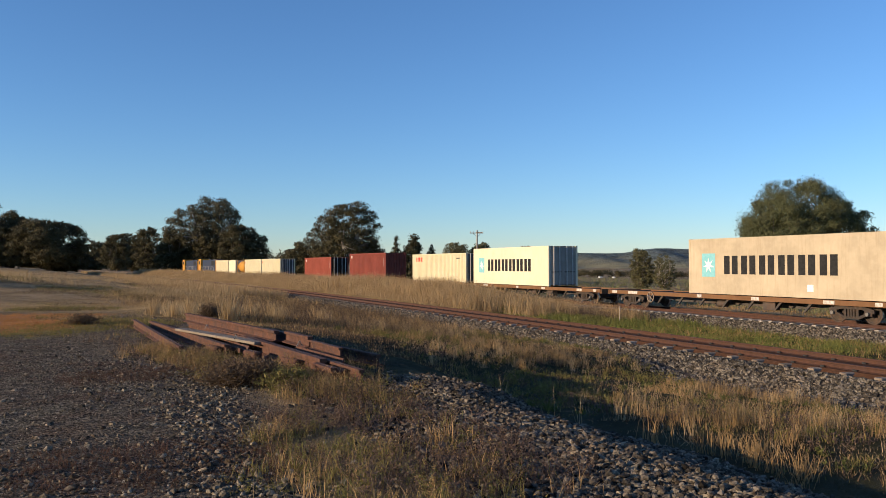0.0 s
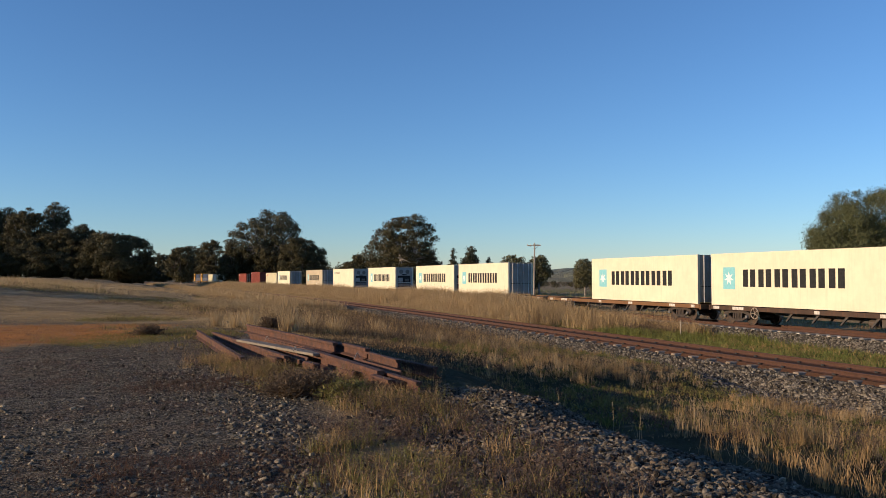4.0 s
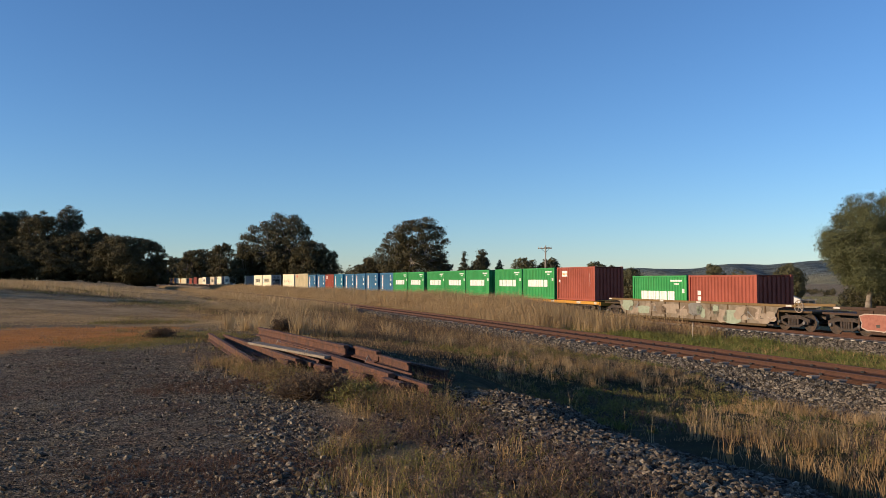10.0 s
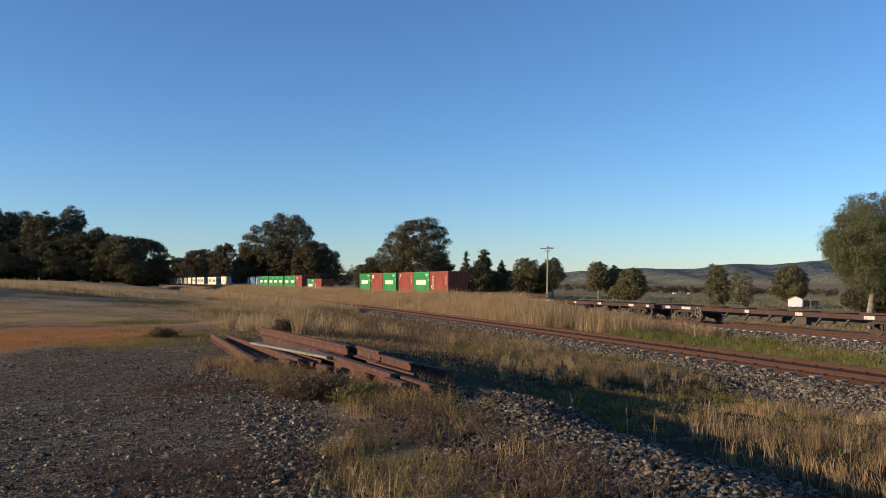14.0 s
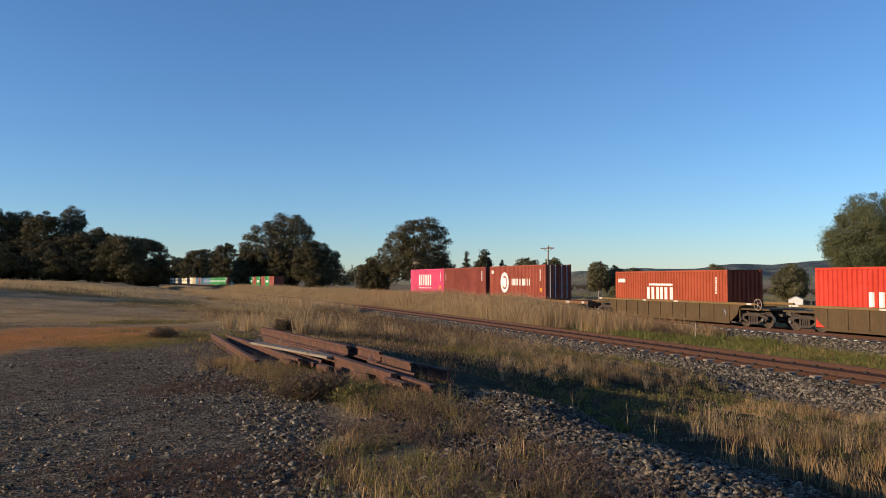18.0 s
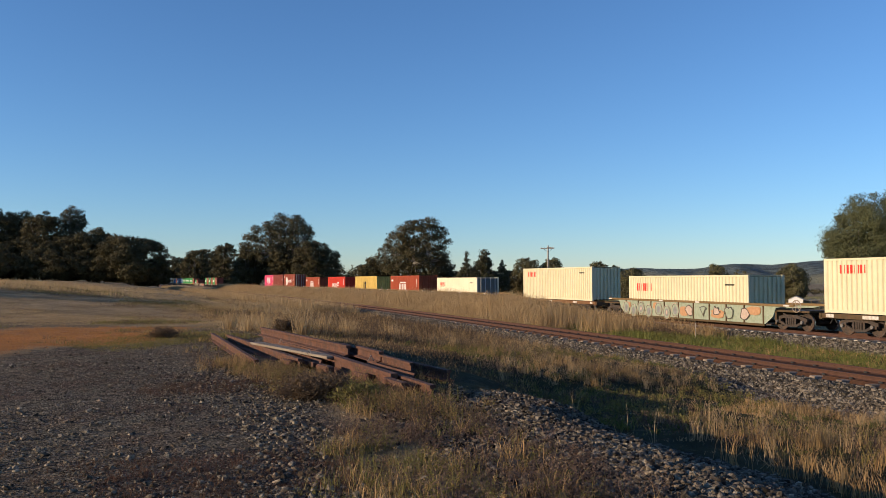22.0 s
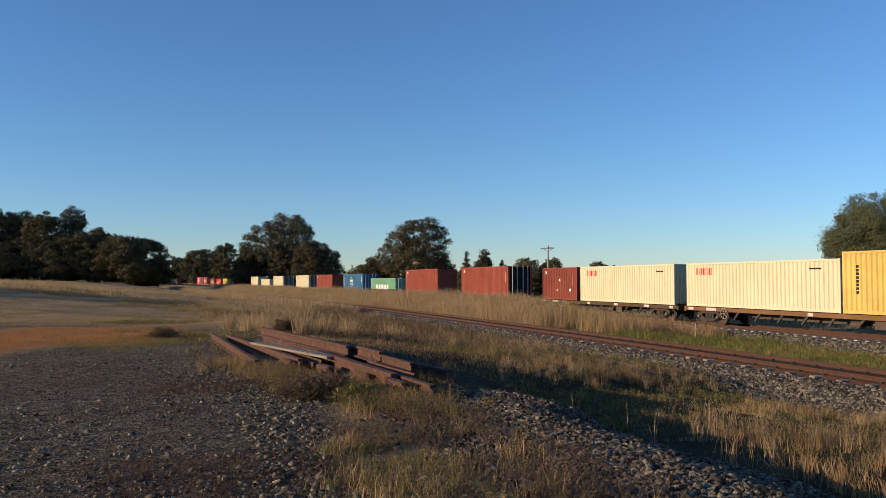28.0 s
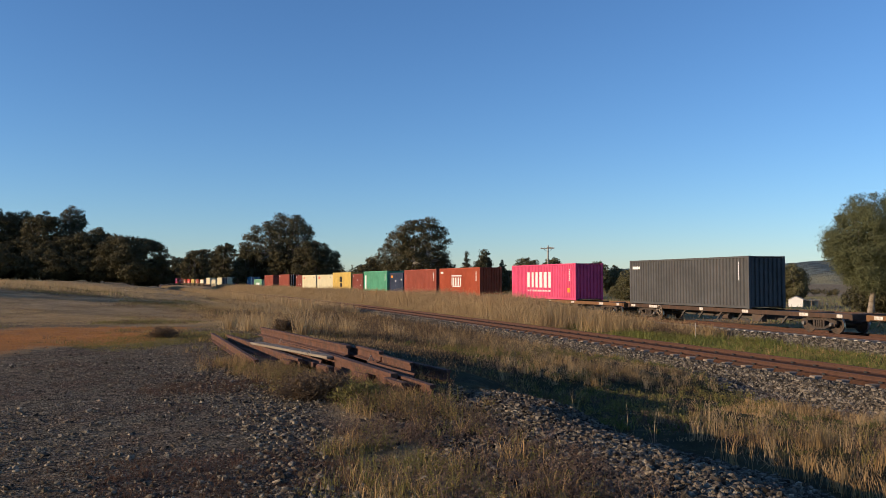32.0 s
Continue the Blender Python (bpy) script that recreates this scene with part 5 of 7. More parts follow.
# containers: length, height, colour, side, rear end, writing, words
S20, S40, LOW, TALL = 6.058, 12.192, 2.59, 2.9
BOX = {
    "w1": (S40, LOW, "cream", "corr", "steeldoors", "tiny", "cream corrugated forty-foot container"),
    "w2": (S20, LOW, "ivory", "smooth", "doors", "", "plain ivory twenty-foot container"),
    "w3": (S40, LOW, "cream", "corr", "corr", "tiny", "cream corrugated forty-foot container with a small red mark"),
    "w4": (S40, LOW, "cream", "corr", "steeldoors", "tiny", "cream corrugated forty-foot container with grey rear doors"),
    "r1": (S40, LOW, "red", "corr", "darkdoors", "small", "red-oxide corrugated forty-foot container with barred rear doors"),
    "r2": (S40, TALL, "brown", "corr", "corr", "small", "brown-red corrugated forty-foot container"),
    "oo": (S40, LOW, "cream", "corr", "corr", "loop", "cream corrugated container with red bars of writing"),
    "oog": (S40, LOW, "cream", "corr", "steeldoors", "loop", "cream corrugated container with red bars and grey rear doors"),
    "oot": (S40, TALL, "tan", "corr", "corr", "loop", "straw-coloured corrugated container with red bars of writing"),
    "oor": (S40, LOW, "ivory", "smooth", "leaddoors", "loopbig", "smooth off-white container with red bars of writing"),
    "oow": (S40, LOW, "cream", "corr", "corr", "loopbig", "cream corrugated container with red bars standing in a well wagon"),
    "mk1": (S40, TALL, "ivory", "smooth", "greydoors", "bars7b", "smooth white container with dark bars and a pale blue panel"),
    "mk2": (S40, TALL, "beige", "smooth", "greydoors", "bars7", "dirty beige container with dark bars and a pale blue panel"),
    "ml": (S40, TALL, "ivory", "smooth", "reefer", "line", "smooth white refrigerated container with a thin line of dark bars"),
    "mkr": (S40, TALL, "ivory", "smooth", "reefer", "bars7b", "smooth white refrigerated container with dark bars and a pale blue panel"),
    "hs": (S40, TALL, "ivory", "smooth", "reefer", "south", "smooth white refrigerated container with a red sail mark"),
    "pil": (S20, LOW, "blue", "corr", "corr", "strip", "blue corrugated twenty-foot container with an upright white strip"),
    "pit": (S20, LOW, "teal", "corr", "corr", "strip", "dark teal twenty-foot container with an upright white strip"),
    "r20": (S20, LOW, "red", "corr", "corr", "crest", "red-oxide twenty-foot container with a small white crest"),
    "rb": (S20, LOW, "faded", "corr", "corr", "crest", "brown-red twenty-foot container with a white and orange crest"),
    "eg": (S20, LOW, "green", "corr", "corr", "nine", "bright green twenty-foot container with a band of white blocks"),
    "tri": (S20, LOW, "faded", "corr", "corr", "tri", "orange-red twenty-foot container with white upright writing"),
    "txt": (S20, LOW, "faded", "corr", "corr", "upright", "orange-red twenty-foot container with white upright writing"),
    "rs": (S20, LOW, "faded", "corr", "corr", "small", "faded red twenty-foot container with a small white mark"),
    "rd": (S20, LOW, "brown", "corr", "corr", "dots", "brown-red twenty-foot container with small white labels"),
    "on": (S40, TALL, "pink", "corr", "corr", "three", "magenta corrugated container with large white blocks"),
    "br": (S40, TALL, "brown", "corr", "corr", "codes", "brown-red corrugated container with an orange label"),
    "ts": (S40, TALL, "red", "corr", "doors", "lines", "red-brown container with a white disc and white bars"),
    "hm1": (S40, TALL, "orange", "corr", "corr", "lowshield", "orange-red container with a white shield of bars in a well wagon"),
    "hm2": (S40, TALL, "scarlet", "corr", "corr", "slant", "scarlet container with white slanted bars in a well wagon"),
    "ms1": (S40, TALL, "yellow", "corr", "corr", "lowtwo", "yellow corrugated container with black blocks in a well wagon"),
    "ms2": (S40, TALL, "yellow", "corr", "corr", "two", "yellow corrugated container with black blocks of writing"),
    "rd4": (S40, LOW, "red", "corr", "corr", "small", "faded red corrugated forty-foot container"),
    "rd5": (S40, TALL, "red", "corr", "corr", "small", "red-oxide tall corrugated container"),
    "rd6": (S40, TALL, "red", "corr", "darkdoors", "small", "red-oxide tall container with barred rear doors"),
    "co": (S40, LOW, "blue", "corr", "doors", "globe", "blue corrugated container with a white ringed emblem"),
    "cs": (S40, LOW, "mint", "corr", "doors", "sea", "pale mint-green container with white bars in a well wagon"),
    "gr": (S40, TALL, "jade", "corr", "corr", "stripplain", "jade green tall container with an upright white strip"),
    "db": (S20, LOW, "navy", "corr", "corr", "patch", "dark navy twenty-foot container with a small orange label"),
    "rh": (S40, TALL, "red", "corr", "corr", "codes", "red corrugated tall container"),
    "hm4": (S40, TALL, "orange", "corr", "corr", "shield", "orange-red container with a white shield of bars"),
    "gy": (S40, TALL, "slate", "corr", "corr", "tag", "slate grey corrugated container with a small white tag"),
}
# wagons in order: kind, colour, front, back along the line at the start; containers with their front ends
TRAIN = [
    ("loco", "", 198.0, 176.4, []), ("loco", "", 175.6, 154.6, []),
    ("flat", "rusty", 154.0, 134.0, [("w1", 153.6), ("w2", 140.9)]), ("flat", "rusty", 133.4, 114.6, [("tank", 133.3), ("w3", 126.9)]),
    ("flat", "black", 114.4, 96.0, [("w4", 114.2)]), ("flat", "rusty", 95.4, 76.0, [("r1", 88.3)]), ("flat", "black", 75.6, 56.2, [("r2", 68.5)]),
    ("flat", "rusty", 55.6, 36.1, [("oog", 48.6)]), ("flat", "rusty", 35.4, 16.2, [("mk1", 34.95)]), ("flat", "rusty", 15.6, -4.45, [("mk2", 8.0)]),
    ("flat", "dun", -4.9, -24.1, [("ml", -11.65)]), ("flat", "rusty", -24.9, -44.4, [("mkr", -31.8)]), ("flat", "rusty", -45.1, -64.6, [("mkr", -52.04)]),
    ("flat", "rusty", -65.3, -84.5, [("mk1", -65.55)]), ("flat", "rusty", -85.2, -104.8, [("mk1", -92.3)]), ("flat", "black", -105.5, -124.9, [("mkr", -105.7)]),
    ("flat", "rusty", -125.6, -145.1, [("hs", -132.5)]), ("flat", "dun", -145.8, -165.3, [("oot", -146.0), ("pil", -158.67)]),
]
TRAIN += [
    ("flat", "dun", -166.0, -185.5, [("pil", -166.3), ("r20", -172.65), ("pit", -179.01)]), ("flat", "rusty", -186.0, -205.7, [("pil", -186.25), ("pil", -192.68), ("pil", -199.2)]),
    ("flat", "black", -206.3, -225.6, [("pil", -206.55), ("eg", -212.84), ("eg", -219.2)]), ("flat", "rusty", -226.0, -245.6, [("eg", -226.46), ("eg", -232.76), ("eg", -239.12)]),
    ("flat", "amber", -246.4, -266.2, [("eg", -246.59), ("eg", -252.92), ("rb", -259.45)]),
    ("well", "dun", -266.9, -286.7, [("eg", -270.65), ("tri", -276.9)], "cgch", "well wagon covered in cream and grey spray paint"),
    ("well", "black", -287.5, -308.4, [], "ppppg", "empty dark well wagon with salmon spray-painted shapes"),
    ("flat", "black", -309.1, -328.7, [("eg", -309.35), ("rb", -315.67), ("eg", -321.95)]), ("flat", "black", -329.0, -348.4, [("rs", -329.27), ("eg", -335.58), ("txt", -341.9)]),
]
TRAIN += [
    ("well", "umber", -349.7, -368.6, [], "cw", "empty rusty brown well wagon with white painted shapes"), ("flat", "black", -369.4, -388.0, []), ("flat", "black", -388.7, -408.4, []),
    ("flat", "amber", -409.4, -428.2, []), ("flat", "dun", -429.2, -448.3, []), ("flat", "rusty", -449.0, -474.2, [("on", -449.35), ("br", -461.56)]),
    ("flat", "rusty", -474.6, -494.2, [("ts", -474.84)]),
    ("well", "dun", -495.1, -513.8, [("hm1", -498.2)], "hy", "brown well wagon with faded paint marks"), ("well", "dun", -514.7, -532.2, [("hm2", -517.04)], "hy", "brown well wagon with faded paint marks"),
    ("well", "dun", -532.8, -551.4, [("ms1", -535.76)], "hc", "brown well wagon with faded paint marks"), ("well", "dun", -552.2, -569.9, [("hm1", -554.7)], "hy", "brown well wagon with faded paint marks"),
    ("well", "dun", -570.6, -589.3, [("oor", -573.48)], "yc", "brown well wagon with tan and grey paint marks"), ("flat", "rusty", -590.0, -609.7, [("oo", -596.79)]),
]
TRAIN += [
    ("well", "dun", -610.7, -630.7, [("oow", -614.14)], "gtgc", "well wagon covered in green and orange spray paint"), ("flat", "dun", -631.5, -650.8, [("oog", -631.75)]),
    ("flat", "amber", -651.6, -671.2, [("oog", -658.57)]), ("flat", "black", -671.8, -690.3, [("rd4", -677.95)]), ("flat", "amber", -690.8, -710.7, [("co", -698.11)]),
    ("well", "umber", -712.2, -730.3, [("cs", -714.74)], "ghhc", "rusty well wagon with green ovals and pale scrawls"), ("flat", "dun", -731.0, -750.2, [("rd5", -731.4)]),
    ("flat", "dun", -751.0, -769.6, [("rd6", -751.25)]), ("flat", "dun", -770.3, -789.8, [("rd", -770.58), ("oo", -777.2)]), ("flat", "rusty", -790.4, -815.4, [("oo", -790.65), ("ms2", -802.95)]),
    ("flat", "amber", -816.1, -835.5, [("rd", -816.3), ("gr", -823.1)]), ("flat", "black", -836.2, -855.9, [("db", -836.53), ("rh", -843.23)]),
    ("flat", "rusty", -856.4, -875.7, [("hm4", -856.54)]), ("flat", "rusty", -876.2, -895.7, [("on", -876.55)]), ("flat", "black", -896.2, -915.8, [("gy", -896.5)]), ("flat", "rusty", -916.6, -936.0, []),
]
MODELS, MOVING = {}, []
for n, row in enumerate(TRAIN):
    kind, colour, front, back, load = row[:5]
    L = round(front - back, 2)
    if kind == "loco":
        car, bog, base = locomotive(n), 6.8, 0
    elif kind == "flat":
        L = round(L * 2) / 2
        car, bog, base = flat_wagon(L, colour, n), L / 2 - 2.25, 1.0
    else:
        L = round(L * 2) / 2
        tags = (row[5], {"ppppg": "blocks", "cgch": "faded", "gtgc": "ovals"}.get(row[5], "scrawl"))
        cover = GRAFFITI["c"] if row[5] == "cgch" else GRAFFITI["g"] if row[5] == "gtgc" else None
        car, bog, base = well_wagon(L, colour, n, tags, row[6], cover), L / 2 - 1.5, .27
    mid = (front + back) / 2
    MOVING.append((car, mid, bog, 0.0, 0.0))
    for what, f in load:
        if what == "tank":
            c, half = tank_container(), S20 / 2
        else:
            spec = BOX[what]
            half = spec[0] / 2
            if what in MODELS:
                c = copy_thing(MODELS[what], Matrix())
            else:
                c = MODELS[what] = container(*spec)
        MOVING.append((c, mid, bog, f - half - mid, base))


# slack in the train: small unevenness of its run, second by second
SLIP = [.05, 0, .16, .23, .2, .17, .14, .21, .13, .11, .3, .16, 0, -.12, -.1, -.06, -.02, .03, .2, .19, .26, .21, .21, .25, .15, .28, .25, .22, .18, .19, .26, .11, -.06]


def run(t):
    """How far the train has gone after t seconds: it slows a little."""
    return 28.697 * t - 0.02 * ((t - 16) ** 2 - 256) + float(np.interp(t, range(33), SLIP))


def car_pose(s, bog):
    xa, ya, _ = on_line(s + bog)
    xb, yb, _ = on_line(s - bog)
    return pose((xa + xb) / 2, (ya + yb) / 2, 0, 0, 0, math.degrees(math.atan2(ya - yb, xa - xb)))


def motions():
    for thing, mid, bog, dx, dz in MOVING:
        walk(thing, [(t, car_pose(mid + run(t), bog) @ pose(dx, 0, dz)) for t in range(0, 33)])




# ------------------------------------------------------------------ sleepers and rail clips
def sleepers():
    me = bpy.data.meshes.new("sleeper")
    bm = boxes((-1.45, 1.45, -.12, .12, -.36, -.15), bevel=.02)
    bm.to_mesh(me)
    bm.free()
    me.materials.append(SLEEPER)
    for s in np.arange(-12, 130, .64):
        x, y, h = on_line(s)
        ob = part("sleeper", me, None, far_track)
        ob.matrix_world = pose(float(x), float(y), 0, 0, 0, math.degrees(h))
    old = bpy.data.meshes.new("sleeper")
    bm = boxes((-1.28, 1.28, -.11, .11, -.34, -.16), bevel=.02)
    bm.to_mesh(old)
    bm.free()
    old.materials.append(mat("old_sleeper", (0.20, 0.16, 0.12), (0.34, 0.29, 0.23), 5, .9, 0, .4, (.16, .10, .065), 1.5, .6, vary=.3))
    clip = bpy.data.meshes.new("rail_clip")
    bm = boxes((-.02, .02, -.07, .07, -.165, -.10), bevel=.01)
    bm.to_mesh(clip)
    bm.free()
    clip.materials.append(RUBBER)
    for s in np.arange(-25, 95, 1.02):
        x, y, h = on_line(s, -SPACING)
        ob = part("sleeper", old, None, near_track)
        ob.matrix_world = pose(float(x), float(y), 0, 0, 0, math.degrees(h))
        for o in (-.85, .65):
            c = part("rail_clip", clip, None, near_track)
            c.matrix_world = pose(float(x + o * math.cos(h)), float(y + o * math.sin(h)), 0, 0, 0, math.degrees(h))


sleepers()


# ------------------------------------------------------------------ stones
def stones(name, label, x, y, z, size, material, rng, fine=False):
    """Angular stones, each a dented lump of its own, as one body of loose stone."""
    n = len(x)
    if fine:
        g = (1 + 5 ** .5) / 2
        base = np.array([(-1, g, 0), (1, g, 0), (-1, -g, 0), (1, -g, 0), (0, -1, g), (0, 1, g), (0, -1, -g), (0, 1, -g), (g, 0, -1), (g, 0, 1), (-g, 0, -1), (-g, 0, 1)]) / 1.9
        tri = np.array([(0, 11, 5), (0, 5, 1), (0, 1, 7), (0, 7, 10), (0, 10, 11), (1, 5, 9), (5, 11, 4), (11, 10, 2), (10, 7, 6), (7, 1, 8), (3, 9, 4), (3, 4, 2), (3, 2, 6), (3, 6, 8), (3, 8, 9), (4, 9, 5), (2, 4, 11), (6, 2, 10), (8, 6, 7), (9, 8, 1)])
    else:
        base = np.array([(-1, -1, -1), (1, -1, -1), (1, 1, -1), (-1, 1, -1), (-1, -1, 1), (1, -1, 1), (1, 1, 1), (-1, 1, 1)]) * .66
        tri = np.array([(0, 2, 1), (0, 3, 2), (4, 5, 6), (4, 6, 7), (0, 1, 5), (0, 5, 4), (1, 2, 6), (1, 6, 5), (2, 3, 7), (2, 7, 6), (3, 0, 4), (3, 4, 7)])
    k = len(base)
    P = base[None] * (1 + rng.uniform(-.38, .38, (n, k, 3)))
    P *= (size * rng.uniform(.75, 1.25, n))[:, None, None] * np.stack([rng.uniform(.8, 1.3, n), rng.uniform(.7, 1.0, n), rng.uniform(.5, .85, n)], -1)[:, None]
    a = rng.uniform(0, 2 * np.pi, n)
    b = rng.uniform(-.5, .5, n)
    ca, sa, cb, sb = np.cos(a)[:, None], np.sin(a)[:, None], np.cos(b)[:, None], np.sin(b)[:, None]
    X, Y, Z = P[..., 0], P[..., 1], P[..., 2]
    X, Z = X * cb + Z * sb, -X * sb + Z * cb
    X, Y = X * ca - Y * sa, X * sa + Y * ca
    V = np.stack([X + x[:, None], Y + y[:, None], Z + z[:, None]], -1).reshape(-1, 3)
    F = (tri[None] + (np.arange(n) * k)[:, None, None]).reshape(-1, 3)
    tagged(new(name, mesh_np(name, V, F, material)), label, "stones", kind="stuff")


def yard_stones():
    rng = np.random.default_rng(41)
    # scattered over the yard, fewer with distance
    n = 138000
    r = rng.uniform(4.4 ** .4, 22 ** .4, n) ** 2.5
    a = np.radians(rng.uniform(-34, 36, n))
    x, y = r * np.sin(a), r * np.cos(a)
    s, q = beside(x, y)
    bank = step(-2.8, -.9, q - crest(y)) * step(1.6, .9, q - crest(y)) * step(12.8, 11.5, y)
    heap = step(1, .6, np.hypot(x + 3.2 + .15 * (y - 13), (y - 13.5) / 2.2) / 1.6)
    lane = step(.75, .3, np.abs(x + .85 + .3 * (y - 6.4)) + .15 * wave(x, y, 2.2, 3)) * step(17, 14, y)
    bank = np.maximum(bank, .1 * lane)
    heap = np.maximum(heap, lane)
    p = np.clip(.14 + .3 * np.clip(wave(x, y, .9, 4) + .3, 0, 1) + .38 * bank + .35 * heap, 0, 1) * gravel_mask(x, y, s, q)
    keep = rng.random(n) < p
    x, y, s, q, bank = x[keep], y[keep], s[keep], q[keep], bank[keep]
    size = np.where(rng.random(len(x)) < bank, rng.uniform(.018, .04, len(x)), (rng.gamma(1.5, .0052, len(x)) + .005).clip(0, .034))
    z = ground_z(x, y, s, q) + size * .2
    near = (np.hypot(x, y) < 8) & (size > .016)
    stones("gravel", "dark angular gravel lying loose on the yard", x[near], y[near], z[near], size[near], GRIT, rng, True)
    stones("gravel", "dark angular gravel along the edge of the yard", x[~near], y[~near], z[~near], size[~near], GRIT, rng)
    # the old ballast bank
    n = 34500
    y = rng.uniform(4.4, 13, n)
    u = rng.uniform(-1.9, 1.2, n)
    h = .277
    # a place u to the right of the yard's edge
    s0, q0 = beside(np.zeros(n), y)
    x = (crest(y) + u - q0) / np.cos(h)
    s, q = beside(x, y)
    keep = rng.random(n) < step(1.3, .5, q - crest(y)) * step(-2.3, -1.2, q - crest(y) + .35 * wave(x, y, 1.1, 7)) * step(12.6, 11.2, y + .6 * wave(x, y, 1.5))
    x, y, s, q = x[keep], y[keep], s[keep], q[keep]
    size = rng.gamma(4.5, .0038, len(x)).clip(.009, .034)
    z = ground_z(x, y, s, q) + size * rng.uniform(.15, 1.25, len(x))
    f = y < 7.6
    stones("old_ballast", "bank of loose grey ballast stones", x[f], y[f], z[f], size[f], STONE, rng, True)
    stones("old_ballast", "bank of loose grey ballast stones", x[~f], y[~f], z[~f], size[~f], STONE, rng)
    # shoulders of both tracks
    for right, s0, s1, n, lo in ((-SPACING, -20, 75, 21500, -2.75), (0, -14, 40, 15500, -2.75)):
        s = s0 + (s1 - s0) * rng.random(n) ** 1.5
        o = rng.uniform(lo, 1.6, n)
        o = np.where(rng.random(n) < .7, rng.uniform(lo, -1.05, n), o)
        x, y, h = on_line(s, right + o)
        o = np.where(np.abs(o) < 1.36, -1.4 - 1.2 * rng.random(n), o)
        x, y, h = on_line(s, right + o)
        z = np.where(np.abs(o) < 1.7, -.235, -.245 - (np.abs(o) - 1.7) * .48)
        size = rng.gamma(7, .0064, n).clip(.022, .07)
        stones("ballast", "grey crushed-stone ballast under the track", x, y, z + size * .25, size, BALLAST, rng)
    # stone that has spread from the near track's shoulder over the verge
    n = 18000
    s, o = rng.uniform(-26, 26, n), rng.uniform(-4.9, -2.3, n)
    x, y, h = on_line(s, -SPACING + o)
    k = rng.random(n) < step(-.35, .35, o + SPACING + shoulder(s) * -1 + .35 * wave(x, y, 1.7, 2) + .2 * wave(x, y, 4.1, 5) - SPACING)
    x, y = x[k], y[k]
    size = rng.gamma(6, .0066, len(x)).clip(.018, .065)
    stones("ballast", "grey crushed stone spread beside the unused track", x, y, ground_z(x, y) + size * .3, size, BALLAST, rng)


yard_stones()


# ------------------------------------------------------------------ grass
def grass(name, label, x, y, height, blades, spread, width, material, rng, lean=.35, plain=False):
    """Tufts of bent blades, as one body of grass."""
    n = len(x)
    tx, ty = np.repeat(x, blades), np.repeat(y, blades)
    m = n * blades
    a = rng.uniform(0, 2 * np.pi, m)
    r = np.abs(rng.normal(0, spread, m))
    bx, by = tx + r * np.cos(a), ty + r * np.sin(a)
    tz = ground_z(x, y)
    bz = np.repeat(tz, blades) - .02
    hgt = np.repeat(height, blades) * rng.uniform(.45, 1.1, m)
    d = rng.uniform(0, 2 * np.pi, m)
    ln = rng.uniform(.1, 1, m) * lean * hgt
    ox, oy = np.cos(d) * ln, np.sin(d) * ln
    f = rng.uniform(0, 2 * np.pi, m)
    w = width * rng.uniform(.6, 1.4, m)
    wx, wy = np.cos(f) * w, np.sin(f) * w
    base = np.stack([bx, by, bz], -1)
    side = np.stack([wx, wy, np.zeros(m)], -1)
    mid = base + np.stack([ox * .35, oy * .35, hgt * .6], -1)
    tip = base + np.stack([ox, oy, hgt], -1)
    if plain:
        V = np.stack([base - side, base + side, tip], 1).reshape(-1, 3)
        F = np.arange(3 * m).reshape(-1, 3)
        tagged(new(name, mesh_np(name, V, F, material)), label, "grass", kind="stuff")
        return
    V = np.stack([base - side, base + side, mid - side * .75, mid + side * .75, tip], 1).reshape(-1, 3)
    F = (np.array([(0, 1, 3), (0, 3, 2), (2, 3, 4)])[None] + (np.arange(m) * 5)[:, None, None]).reshape(-1, 3)
    tagged(new(name, mesh_np(name, V, F, material)), label, "grass", kind="stuff")


def herbs(name, label, x, y, height, stems, spread, material, rng, leaves=8, leaf=.014, low=.25, lean=.45):
    """Bushy weeds: thin stems that fan out, with small leaves or seed heads along them."""
    n = len(x)
    m = n * stems
    a, r = rng.uniform(0, 2 * np.pi, m), rng.random(m)
    z = np.repeat(ground_z(x, y), stems) - .015
    h = np.repeat(height, stems) * rng.uniform(.55, 1.1, m)
    base = np.stack([np.repeat(x, stems) + np.cos(a) * r * spread * .4, np.repeat(y, stems) + np.sin(a) * r * spread * .4, z], -1)
    tip = base + np.stack([np.cos(a) * r * (spread + lean * h), np.sin(a) * r * (spread + lean * h), h * (1 - .25 * r)], -1)
    f = rng.uniform(0, 2 * np.pi, m)
    side = np.stack([np.cos(f), np.sin(f), np.zeros(m)], -1) * .0024
    V = [np.stack([base - side, base + side, tip], 1).reshape(-1, 3)]
    k = m * leaves
    u = rng.uniform(low, 1.02, k)[:, None]
    c = np.repeat(base, leaves, 0) * (1 - u) + np.repeat(tip, leaves, 0) * u + rng.normal(size=(k, 3)) * .009
    d = rng.normal(size=(k, 3))
    d /= np.linalg.norm(d, axis=1)[:, None]
    e = np.cross(d, rng.normal(size=(k, 3)))
    e /= np.linalg.norm(e, axis=1)[:, None]
    w = (leaf * rng.uniform(.5, 1.5, k))[:, None]
    V.append(np.stack([c - d * w, c + e * w * .7, c + d * w], 1).reshape(-1, 3))
    V = np.concatenate(V)
    tagged(new(name, mesh_np(name, V, np.arange(len(V)).reshape(-1, 3), material)), label, "weeds", kind="stuff")


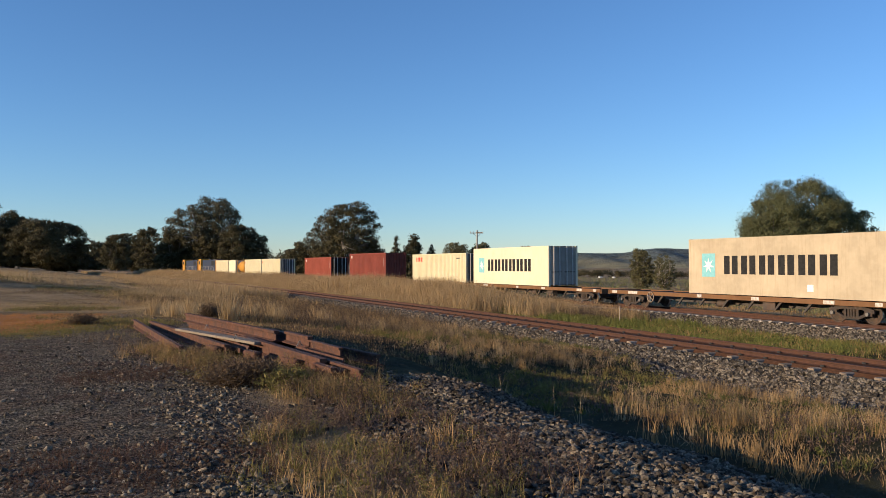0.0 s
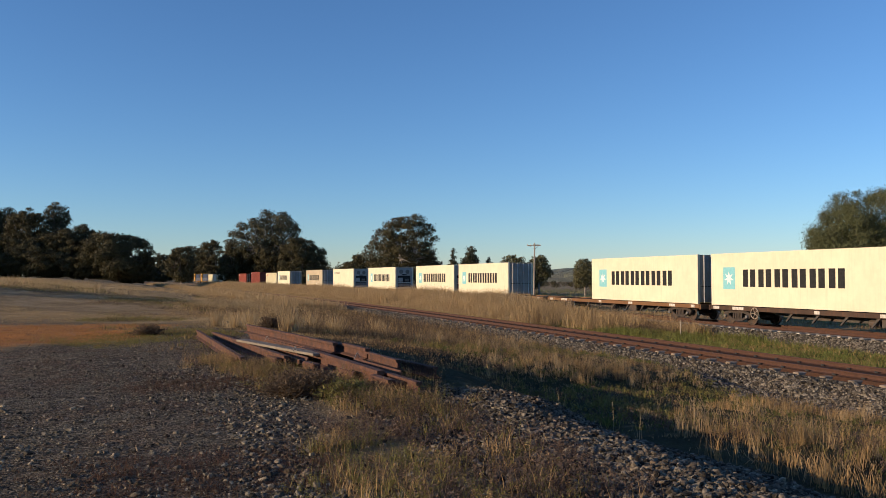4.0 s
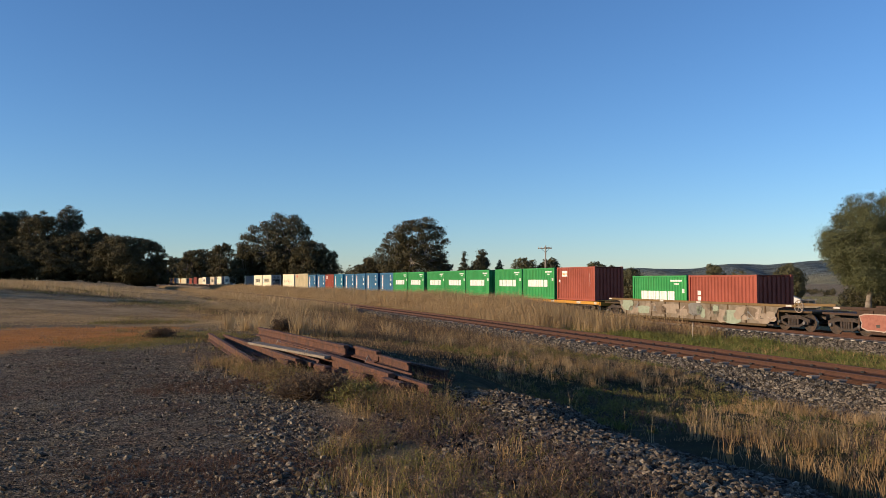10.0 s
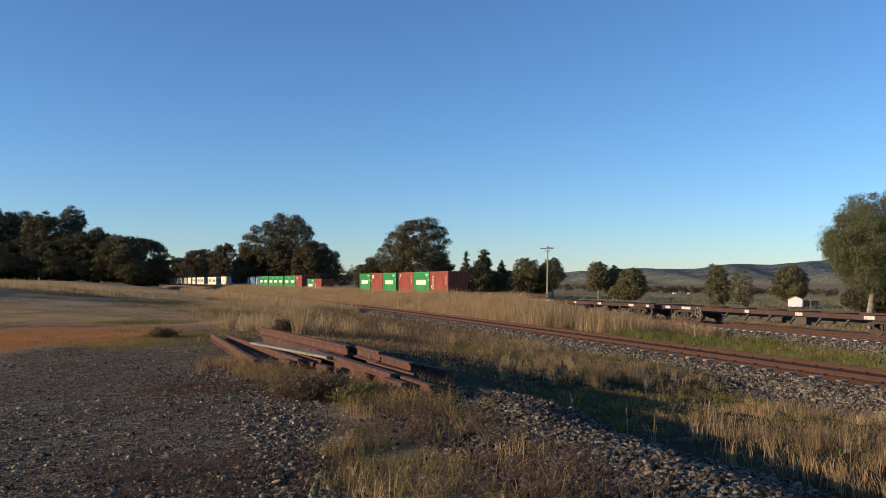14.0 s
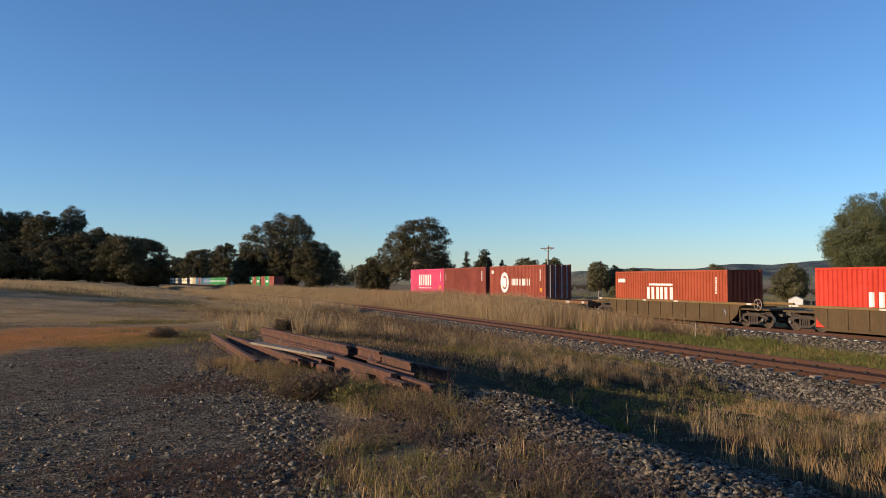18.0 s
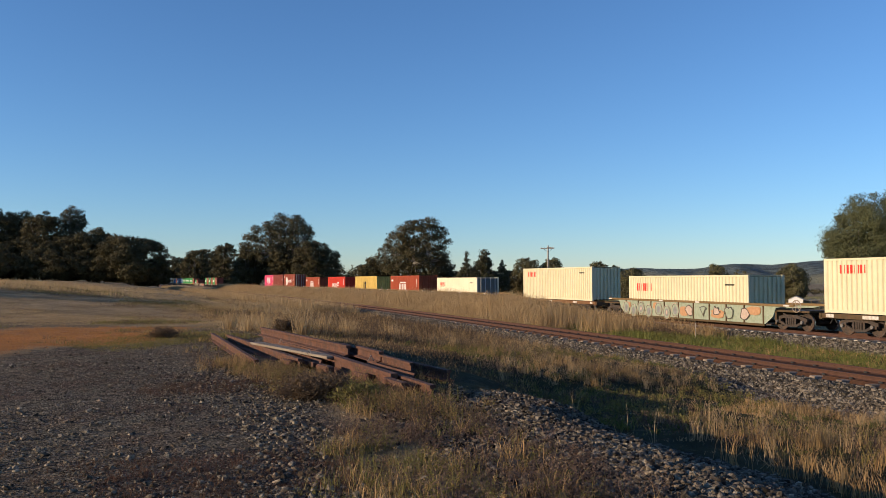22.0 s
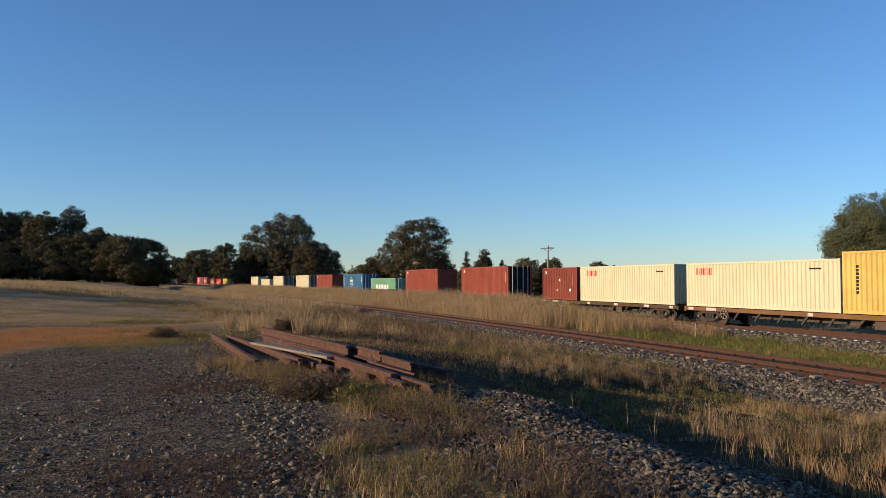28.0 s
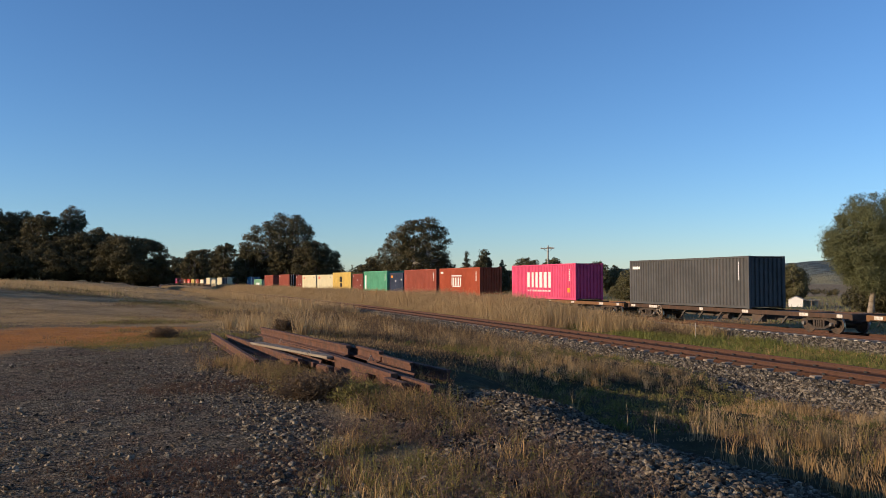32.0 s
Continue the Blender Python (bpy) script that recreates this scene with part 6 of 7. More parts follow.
def meadow():
    rng = np.random.default_rng(51)

    def strip(n, s0, s1, q0, q1, power=1.0):
        s = s0 + (s1 - s0) * rng.random(n) ** power
        q = rng.uniform(q0, q1, n)
        x, y, h = on_line(s, q)
        return x, y, s, q
    # tall straw between the tracks, beyond the green stretch
    x, y, s, q = strip(33000, 7, 230, -10.8, -2.5, 1.75)
    k = rng.random(len(x)) < step(14, 23, s + 4 * wave(x, y, .5) + 1.0 * (q + 6))
    grass("tall_dry_grass", "tall straw-coloured grass standing between the tracks", x[k], y[k], (rng.uniform(.95, 1.6, len(x)) * (.84 + .2 * wave(x, y, .35) + .1 * wave(x, y, 1.4, 3)))[k], 13, .26, .0115, STRAW, rng, .5, True)
    k = (rng.random(len(x)) < .05 + .2 * np.clip(wave(x, y, .5, 9), 0, 1)) & (s > 17 - q) & (s < 90)
    herbs("weeds", "tall dull brown weeds among the straw between the tracks", x[k], y[k], rng.uniform(.4, .95, int(k.sum())), 9, .3, BROWN_WEED, rng, 8, .035)
    # green verge
    x, y, s, q = strip(13000, -16, 40, -9.6, -2.9, 1.0)
    k = rng.random(len(x)) < np.clip(.75 + .5 * wave(x, y, .6, 3), .25, 1) * step(38, 22, s)
    grass("green_grass", "short green grass between the tracks", x[k], y[k], (rng.uniform(.10, .28, len(x)) * (1 + .5 * wave(x, y, 1.1, 5)))[k], 11, .15, .009, VERGE, rng, 1.1, True)
    x, y, s, q = strip(1500, -16, 34, -9.8, -2.9, 1.0)
    grass("tawny_grass", "thin tawny stalks in the green verge", x, y, rng.uniform(.12, .32, len(x)), 7, .12, .007, TAWNY, rng, .8)
    x, y, s, q = strip(2600, 3, 27, -7.5, -2.3, 1.0)
    k = rng.random(len(x)) < np.clip(.55 + .9 * wave(x, y, .7, 6), .1, 1) * step(2, 9, s + 1.5 * wave(x, y, .8))
    grass("green_grass", "lush green grass beside the far track", x[k], y[k], (rng.uniform(.22, .48, len(x)) * (1 + .3 * wave(x, y, 1.3, 2)))[k], 16, .16, .010, VERGE, rng, .9)
    x, y, s, q = strip(1500, 9, 34, -5.6, -2.2, 1.0)
    k = rng.random(len(x)) < np.clip(.6 + .8 * wave(x, y, .6, 15), .12, 1) * step(8, 14, s - .8 * (q + 4))
    herbs("weeds", "tall purple-brown weeds along the far track", x[k], y[k], rng.uniform(.4, .85, int(k.sum())), 10, .28, BROWN_WEED, rng, 9, .03)
    x, y, s, q = strip(700, 10, 26, -4.2, -2.3, 1.0)
    k = wave(x, y, .9, 4) > .15
    grass("tall_dry_grass", "tufts of straw beside the far track", x[k], y[k], rng.uniform(.5, .95, int(k.sum())), 18, .16, .009, STRAW, rng, .5)
    # between the bank and the near track: a patchwork of bunch grass, weeds and low green
    def ditch(n, power=1.15, near=1.6, early=0.0):
        x, y, s, q = strip(n, -30, 75, -26.4, -14.4, power)
        u = q - crest(y)
        edge = q + SPACING - shoulder(s) + .3 * wave(x, y, 1.5, 2)
        k = rng.random(n) < step(near - .9, near + .7, u + .25 * wave(x, y, 1.2, 6) + early * step(11.5, 8.5, y)) * step(.25, -.35, edge)
        return x[k], y[k], s[k]
    def shade_at(x, y):
        """Low, green bank foot behind the scrap heap; darker grass paints its shade."""
        return step(5.2, 3.6, beside(x, y)[1] - crest(y)) * step(10, 12, y) * step(21, 17, y)

    x, y, s = ditch(32000, 1.15, 2.2, .2)
    tone = wave(x, y, .9, 3) + .6 * wave(x, y, 2.3, 8) + rng.normal(0, .35, len(x)) + .3 * step(14, 9, y) - .35 * step(4, 16, s)
    shaded = shade_at(x, y) * (rng.random(len(x)) < .85)
    tone = tone * (1 - shaded) - .35 * shaded + .2 * shaded * rng.normal(size=len(x))
    hh = rng.uniform(.04, .13, len(x)) * (1 + .5 * wave(x, y, 1.6, 4))
    for a, b, m, what in ((-9, -.55, WEED, "brown"), (-.55, -.3, OLIVE, "olive"), (-.3, -.1, GREEN, "green"), (-.1, .35, TAWNY, "tawny"), (.35, 9, STRAW, "straw-coloured")):
        k = (tone > a) & (tone <= b)
        grass("short_grass", "short " + what + " grass in the shallow ditch", x[k], y[k], hh[k], 9, .12, .006, m, rng, 1.3, True)
    for n, m, field, lo, hi, blades, spread, width, lean, what in (
            (4600, TAWNY, (.75, 12), .16, .40, 34, .10, .0034, .75, "tawny bunch grass"), (2900, STRAW, (.8, 5), .22, .52, 34, .10, .003, .55, "pale straw bunch grass"),
            (1300, GREEN, (.9, 21), .10, .24, 30, .11, .0065, 1.1, "bright green tufts"), (1500, OLIVE, (.7, 33), .10, .28, 30, .12, .005, 1.0, "olive tufts")):
        x, y, s = ditch(n * 2, 1.1, 2.9, 1.5 if m in (TAWNY, STRAW) else .4)
        f = wave(x, y, *field) + .5 * wave(x, y, field[0] * 2.7, field[1] + 3)
        dry = m in (TAWNY, STRAW)
        k = rng.random(len(x)) < step(-.1 - .22 * dry * step(13, 10, y), .45, f) * (1 - .7 * step(2, 12, s) * (m is not OLIVE)) * (1 - .85 * shade_at(x, y) if dry else 1) * (1 - .5 * step(11.5, 9.5, y) if dry else .85 + .6 * step(12, 9, y))
        grass("grass_tufts", what + " in the shallow ditch", x[k], y[k], (rng.uniform(lo, hi, len(x)) * (.75 + .35 * f.clip(0, 1)) * (1 + .3 * step(14, 40, s) + .12 * dry * step(13, 10, y)))[k], blades, spread, width, m, rng, lean)
    for n, m, field, lo, hi, stems, what in ((3000, BROWN_WEED, (.65, 44), .16, .42, 12, "dry purple-brown weeds"), (2600, OLIVE, (.8, 27), .10, .28, 12, "leafy olive weeds"), (1300, GREEN, (.9, 18), .08, .2, 12, "leafy green weeds")):
        x, y, s = ditch(n * 2, 1.1, 2.4)
        f = wave(x, y, *field) + .5 * wave(x, y, field[0] * 2.5, field[1] + 1)
        k = rng.random(len(x)) < np.maximum(step(-.05, .4, f) * (.6 if m is BROWN_WEED else 1), step(2, 12, s) * (m is BROWN_WEED))
        herbs("weeds", what + " in the shallow ditch", x[k], y[k], rng.uniform(lo, hi, int(k.sum())), stems, .13, m, rng, 6, .016 if m is BROWN_WEED else .023)
    # bare stalks that stand in the bottom of the ditch
    x, y, s = ditch(560, 1.0, .9)
    grass("straw_stalks", "long bleached straw stalks leaning in the ditch", x, y, rng.uniform(.3, .6, len(x)), 4, .08, .0026, STRAW, rng, .7)
    # dry grass behind the scrap heap and over the plain to the woods
    n = 95000
    yy = 15 + 165 * rng.random(n) ** 1.9
    px = rng.uniform(-120, 950, n)
    xx = (px - 784) / FOCAL * yy
    s, q = beside(xx, yy)
    k = (q < -13.8) & (px < 620 + 330 * rng.random(n)) & (rng.random(n) < (1 - gravel_mask(xx, yy, s, q)) * np.clip(.62 + .8 * wave(xx, yy, .3, 2) + .5 * wave(xx, yy, 1.1, 5), .1, 1)) & (amber_at(xx, yy) > .7 + .6 * rng.random(n))
    xx, yy, q = xx[k], yy[k], q[k]
    hh = rng.uniform(.22, .5, len(xx)) * (1 + .9 * step(-30, -22, q) * step(18, 30, yy)) * (.3 + 1.05 * step(320, 440, 784 + FOCAL * xx / yy + 60 * wave(xx, yy, .3)) * step(24, 30, yy)) * (.3 + .7 * step(1.1, 2.0, amber_at(xx, yy)))
    k = 784 + FOCAL * xx / yy < 480 + 140 * rng.random(len(xx))
    tone = wave(xx, yy, .16, 4) + .5 * wave(xx, yy, .6, 7) + rng.normal(0, .3, len(xx))
    a, b = k & (tone > -.42), k & (tone <= -.42)
    grass("dry_grass", "straw-coloured grass over the plain", xx[a], yy[a], hh[a] * .62, 9, .3, .0095, STRAW, rng, .8, True)
    c = b & (tone < -.85)
    b = b & ~c
    grass("dry_grass", "dull brown grass over the plain", xx[c], yy[c], hh[c] * .6, 9, .26, .010, WEED, rng, .9, True)
    grass("dry_grass", "tawny brown grass over the plain", xx[b], yy[b], hh[b] * .6, 9, .26, .010, TAWNY, rng, .9, True)
    w = rng.random(len(xx)) < .3
    grass("dry_grass", "dull tawny grass behind the scrap rails", xx[~k & w], yy[~k & w], hh[~k & w] * .6, 8, .2, .009, TAWNY, rng, .8, True)
    grass("weeds", "dull brown weeds behind the scrap rails", xx[~k & ~w], yy[~k & ~w], hh[~k & ~w] * .6, 9, .2, .010, WEED, rng, .8, True)
    # patches of low weeds and green growth over the plain
    for m, seed, what in ((WEED, 3, "dull brown"), (OLIVE, 9, "olive")):
        n = 9000
        yy = 26 + 60 * rng.random(n) ** 1.4
        px = rng.uniform(-150, 420, n)
        xx = (px - 784) / FOCAL * yy
        k = (rng.random(n) < step(.25, .7, wave(xx, yy, .3, seed) + .6 * wave(xx, yy, .8, seed + 1) + .25 * step(45, 58, yy))) & (amber_at(xx, yy) > 1.2)
        grass("weeds", what + " weeds in patches over the plain", xx[k], yy[k], rng.uniform(.06, .22, int(k.sum())), 10, .3, .011, m, rng, .9, True)
    n = 7000
    yy = rng.uniform(66, 120, n)
    px = rng.uniform(-150, 400, n)
    xx = (px - 784) / FOCAL * yy
    k = rng.random(n) < np.clip(.3 + .8 * wave(xx, yy, .14, 6) + .4 * wave(xx, yy, .5, 2), .04, .8) * step(380, 120, px)
    grass("dry_grass", "long pale grass on the brow of the plain", xx[k], yy[k], rng.uniform(.25, .6, int(k.sum())), 8, .4, .022, STRAW, rng, .5, True)
    # tall grass along the far side of the plain
    x, y, s, q = strip(7000, 45, 300, -20, -14.7, 1.3)
    grass("tall_dry_grass", "tall straw-coloured grass along the unused track", x, y, rng.uniform(.7, 1.25, len(x)), 8, .3, .022, STRAW, rng, .4, True)
    # orange short grass
    a, r = rng.uniform(0, 2 * np.pi, 9000), np.sqrt(rng.random(9000)) * 1.25
    yy = 25 + 7.5 * r * np.sin(a)
    xx = -13 + 7.0 * r * np.cos(a)
    k = rng.random(len(xx)) < step(1.3, .6, amber_at(xx, yy))
    xx, yy = xx[k], yy[k]
    grass("short_grass", "short tawny-orange grass at the edge of the yard", xx, yy, rng.uniform(.03, .09, len(xx)), 9, .17, .010, AMBER_GRASS, rng, 1.2, True)
    a, r = rng.uniform(0, 2 * np.pi, 2600), np.sqrt(rng.random(2600))
    xx, yy = -7.9 + 2.5 * r * np.cos(a), 23.0 + 4.0 * r * np.sin(a)
    k = rng.random(len(xx)) < step(1, .5, r + .3 * wave(xx, yy, 1.2, 4))
    grass("short_grass", "short mossy green growth at the edge of the yard", xx[k], yy[k], rng.uniform(.03, .10, int(k.sum())), 10, .16, .008, OLIVE, rng, 1.2, True)
    # sparse growth where the gravel runs out
    n = 2600
    yy, xx = rng.uniform(13, 31, n), rng.uniform(-11.5, -2.5, n)
    k = rng.random(n) < step(14, 27, yy + .8 * (xx + 6) + 3 * wave(xx, yy, .8, 6)) * np.clip(.35 + .6 * wave(xx, yy, 1.3, 2), .05, 1)
    xx, yy = xx[k], yy[k]
    for a, b, m, what in ((0, .4, WEED, "brown"), (.4, .7, TAWNY, "tawny"), (.7, 1, OLIVE, "olive")):
        u = rng.random(len(xx))
        k = (u > a) & (u <= b)
        grass("yard_weeds", "short " + what + " growth at the edge of the gravel", xx[k], yy[k], rng.uniform(.05, .2, k.sum()), 16, .2, .008, m, rng, 1.0, True)
    # growth round the foot of the scrap heap
    n = 620
    u = rng.random(n)
    xx, yy = -4.3 + 4.3 * u + rng.normal(0, .3, n) - .12, 16.6 - 6.4 * u + rng.normal(0, .3, n) - .3
    k = rng.random(n) < np.clip(.55 + .7 * wave(xx, yy, 1.5, 2), .1, 1)
    xx, yy, u = xx[k], yy[k], rng.random(int(k.sum()))
    for a, b, m, lo, hi, what in ((0, .38, OLIVE, .08, .26, "olive"), (.38, .62, TAWNY, .1, .28, "straw-coloured"), (.62, 1, BROWN_WEED, .1, .3, "brown")):
        k = (u > a) & (u <= b)
        herbs("yard_weeds", "bushy " + what + " weeds round the scrap rails", xx[k], yy[k], rng.uniform(lo, hi, int(k.sum())), 12, .15, m, rng, 7, .012)
    k = rng.random(len(xx)) < .5
    grass("yard_weeds", "thin tawny grass round the scrap rails", xx[k], yy[k] + .1, rng.uniform(.1, .3, int(k.sum())), 22, .14, .003, TAWNY, rng, .7)
    # the reddish mat on the gravel
    n = 5000
    yy, xx = rng.uniform(5.2, 13.5, n), rng.uniform(-5.5, .2, n)
    mat_at = np.minimum(np.hypot((xx + 1.75) / 1.5, (yy - 6.8) / 1.0), np.hypot((xx + 3.4) / 1.25, (yy - 12.6) / .9)) + .35 * wave(xx, yy, 2.2, 3)
    k = rng.random(n) < step(1.1, .6, mat_at)
    grass("yard_weeds", "low reddish-brown weeds matted on the gravel", xx[k], yy[k], rng.uniform(.03, .08, k.sum()), 18, .1, .006, RED_WEED, rng, 1.6, True)
    # the fields beyond the far track
    n = 9000
    yy = 45 + 330 * rng.random(n) ** 1.8
    xx = (rng.uniform(860, 1640, n) - 784) / FOCAL * yy
    s, q = beside(xx, yy)
    k = (q > 11) & (rng.random(n) < np.clip(.6 + .5 * wave(xx, yy, .08, 2), .2, 1))
    xx, yy, q = xx[k], yy[k], q[k]
    grass("field_grass", "pale green and straw pasture beyond the line", xx, yy, rng.uniform(.25, .5, len(xx)) * (1 + yy / 260), 6, .5, .035, PASTURE, rng, .6, True)
    x, y, s, q = strip(5000, -14, 70, 2.6, 12, 1.2)
    k = rng.random(len(x)) < np.clip(.5 + .8 * wave(x, y, .5, 6), .1, 1)
    grass("dry_grass", "dry tawny grass along the far side of the line", x[k], y[k], rng.uniform(.12, .4, int(k.sum())), 10, .25, .010, TAWNY, rng, .8, True)
    # the weedy strip in the yard
    n = 1150
    yy, xx = rng.uniform(4, 15, n), rng.uniform(-4, 3, n)
    s, q = beside(xx, yy)
    k = (rng.random(n) < tuft_zone(xx, yy) * np.clip(.75 + .9 * wave(xx, yy, 1.9, 6), .1, 1)) & (q - crest(yy) < -.2)
    xx, yy = xx[k], yy[k]
    g = rng.random(len(xx)) < .3
    h = ~g & (rng.random(len(xx)) < .5)
    grass("yard_weeds", "thin olive grass growing through the gravel", xx[h], yy[h], rng.uniform(.10, .34, h.sum()), 26, .12, .0026, OLIVE, rng, .7)
    h = ~g & ~h
    grass("yard_weeds", "straw-coloured grass growing through the gravel", xx[h], yy[h], rng.uniform(.10, .36, h.sum()), 24, .12, .0028, TAWNY, rng, .8)
    grass("yard_weeds", "low green weeds growing through the gravel", xx[g], yy[g], rng.uniform(.06, .2, g.sum()), 18, .08, .005, OLIVE, rng, .9)
    n = 520
    y2, x2 = rng.uniform(5.5, 13, n), rng.uniform(-1.2, 2.0, n)
    s2, q2 = beside(x2, y2)
    k = (q2 - crest(y2) < -.9) & (q2 - crest(y2) > -3.0) & (rng.random(n) < np.clip(.5 + .7 * wave(x2, y2, 1.4, 3), .05, 1))
    herbs("yard_weeds", "dark brown weeds among the loose stones", x2[k], y2[k], rng.uniform(.12, .32, int(k.sum())), 12, .14, BROWN_WEED, rng)
    for m, share, lo, hi, what in ((OLIVE, .5, .10, .28, "olive"), (BROWN_WEED, .3, .12, .32, "brown"), (TAWNY, .22, .14, .34, "straw-coloured")):
        k = rng.random(len(xx)) < share
        herbs("yard_weeds", "bushy " + what + " weeds growing through the gravel", xx[k] + rng.normal(0, .15, k.sum()), yy[k] + rng.normal(0, .15, k.sum()), rng.uniform(lo, hi, k.sum()), 14, .12, m, rng, 9, .009)
    n = 5200
    yy, xx = rng.uniform(4, 15, n), rng.uniform(-7, 1, n)
    w = (rng.random(n) < np.clip(wave(xx, yy, .8, 2) - .1, 0, .25)) | (np.hypot((xx + 1.9) / 1.5, (yy - 6.9) / 1.0) + .3 * wave(xx, yy, 1.9, 3) < 1) | (np.hypot((xx + 3.4) / 1.2, (yy - 12.6) / 1.0) + .3 * wave(xx, yy, 1.9, 3) < .9)
    xx, yy, n = xx[w], yy[w], int(w.sum())
    s, q = beside(xx, yy)
    k = q - crest(yy) < -.6
    grass("yard_weeds", "dry reddish weeds lying on the gravel", xx[k], yy[k], rng.uniform(.02, .06, k.sum()), 14, .12, .0035, RED_WEED, rng, 2.0)


PASTURE = leafy("pasture", (0.13, 0.14, 0.055), (0.26, 0.24, 0.11), (0.20, 0.18, 0.09), .8)
AMBER_GRASS = leafy("orange_grass", (0.40, 0.165, 0.05), (0.58, 0.28, 0.095), (0.34, 0.18, 0.062), .85)
RED_WEED = leafy("reddish_weed", (0.105, 0.056, 0.038), (0.175, 0.098, 0.065), (0.095, 0.062, 0.038), .85)
meadow()


def shrub(name, label, x, y, height, width, n, material, seed, twig=WEED):
    """A low bush of many thin twigs with small leaves."""
    rng = np.random.default_rng(seed)
    z = float(ground_z(np.array([x]), np.array([y]))[0])
    t = tagged(holder(name, Matrix.Translation((x, y, z))), label, "bush")
    a, e = rng.uniform(0, 2 * np.pi, n), rng.uniform(.15, 1.35, n)
    L = rng.uniform(.6, 1.0, n)
    tip = np.stack([np.cos(a) * np.cos(e) * width / 2 * L, np.sin(a) * np.cos(e) * width / 2 * L, np.sin(e) * height * L], -1)
    w = rng.normal(size=(n, 3)) * .004
    root = tip * .04
    V = np.stack([root - w, root + w, tip + w * .5, tip - w * .5], 1).reshape(-1, 3)
    part("twig_mass", mesh_np("twig_mass", V, np.arange(4 * n).reshape(-1, 4), twig), None, t)
    m = n * 7
    base = np.repeat(tip, 7, 0) * rng.uniform(.35, 1.03, m)[:, None] + rng.normal(size=(m, 3)) * .03
    base[:, 2] = np.maximum(base[:, 2], .01)
    a1, b1 = rng.normal(size=(m, 3)) * .016, rng.normal(size=(m, 3)) * .008
    V = np.stack([base - a1, base + b1, base + a1, base - b1], 1).reshape(-1, 3)
    part("foliage", mesh_np("foliage", V, np.arange(4 * m).reshape(-1, 4), material), None, t)


shrub("bush", "low dark brown bush at the edge of the yard", -8.0, 23.4, .33, 1.15, 380, WEED, 61)


def straw_clump(x, y, height, seed):
    """One tall bunch of bleached straw."""
    rng = np.random.default_rng(seed)
    n = 130
    z = float(ground_z(np.array([x]), np.array([y]))[0])
    t = tagged(holder("straw_bunch", Matrix.Translation((x, y, z - .02))), "tall bunch of bleached straw behind the scrap rails", "grass")
    a, r = rng.uniform(0, 2 * np.pi, n), np.abs(rng.normal(0, .1, n))
    h = height * rng.uniform(.5, 1.1, n)
    lean = rng.uniform(.05, .45, n) * h
    root = np.stack([r * np.cos(a), r * np.sin(a), np.zeros(n)], -1)
    tip = root + np.stack([lean * np.cos(a), lean * np.sin(a), h], -1)
    f = rng.uniform(0, np.pi, n)
    w = np.stack([np.cos(f), np.sin(f), np.zeros(n)], -1) * .007
    part("straw_tuft", mesh_np("straw_tuft", np.stack([root - w, root + w, tip + w * .3, tip - w * .3], 1).reshape(-1, 3), np.arange(4 * n).reshape(-1, 4), STRAW), None, t)


for k, (px, y, h) in enumerate(((533, 25.5, .85), (541, 25.8, .7), (408, 28.5, .7), (440, 27.5, .6), (615, 27.0, .75), (622, 27.4, .65), (690, 30.0, .7), (700, 29.5, .6), (470, 30, .7), (575, 31, .75))):
    straw_clump(at_bearing(px, y), y, h, 70 + k)
shrub("bush", "low dark brown bush behind the scrap rails", at_bearing(503, 26.5), 26.5, .55, 1.1, 380, WEED, 65)
shrub("bush", "low dark brown bush behind the scrap rails", at_bearing(520, 27.5), 27.5, .5, 1.0, 380, WEED, 66)
shrub("bush", "brown twiggy weed bush in front of the scrap rails", -1.75, 11.5, .36, 1.5, 760, WEED, 62)
shrub("bush", "low olive-brown bush beside the scrap rails", -1.15, 11.1, .27, 1.0, 420, OLIVE, 67)



def marker_post(s, q, height):
    x, y, h = on_line(np.array([s]), q)
    z = float(ground_z(x, y)[0])
    t = tagged(holder("marker_post", Matrix.Translation((float(x[0]), float(y[0]), z))), "slender weathered white marker post in the green verge", "post")
    part("post", tubes(((0, 0, -.15), (.03, 0, height), .028, .024), n=8), POLE, t)
    part("cap", tubes(((.03, 0, height), (.032, 0, height + .04), .03, .022), n=8), STEEL, t)


marker_post(9.0, -5.1, .95)


# ------------------------------------------------------------------ the heap of scrap rails
def scrap_rail(a, b, z0, z1, tilt=0.0, scale=1.0, words="rusty length of old rail lying in a heap"):
    (ax, ay), (bx, by) = a, b
    L = math.hypot(bx - ax, by - ay)
    bm = bmesh.new()
    prism(bm, [(x * scale, (z + .158) * scale) for x, z in RAIL_OUT], 0, L)
    bmesh.ops.recalc_face_normals(bm, faces=bm.faces)
    ob = part("scrap_rail", bm, OLD_RUST)
    ob.matrix_world = Matrix.Translation((ax, ay, z0)) @ pose(0, 0, 0, math.degrees(math.atan2(z1 - z0, L)), 0, math.degrees(math.atan2(by - ay, bx - ax)) - 90) @ pose(0, 0, 0, 0, tilt, 0)
    tagged(ob, words, "rail", "scrap rails")


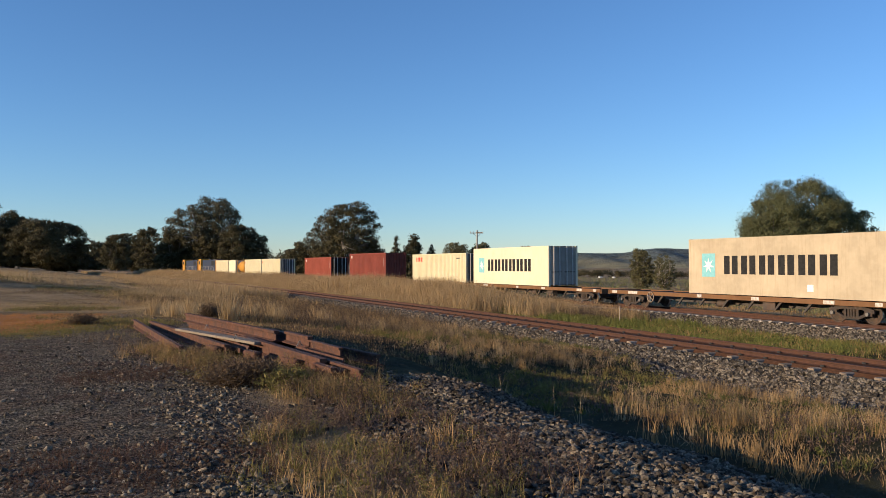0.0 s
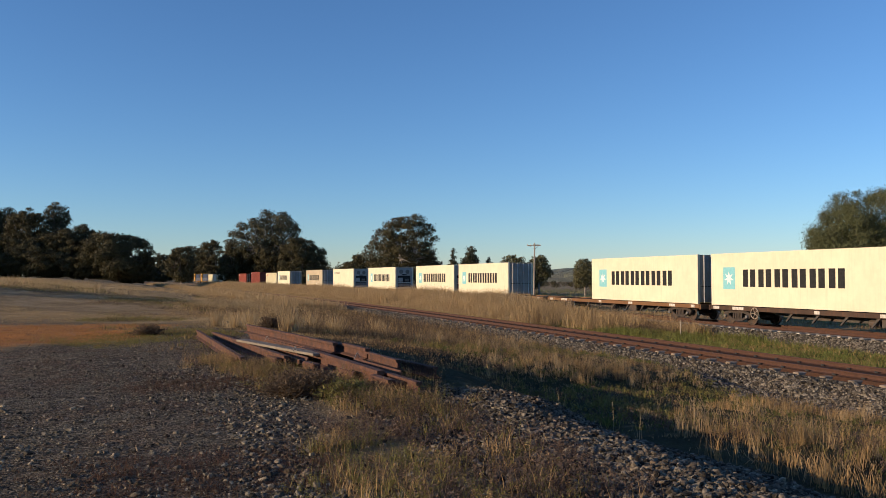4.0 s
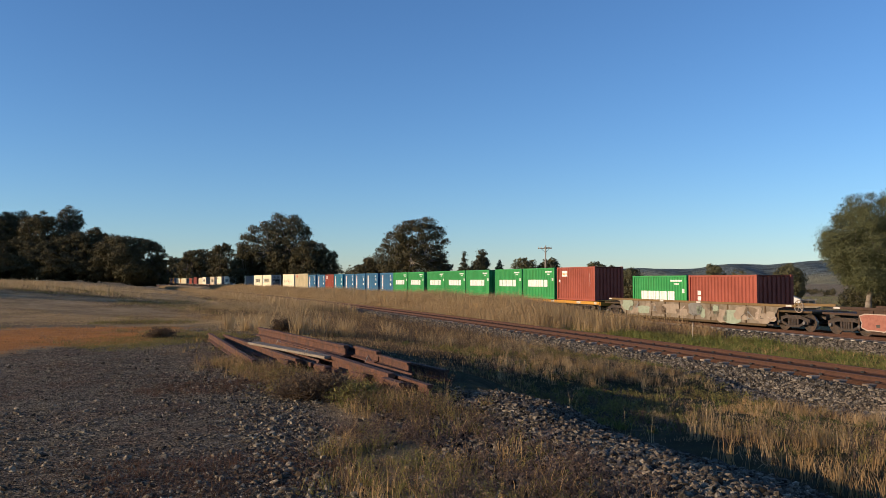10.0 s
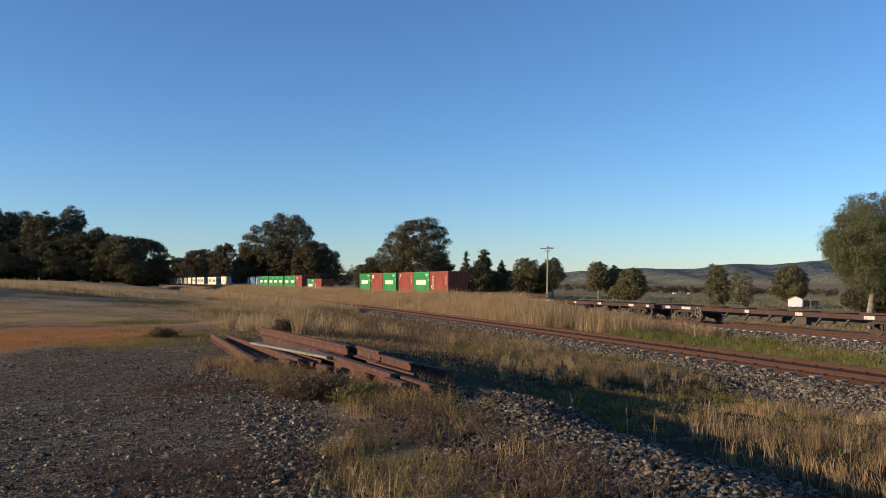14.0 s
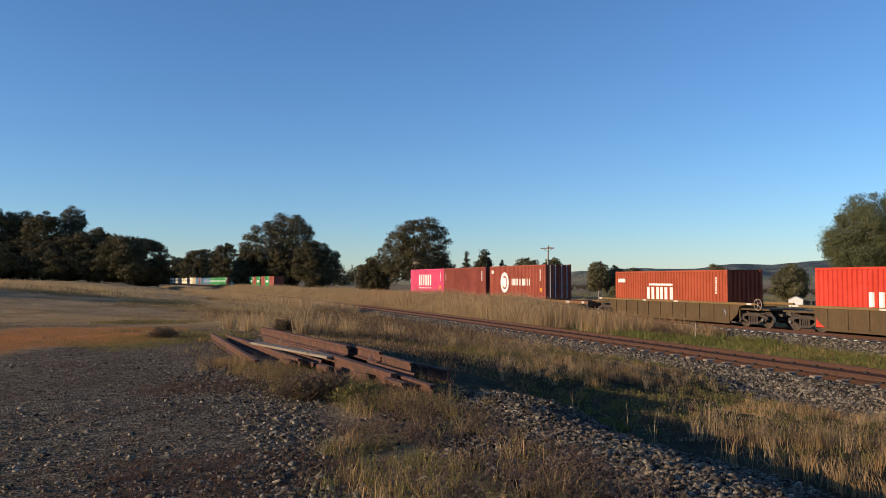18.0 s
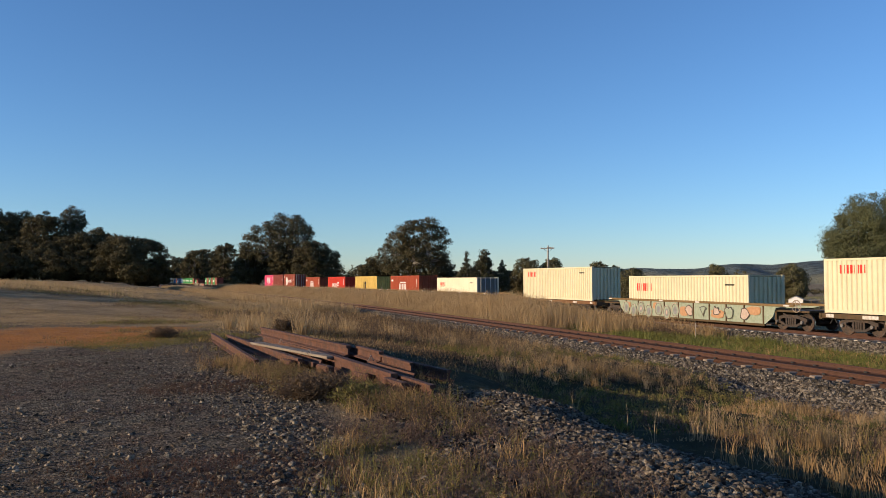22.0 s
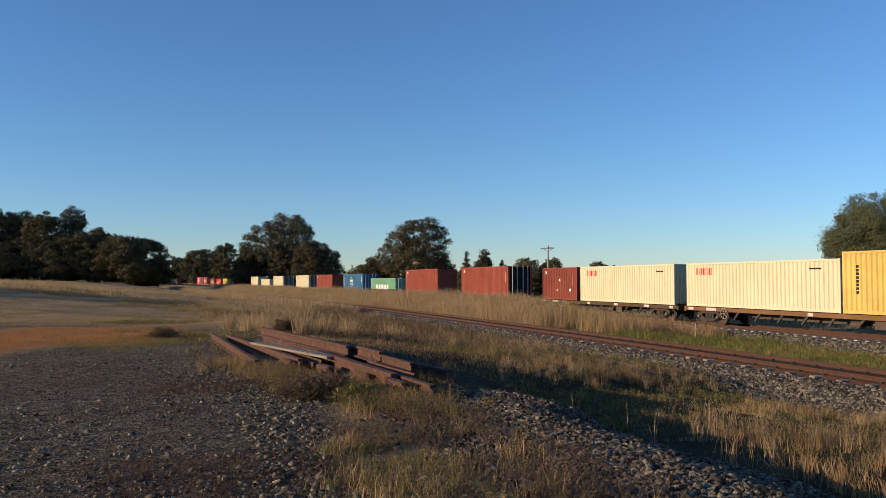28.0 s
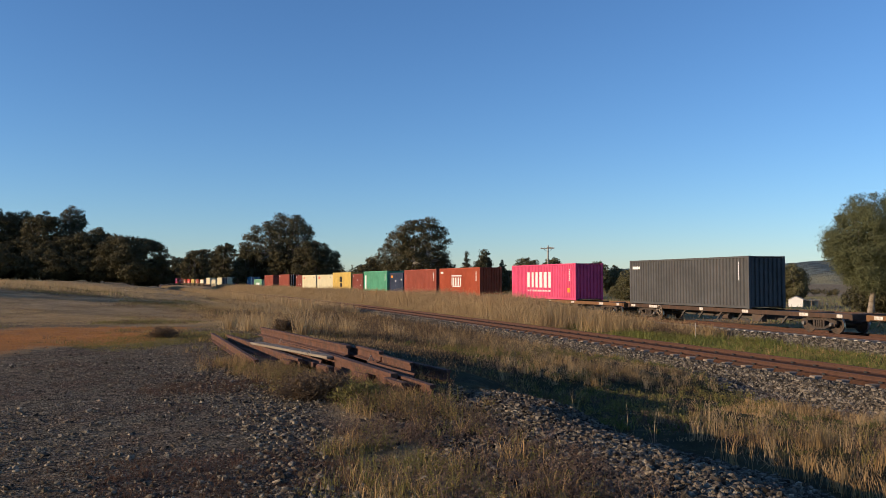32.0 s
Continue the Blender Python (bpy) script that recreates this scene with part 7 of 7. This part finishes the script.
def scrap_heap():
    G = .93
    scrap_rail((-6.4, 22.6), (-3.4, 14.9), G, G, 0, 1.15)
    scrap_rail((-5.66, 21.5), (-2.6, 14.9), G, G, 0, 1.3)
    scrap_rail((-5.5, 21.6), (-2.2, 14.9), G + .08, G + .1, 90, 1.1)
    scrap_rail((-4.6, 21.0), (-1.6, 14.7), G, G, 0, 1.2)
    scrap_rail((-4.75, 21.4), (-1.78, 15.4), G + .19, G + .19, 0, 1.35)
    scrap_rail((-1.62, 15.5), (-1.08, 14.3), G + .19, G + .18, 0, 1.3, "short rusty offcut of rail on the heap")
    scrap_rail((-3.3, 17.4), (-2.5, 15.7), G, G, 0, 1.2, "short rusty offcut of rail on the ground")
    scrap_rail((-2.5, 16.2), (-.72, 12.1), G, G, 0, 1.6)
    scrap_rail((-2.2, 15.9), (-.14, 11.1), G + .03, G + .02, 0, 1.2)
    scrap_rail((-.82, 12.05), (-.52, 11.4), G, G, 4, 1.3, "short rusty offcut of rail on the ground")
    scrap_rail((-2.05, 16.6), (-.5, 13.0), G + .2, G + .16, 0, 1.0)
    scrap_rail((-1.3, 14.2), (-.42, 12.4), G + .16, G + .14, 90, 1.1)
    scrap_rail((-1.9, 16.4), (-.5, 13.2), G, G, 0, 1.15)
    scrap_rail((-2.2, 17.9), (.1, 13.2), G, G, 0, 1.15)
    ob = part("timber_plank", boxes((-.13, .13, 0, 3.85, 0, .05), bevel=.008), TIMBER)
    ob.matrix_world = pose(-4.15, 18.1, G + .22, -.3, 0, math.degrees(math.atan2(-3.2, 2.15)) - 90)
    tagged(ob, "weathered grey timber plank lying on rusty rails", "plank")
    for i, (x, y, r) in enumerate(((-.5, 11.75, 33), (-2.05, 14.2, 28), (-2.9, 15.2, 30), (-1.3, 13.0, 30))):
        ob = part("fishplate", bevelled(boxes((-.07, .07, -.28, .28, 0, .17)), .02), OLD_RUST)
        ob.matrix_world = pose(x, y, G - .01, 0, 8 * (i - 1), r)
        tagged(ob, "rusty iron joint block lying by the rails", "iron block")
    for i, (x, y, z, r) in enumerate(((-1.25, 13.6, .3, 20), (-2.55, 15.3, .27, -30), (-3.6, 17.9, .27, 10))):
        bm = tubes(((0, 0, 0), (.05, 0, .10), .007, .007), ((.05, 0, .10), (.1, 0, .01), .007, .007), n=6)
        ob = part("rail_spike", bm, BEARING)
        ob.matrix_world = pose(x, y, G + z - .02, 0, 0, r)
        tagged(ob, "bent pale iron spike stuck on a rail", "spike")


scrap_heap()


motions()
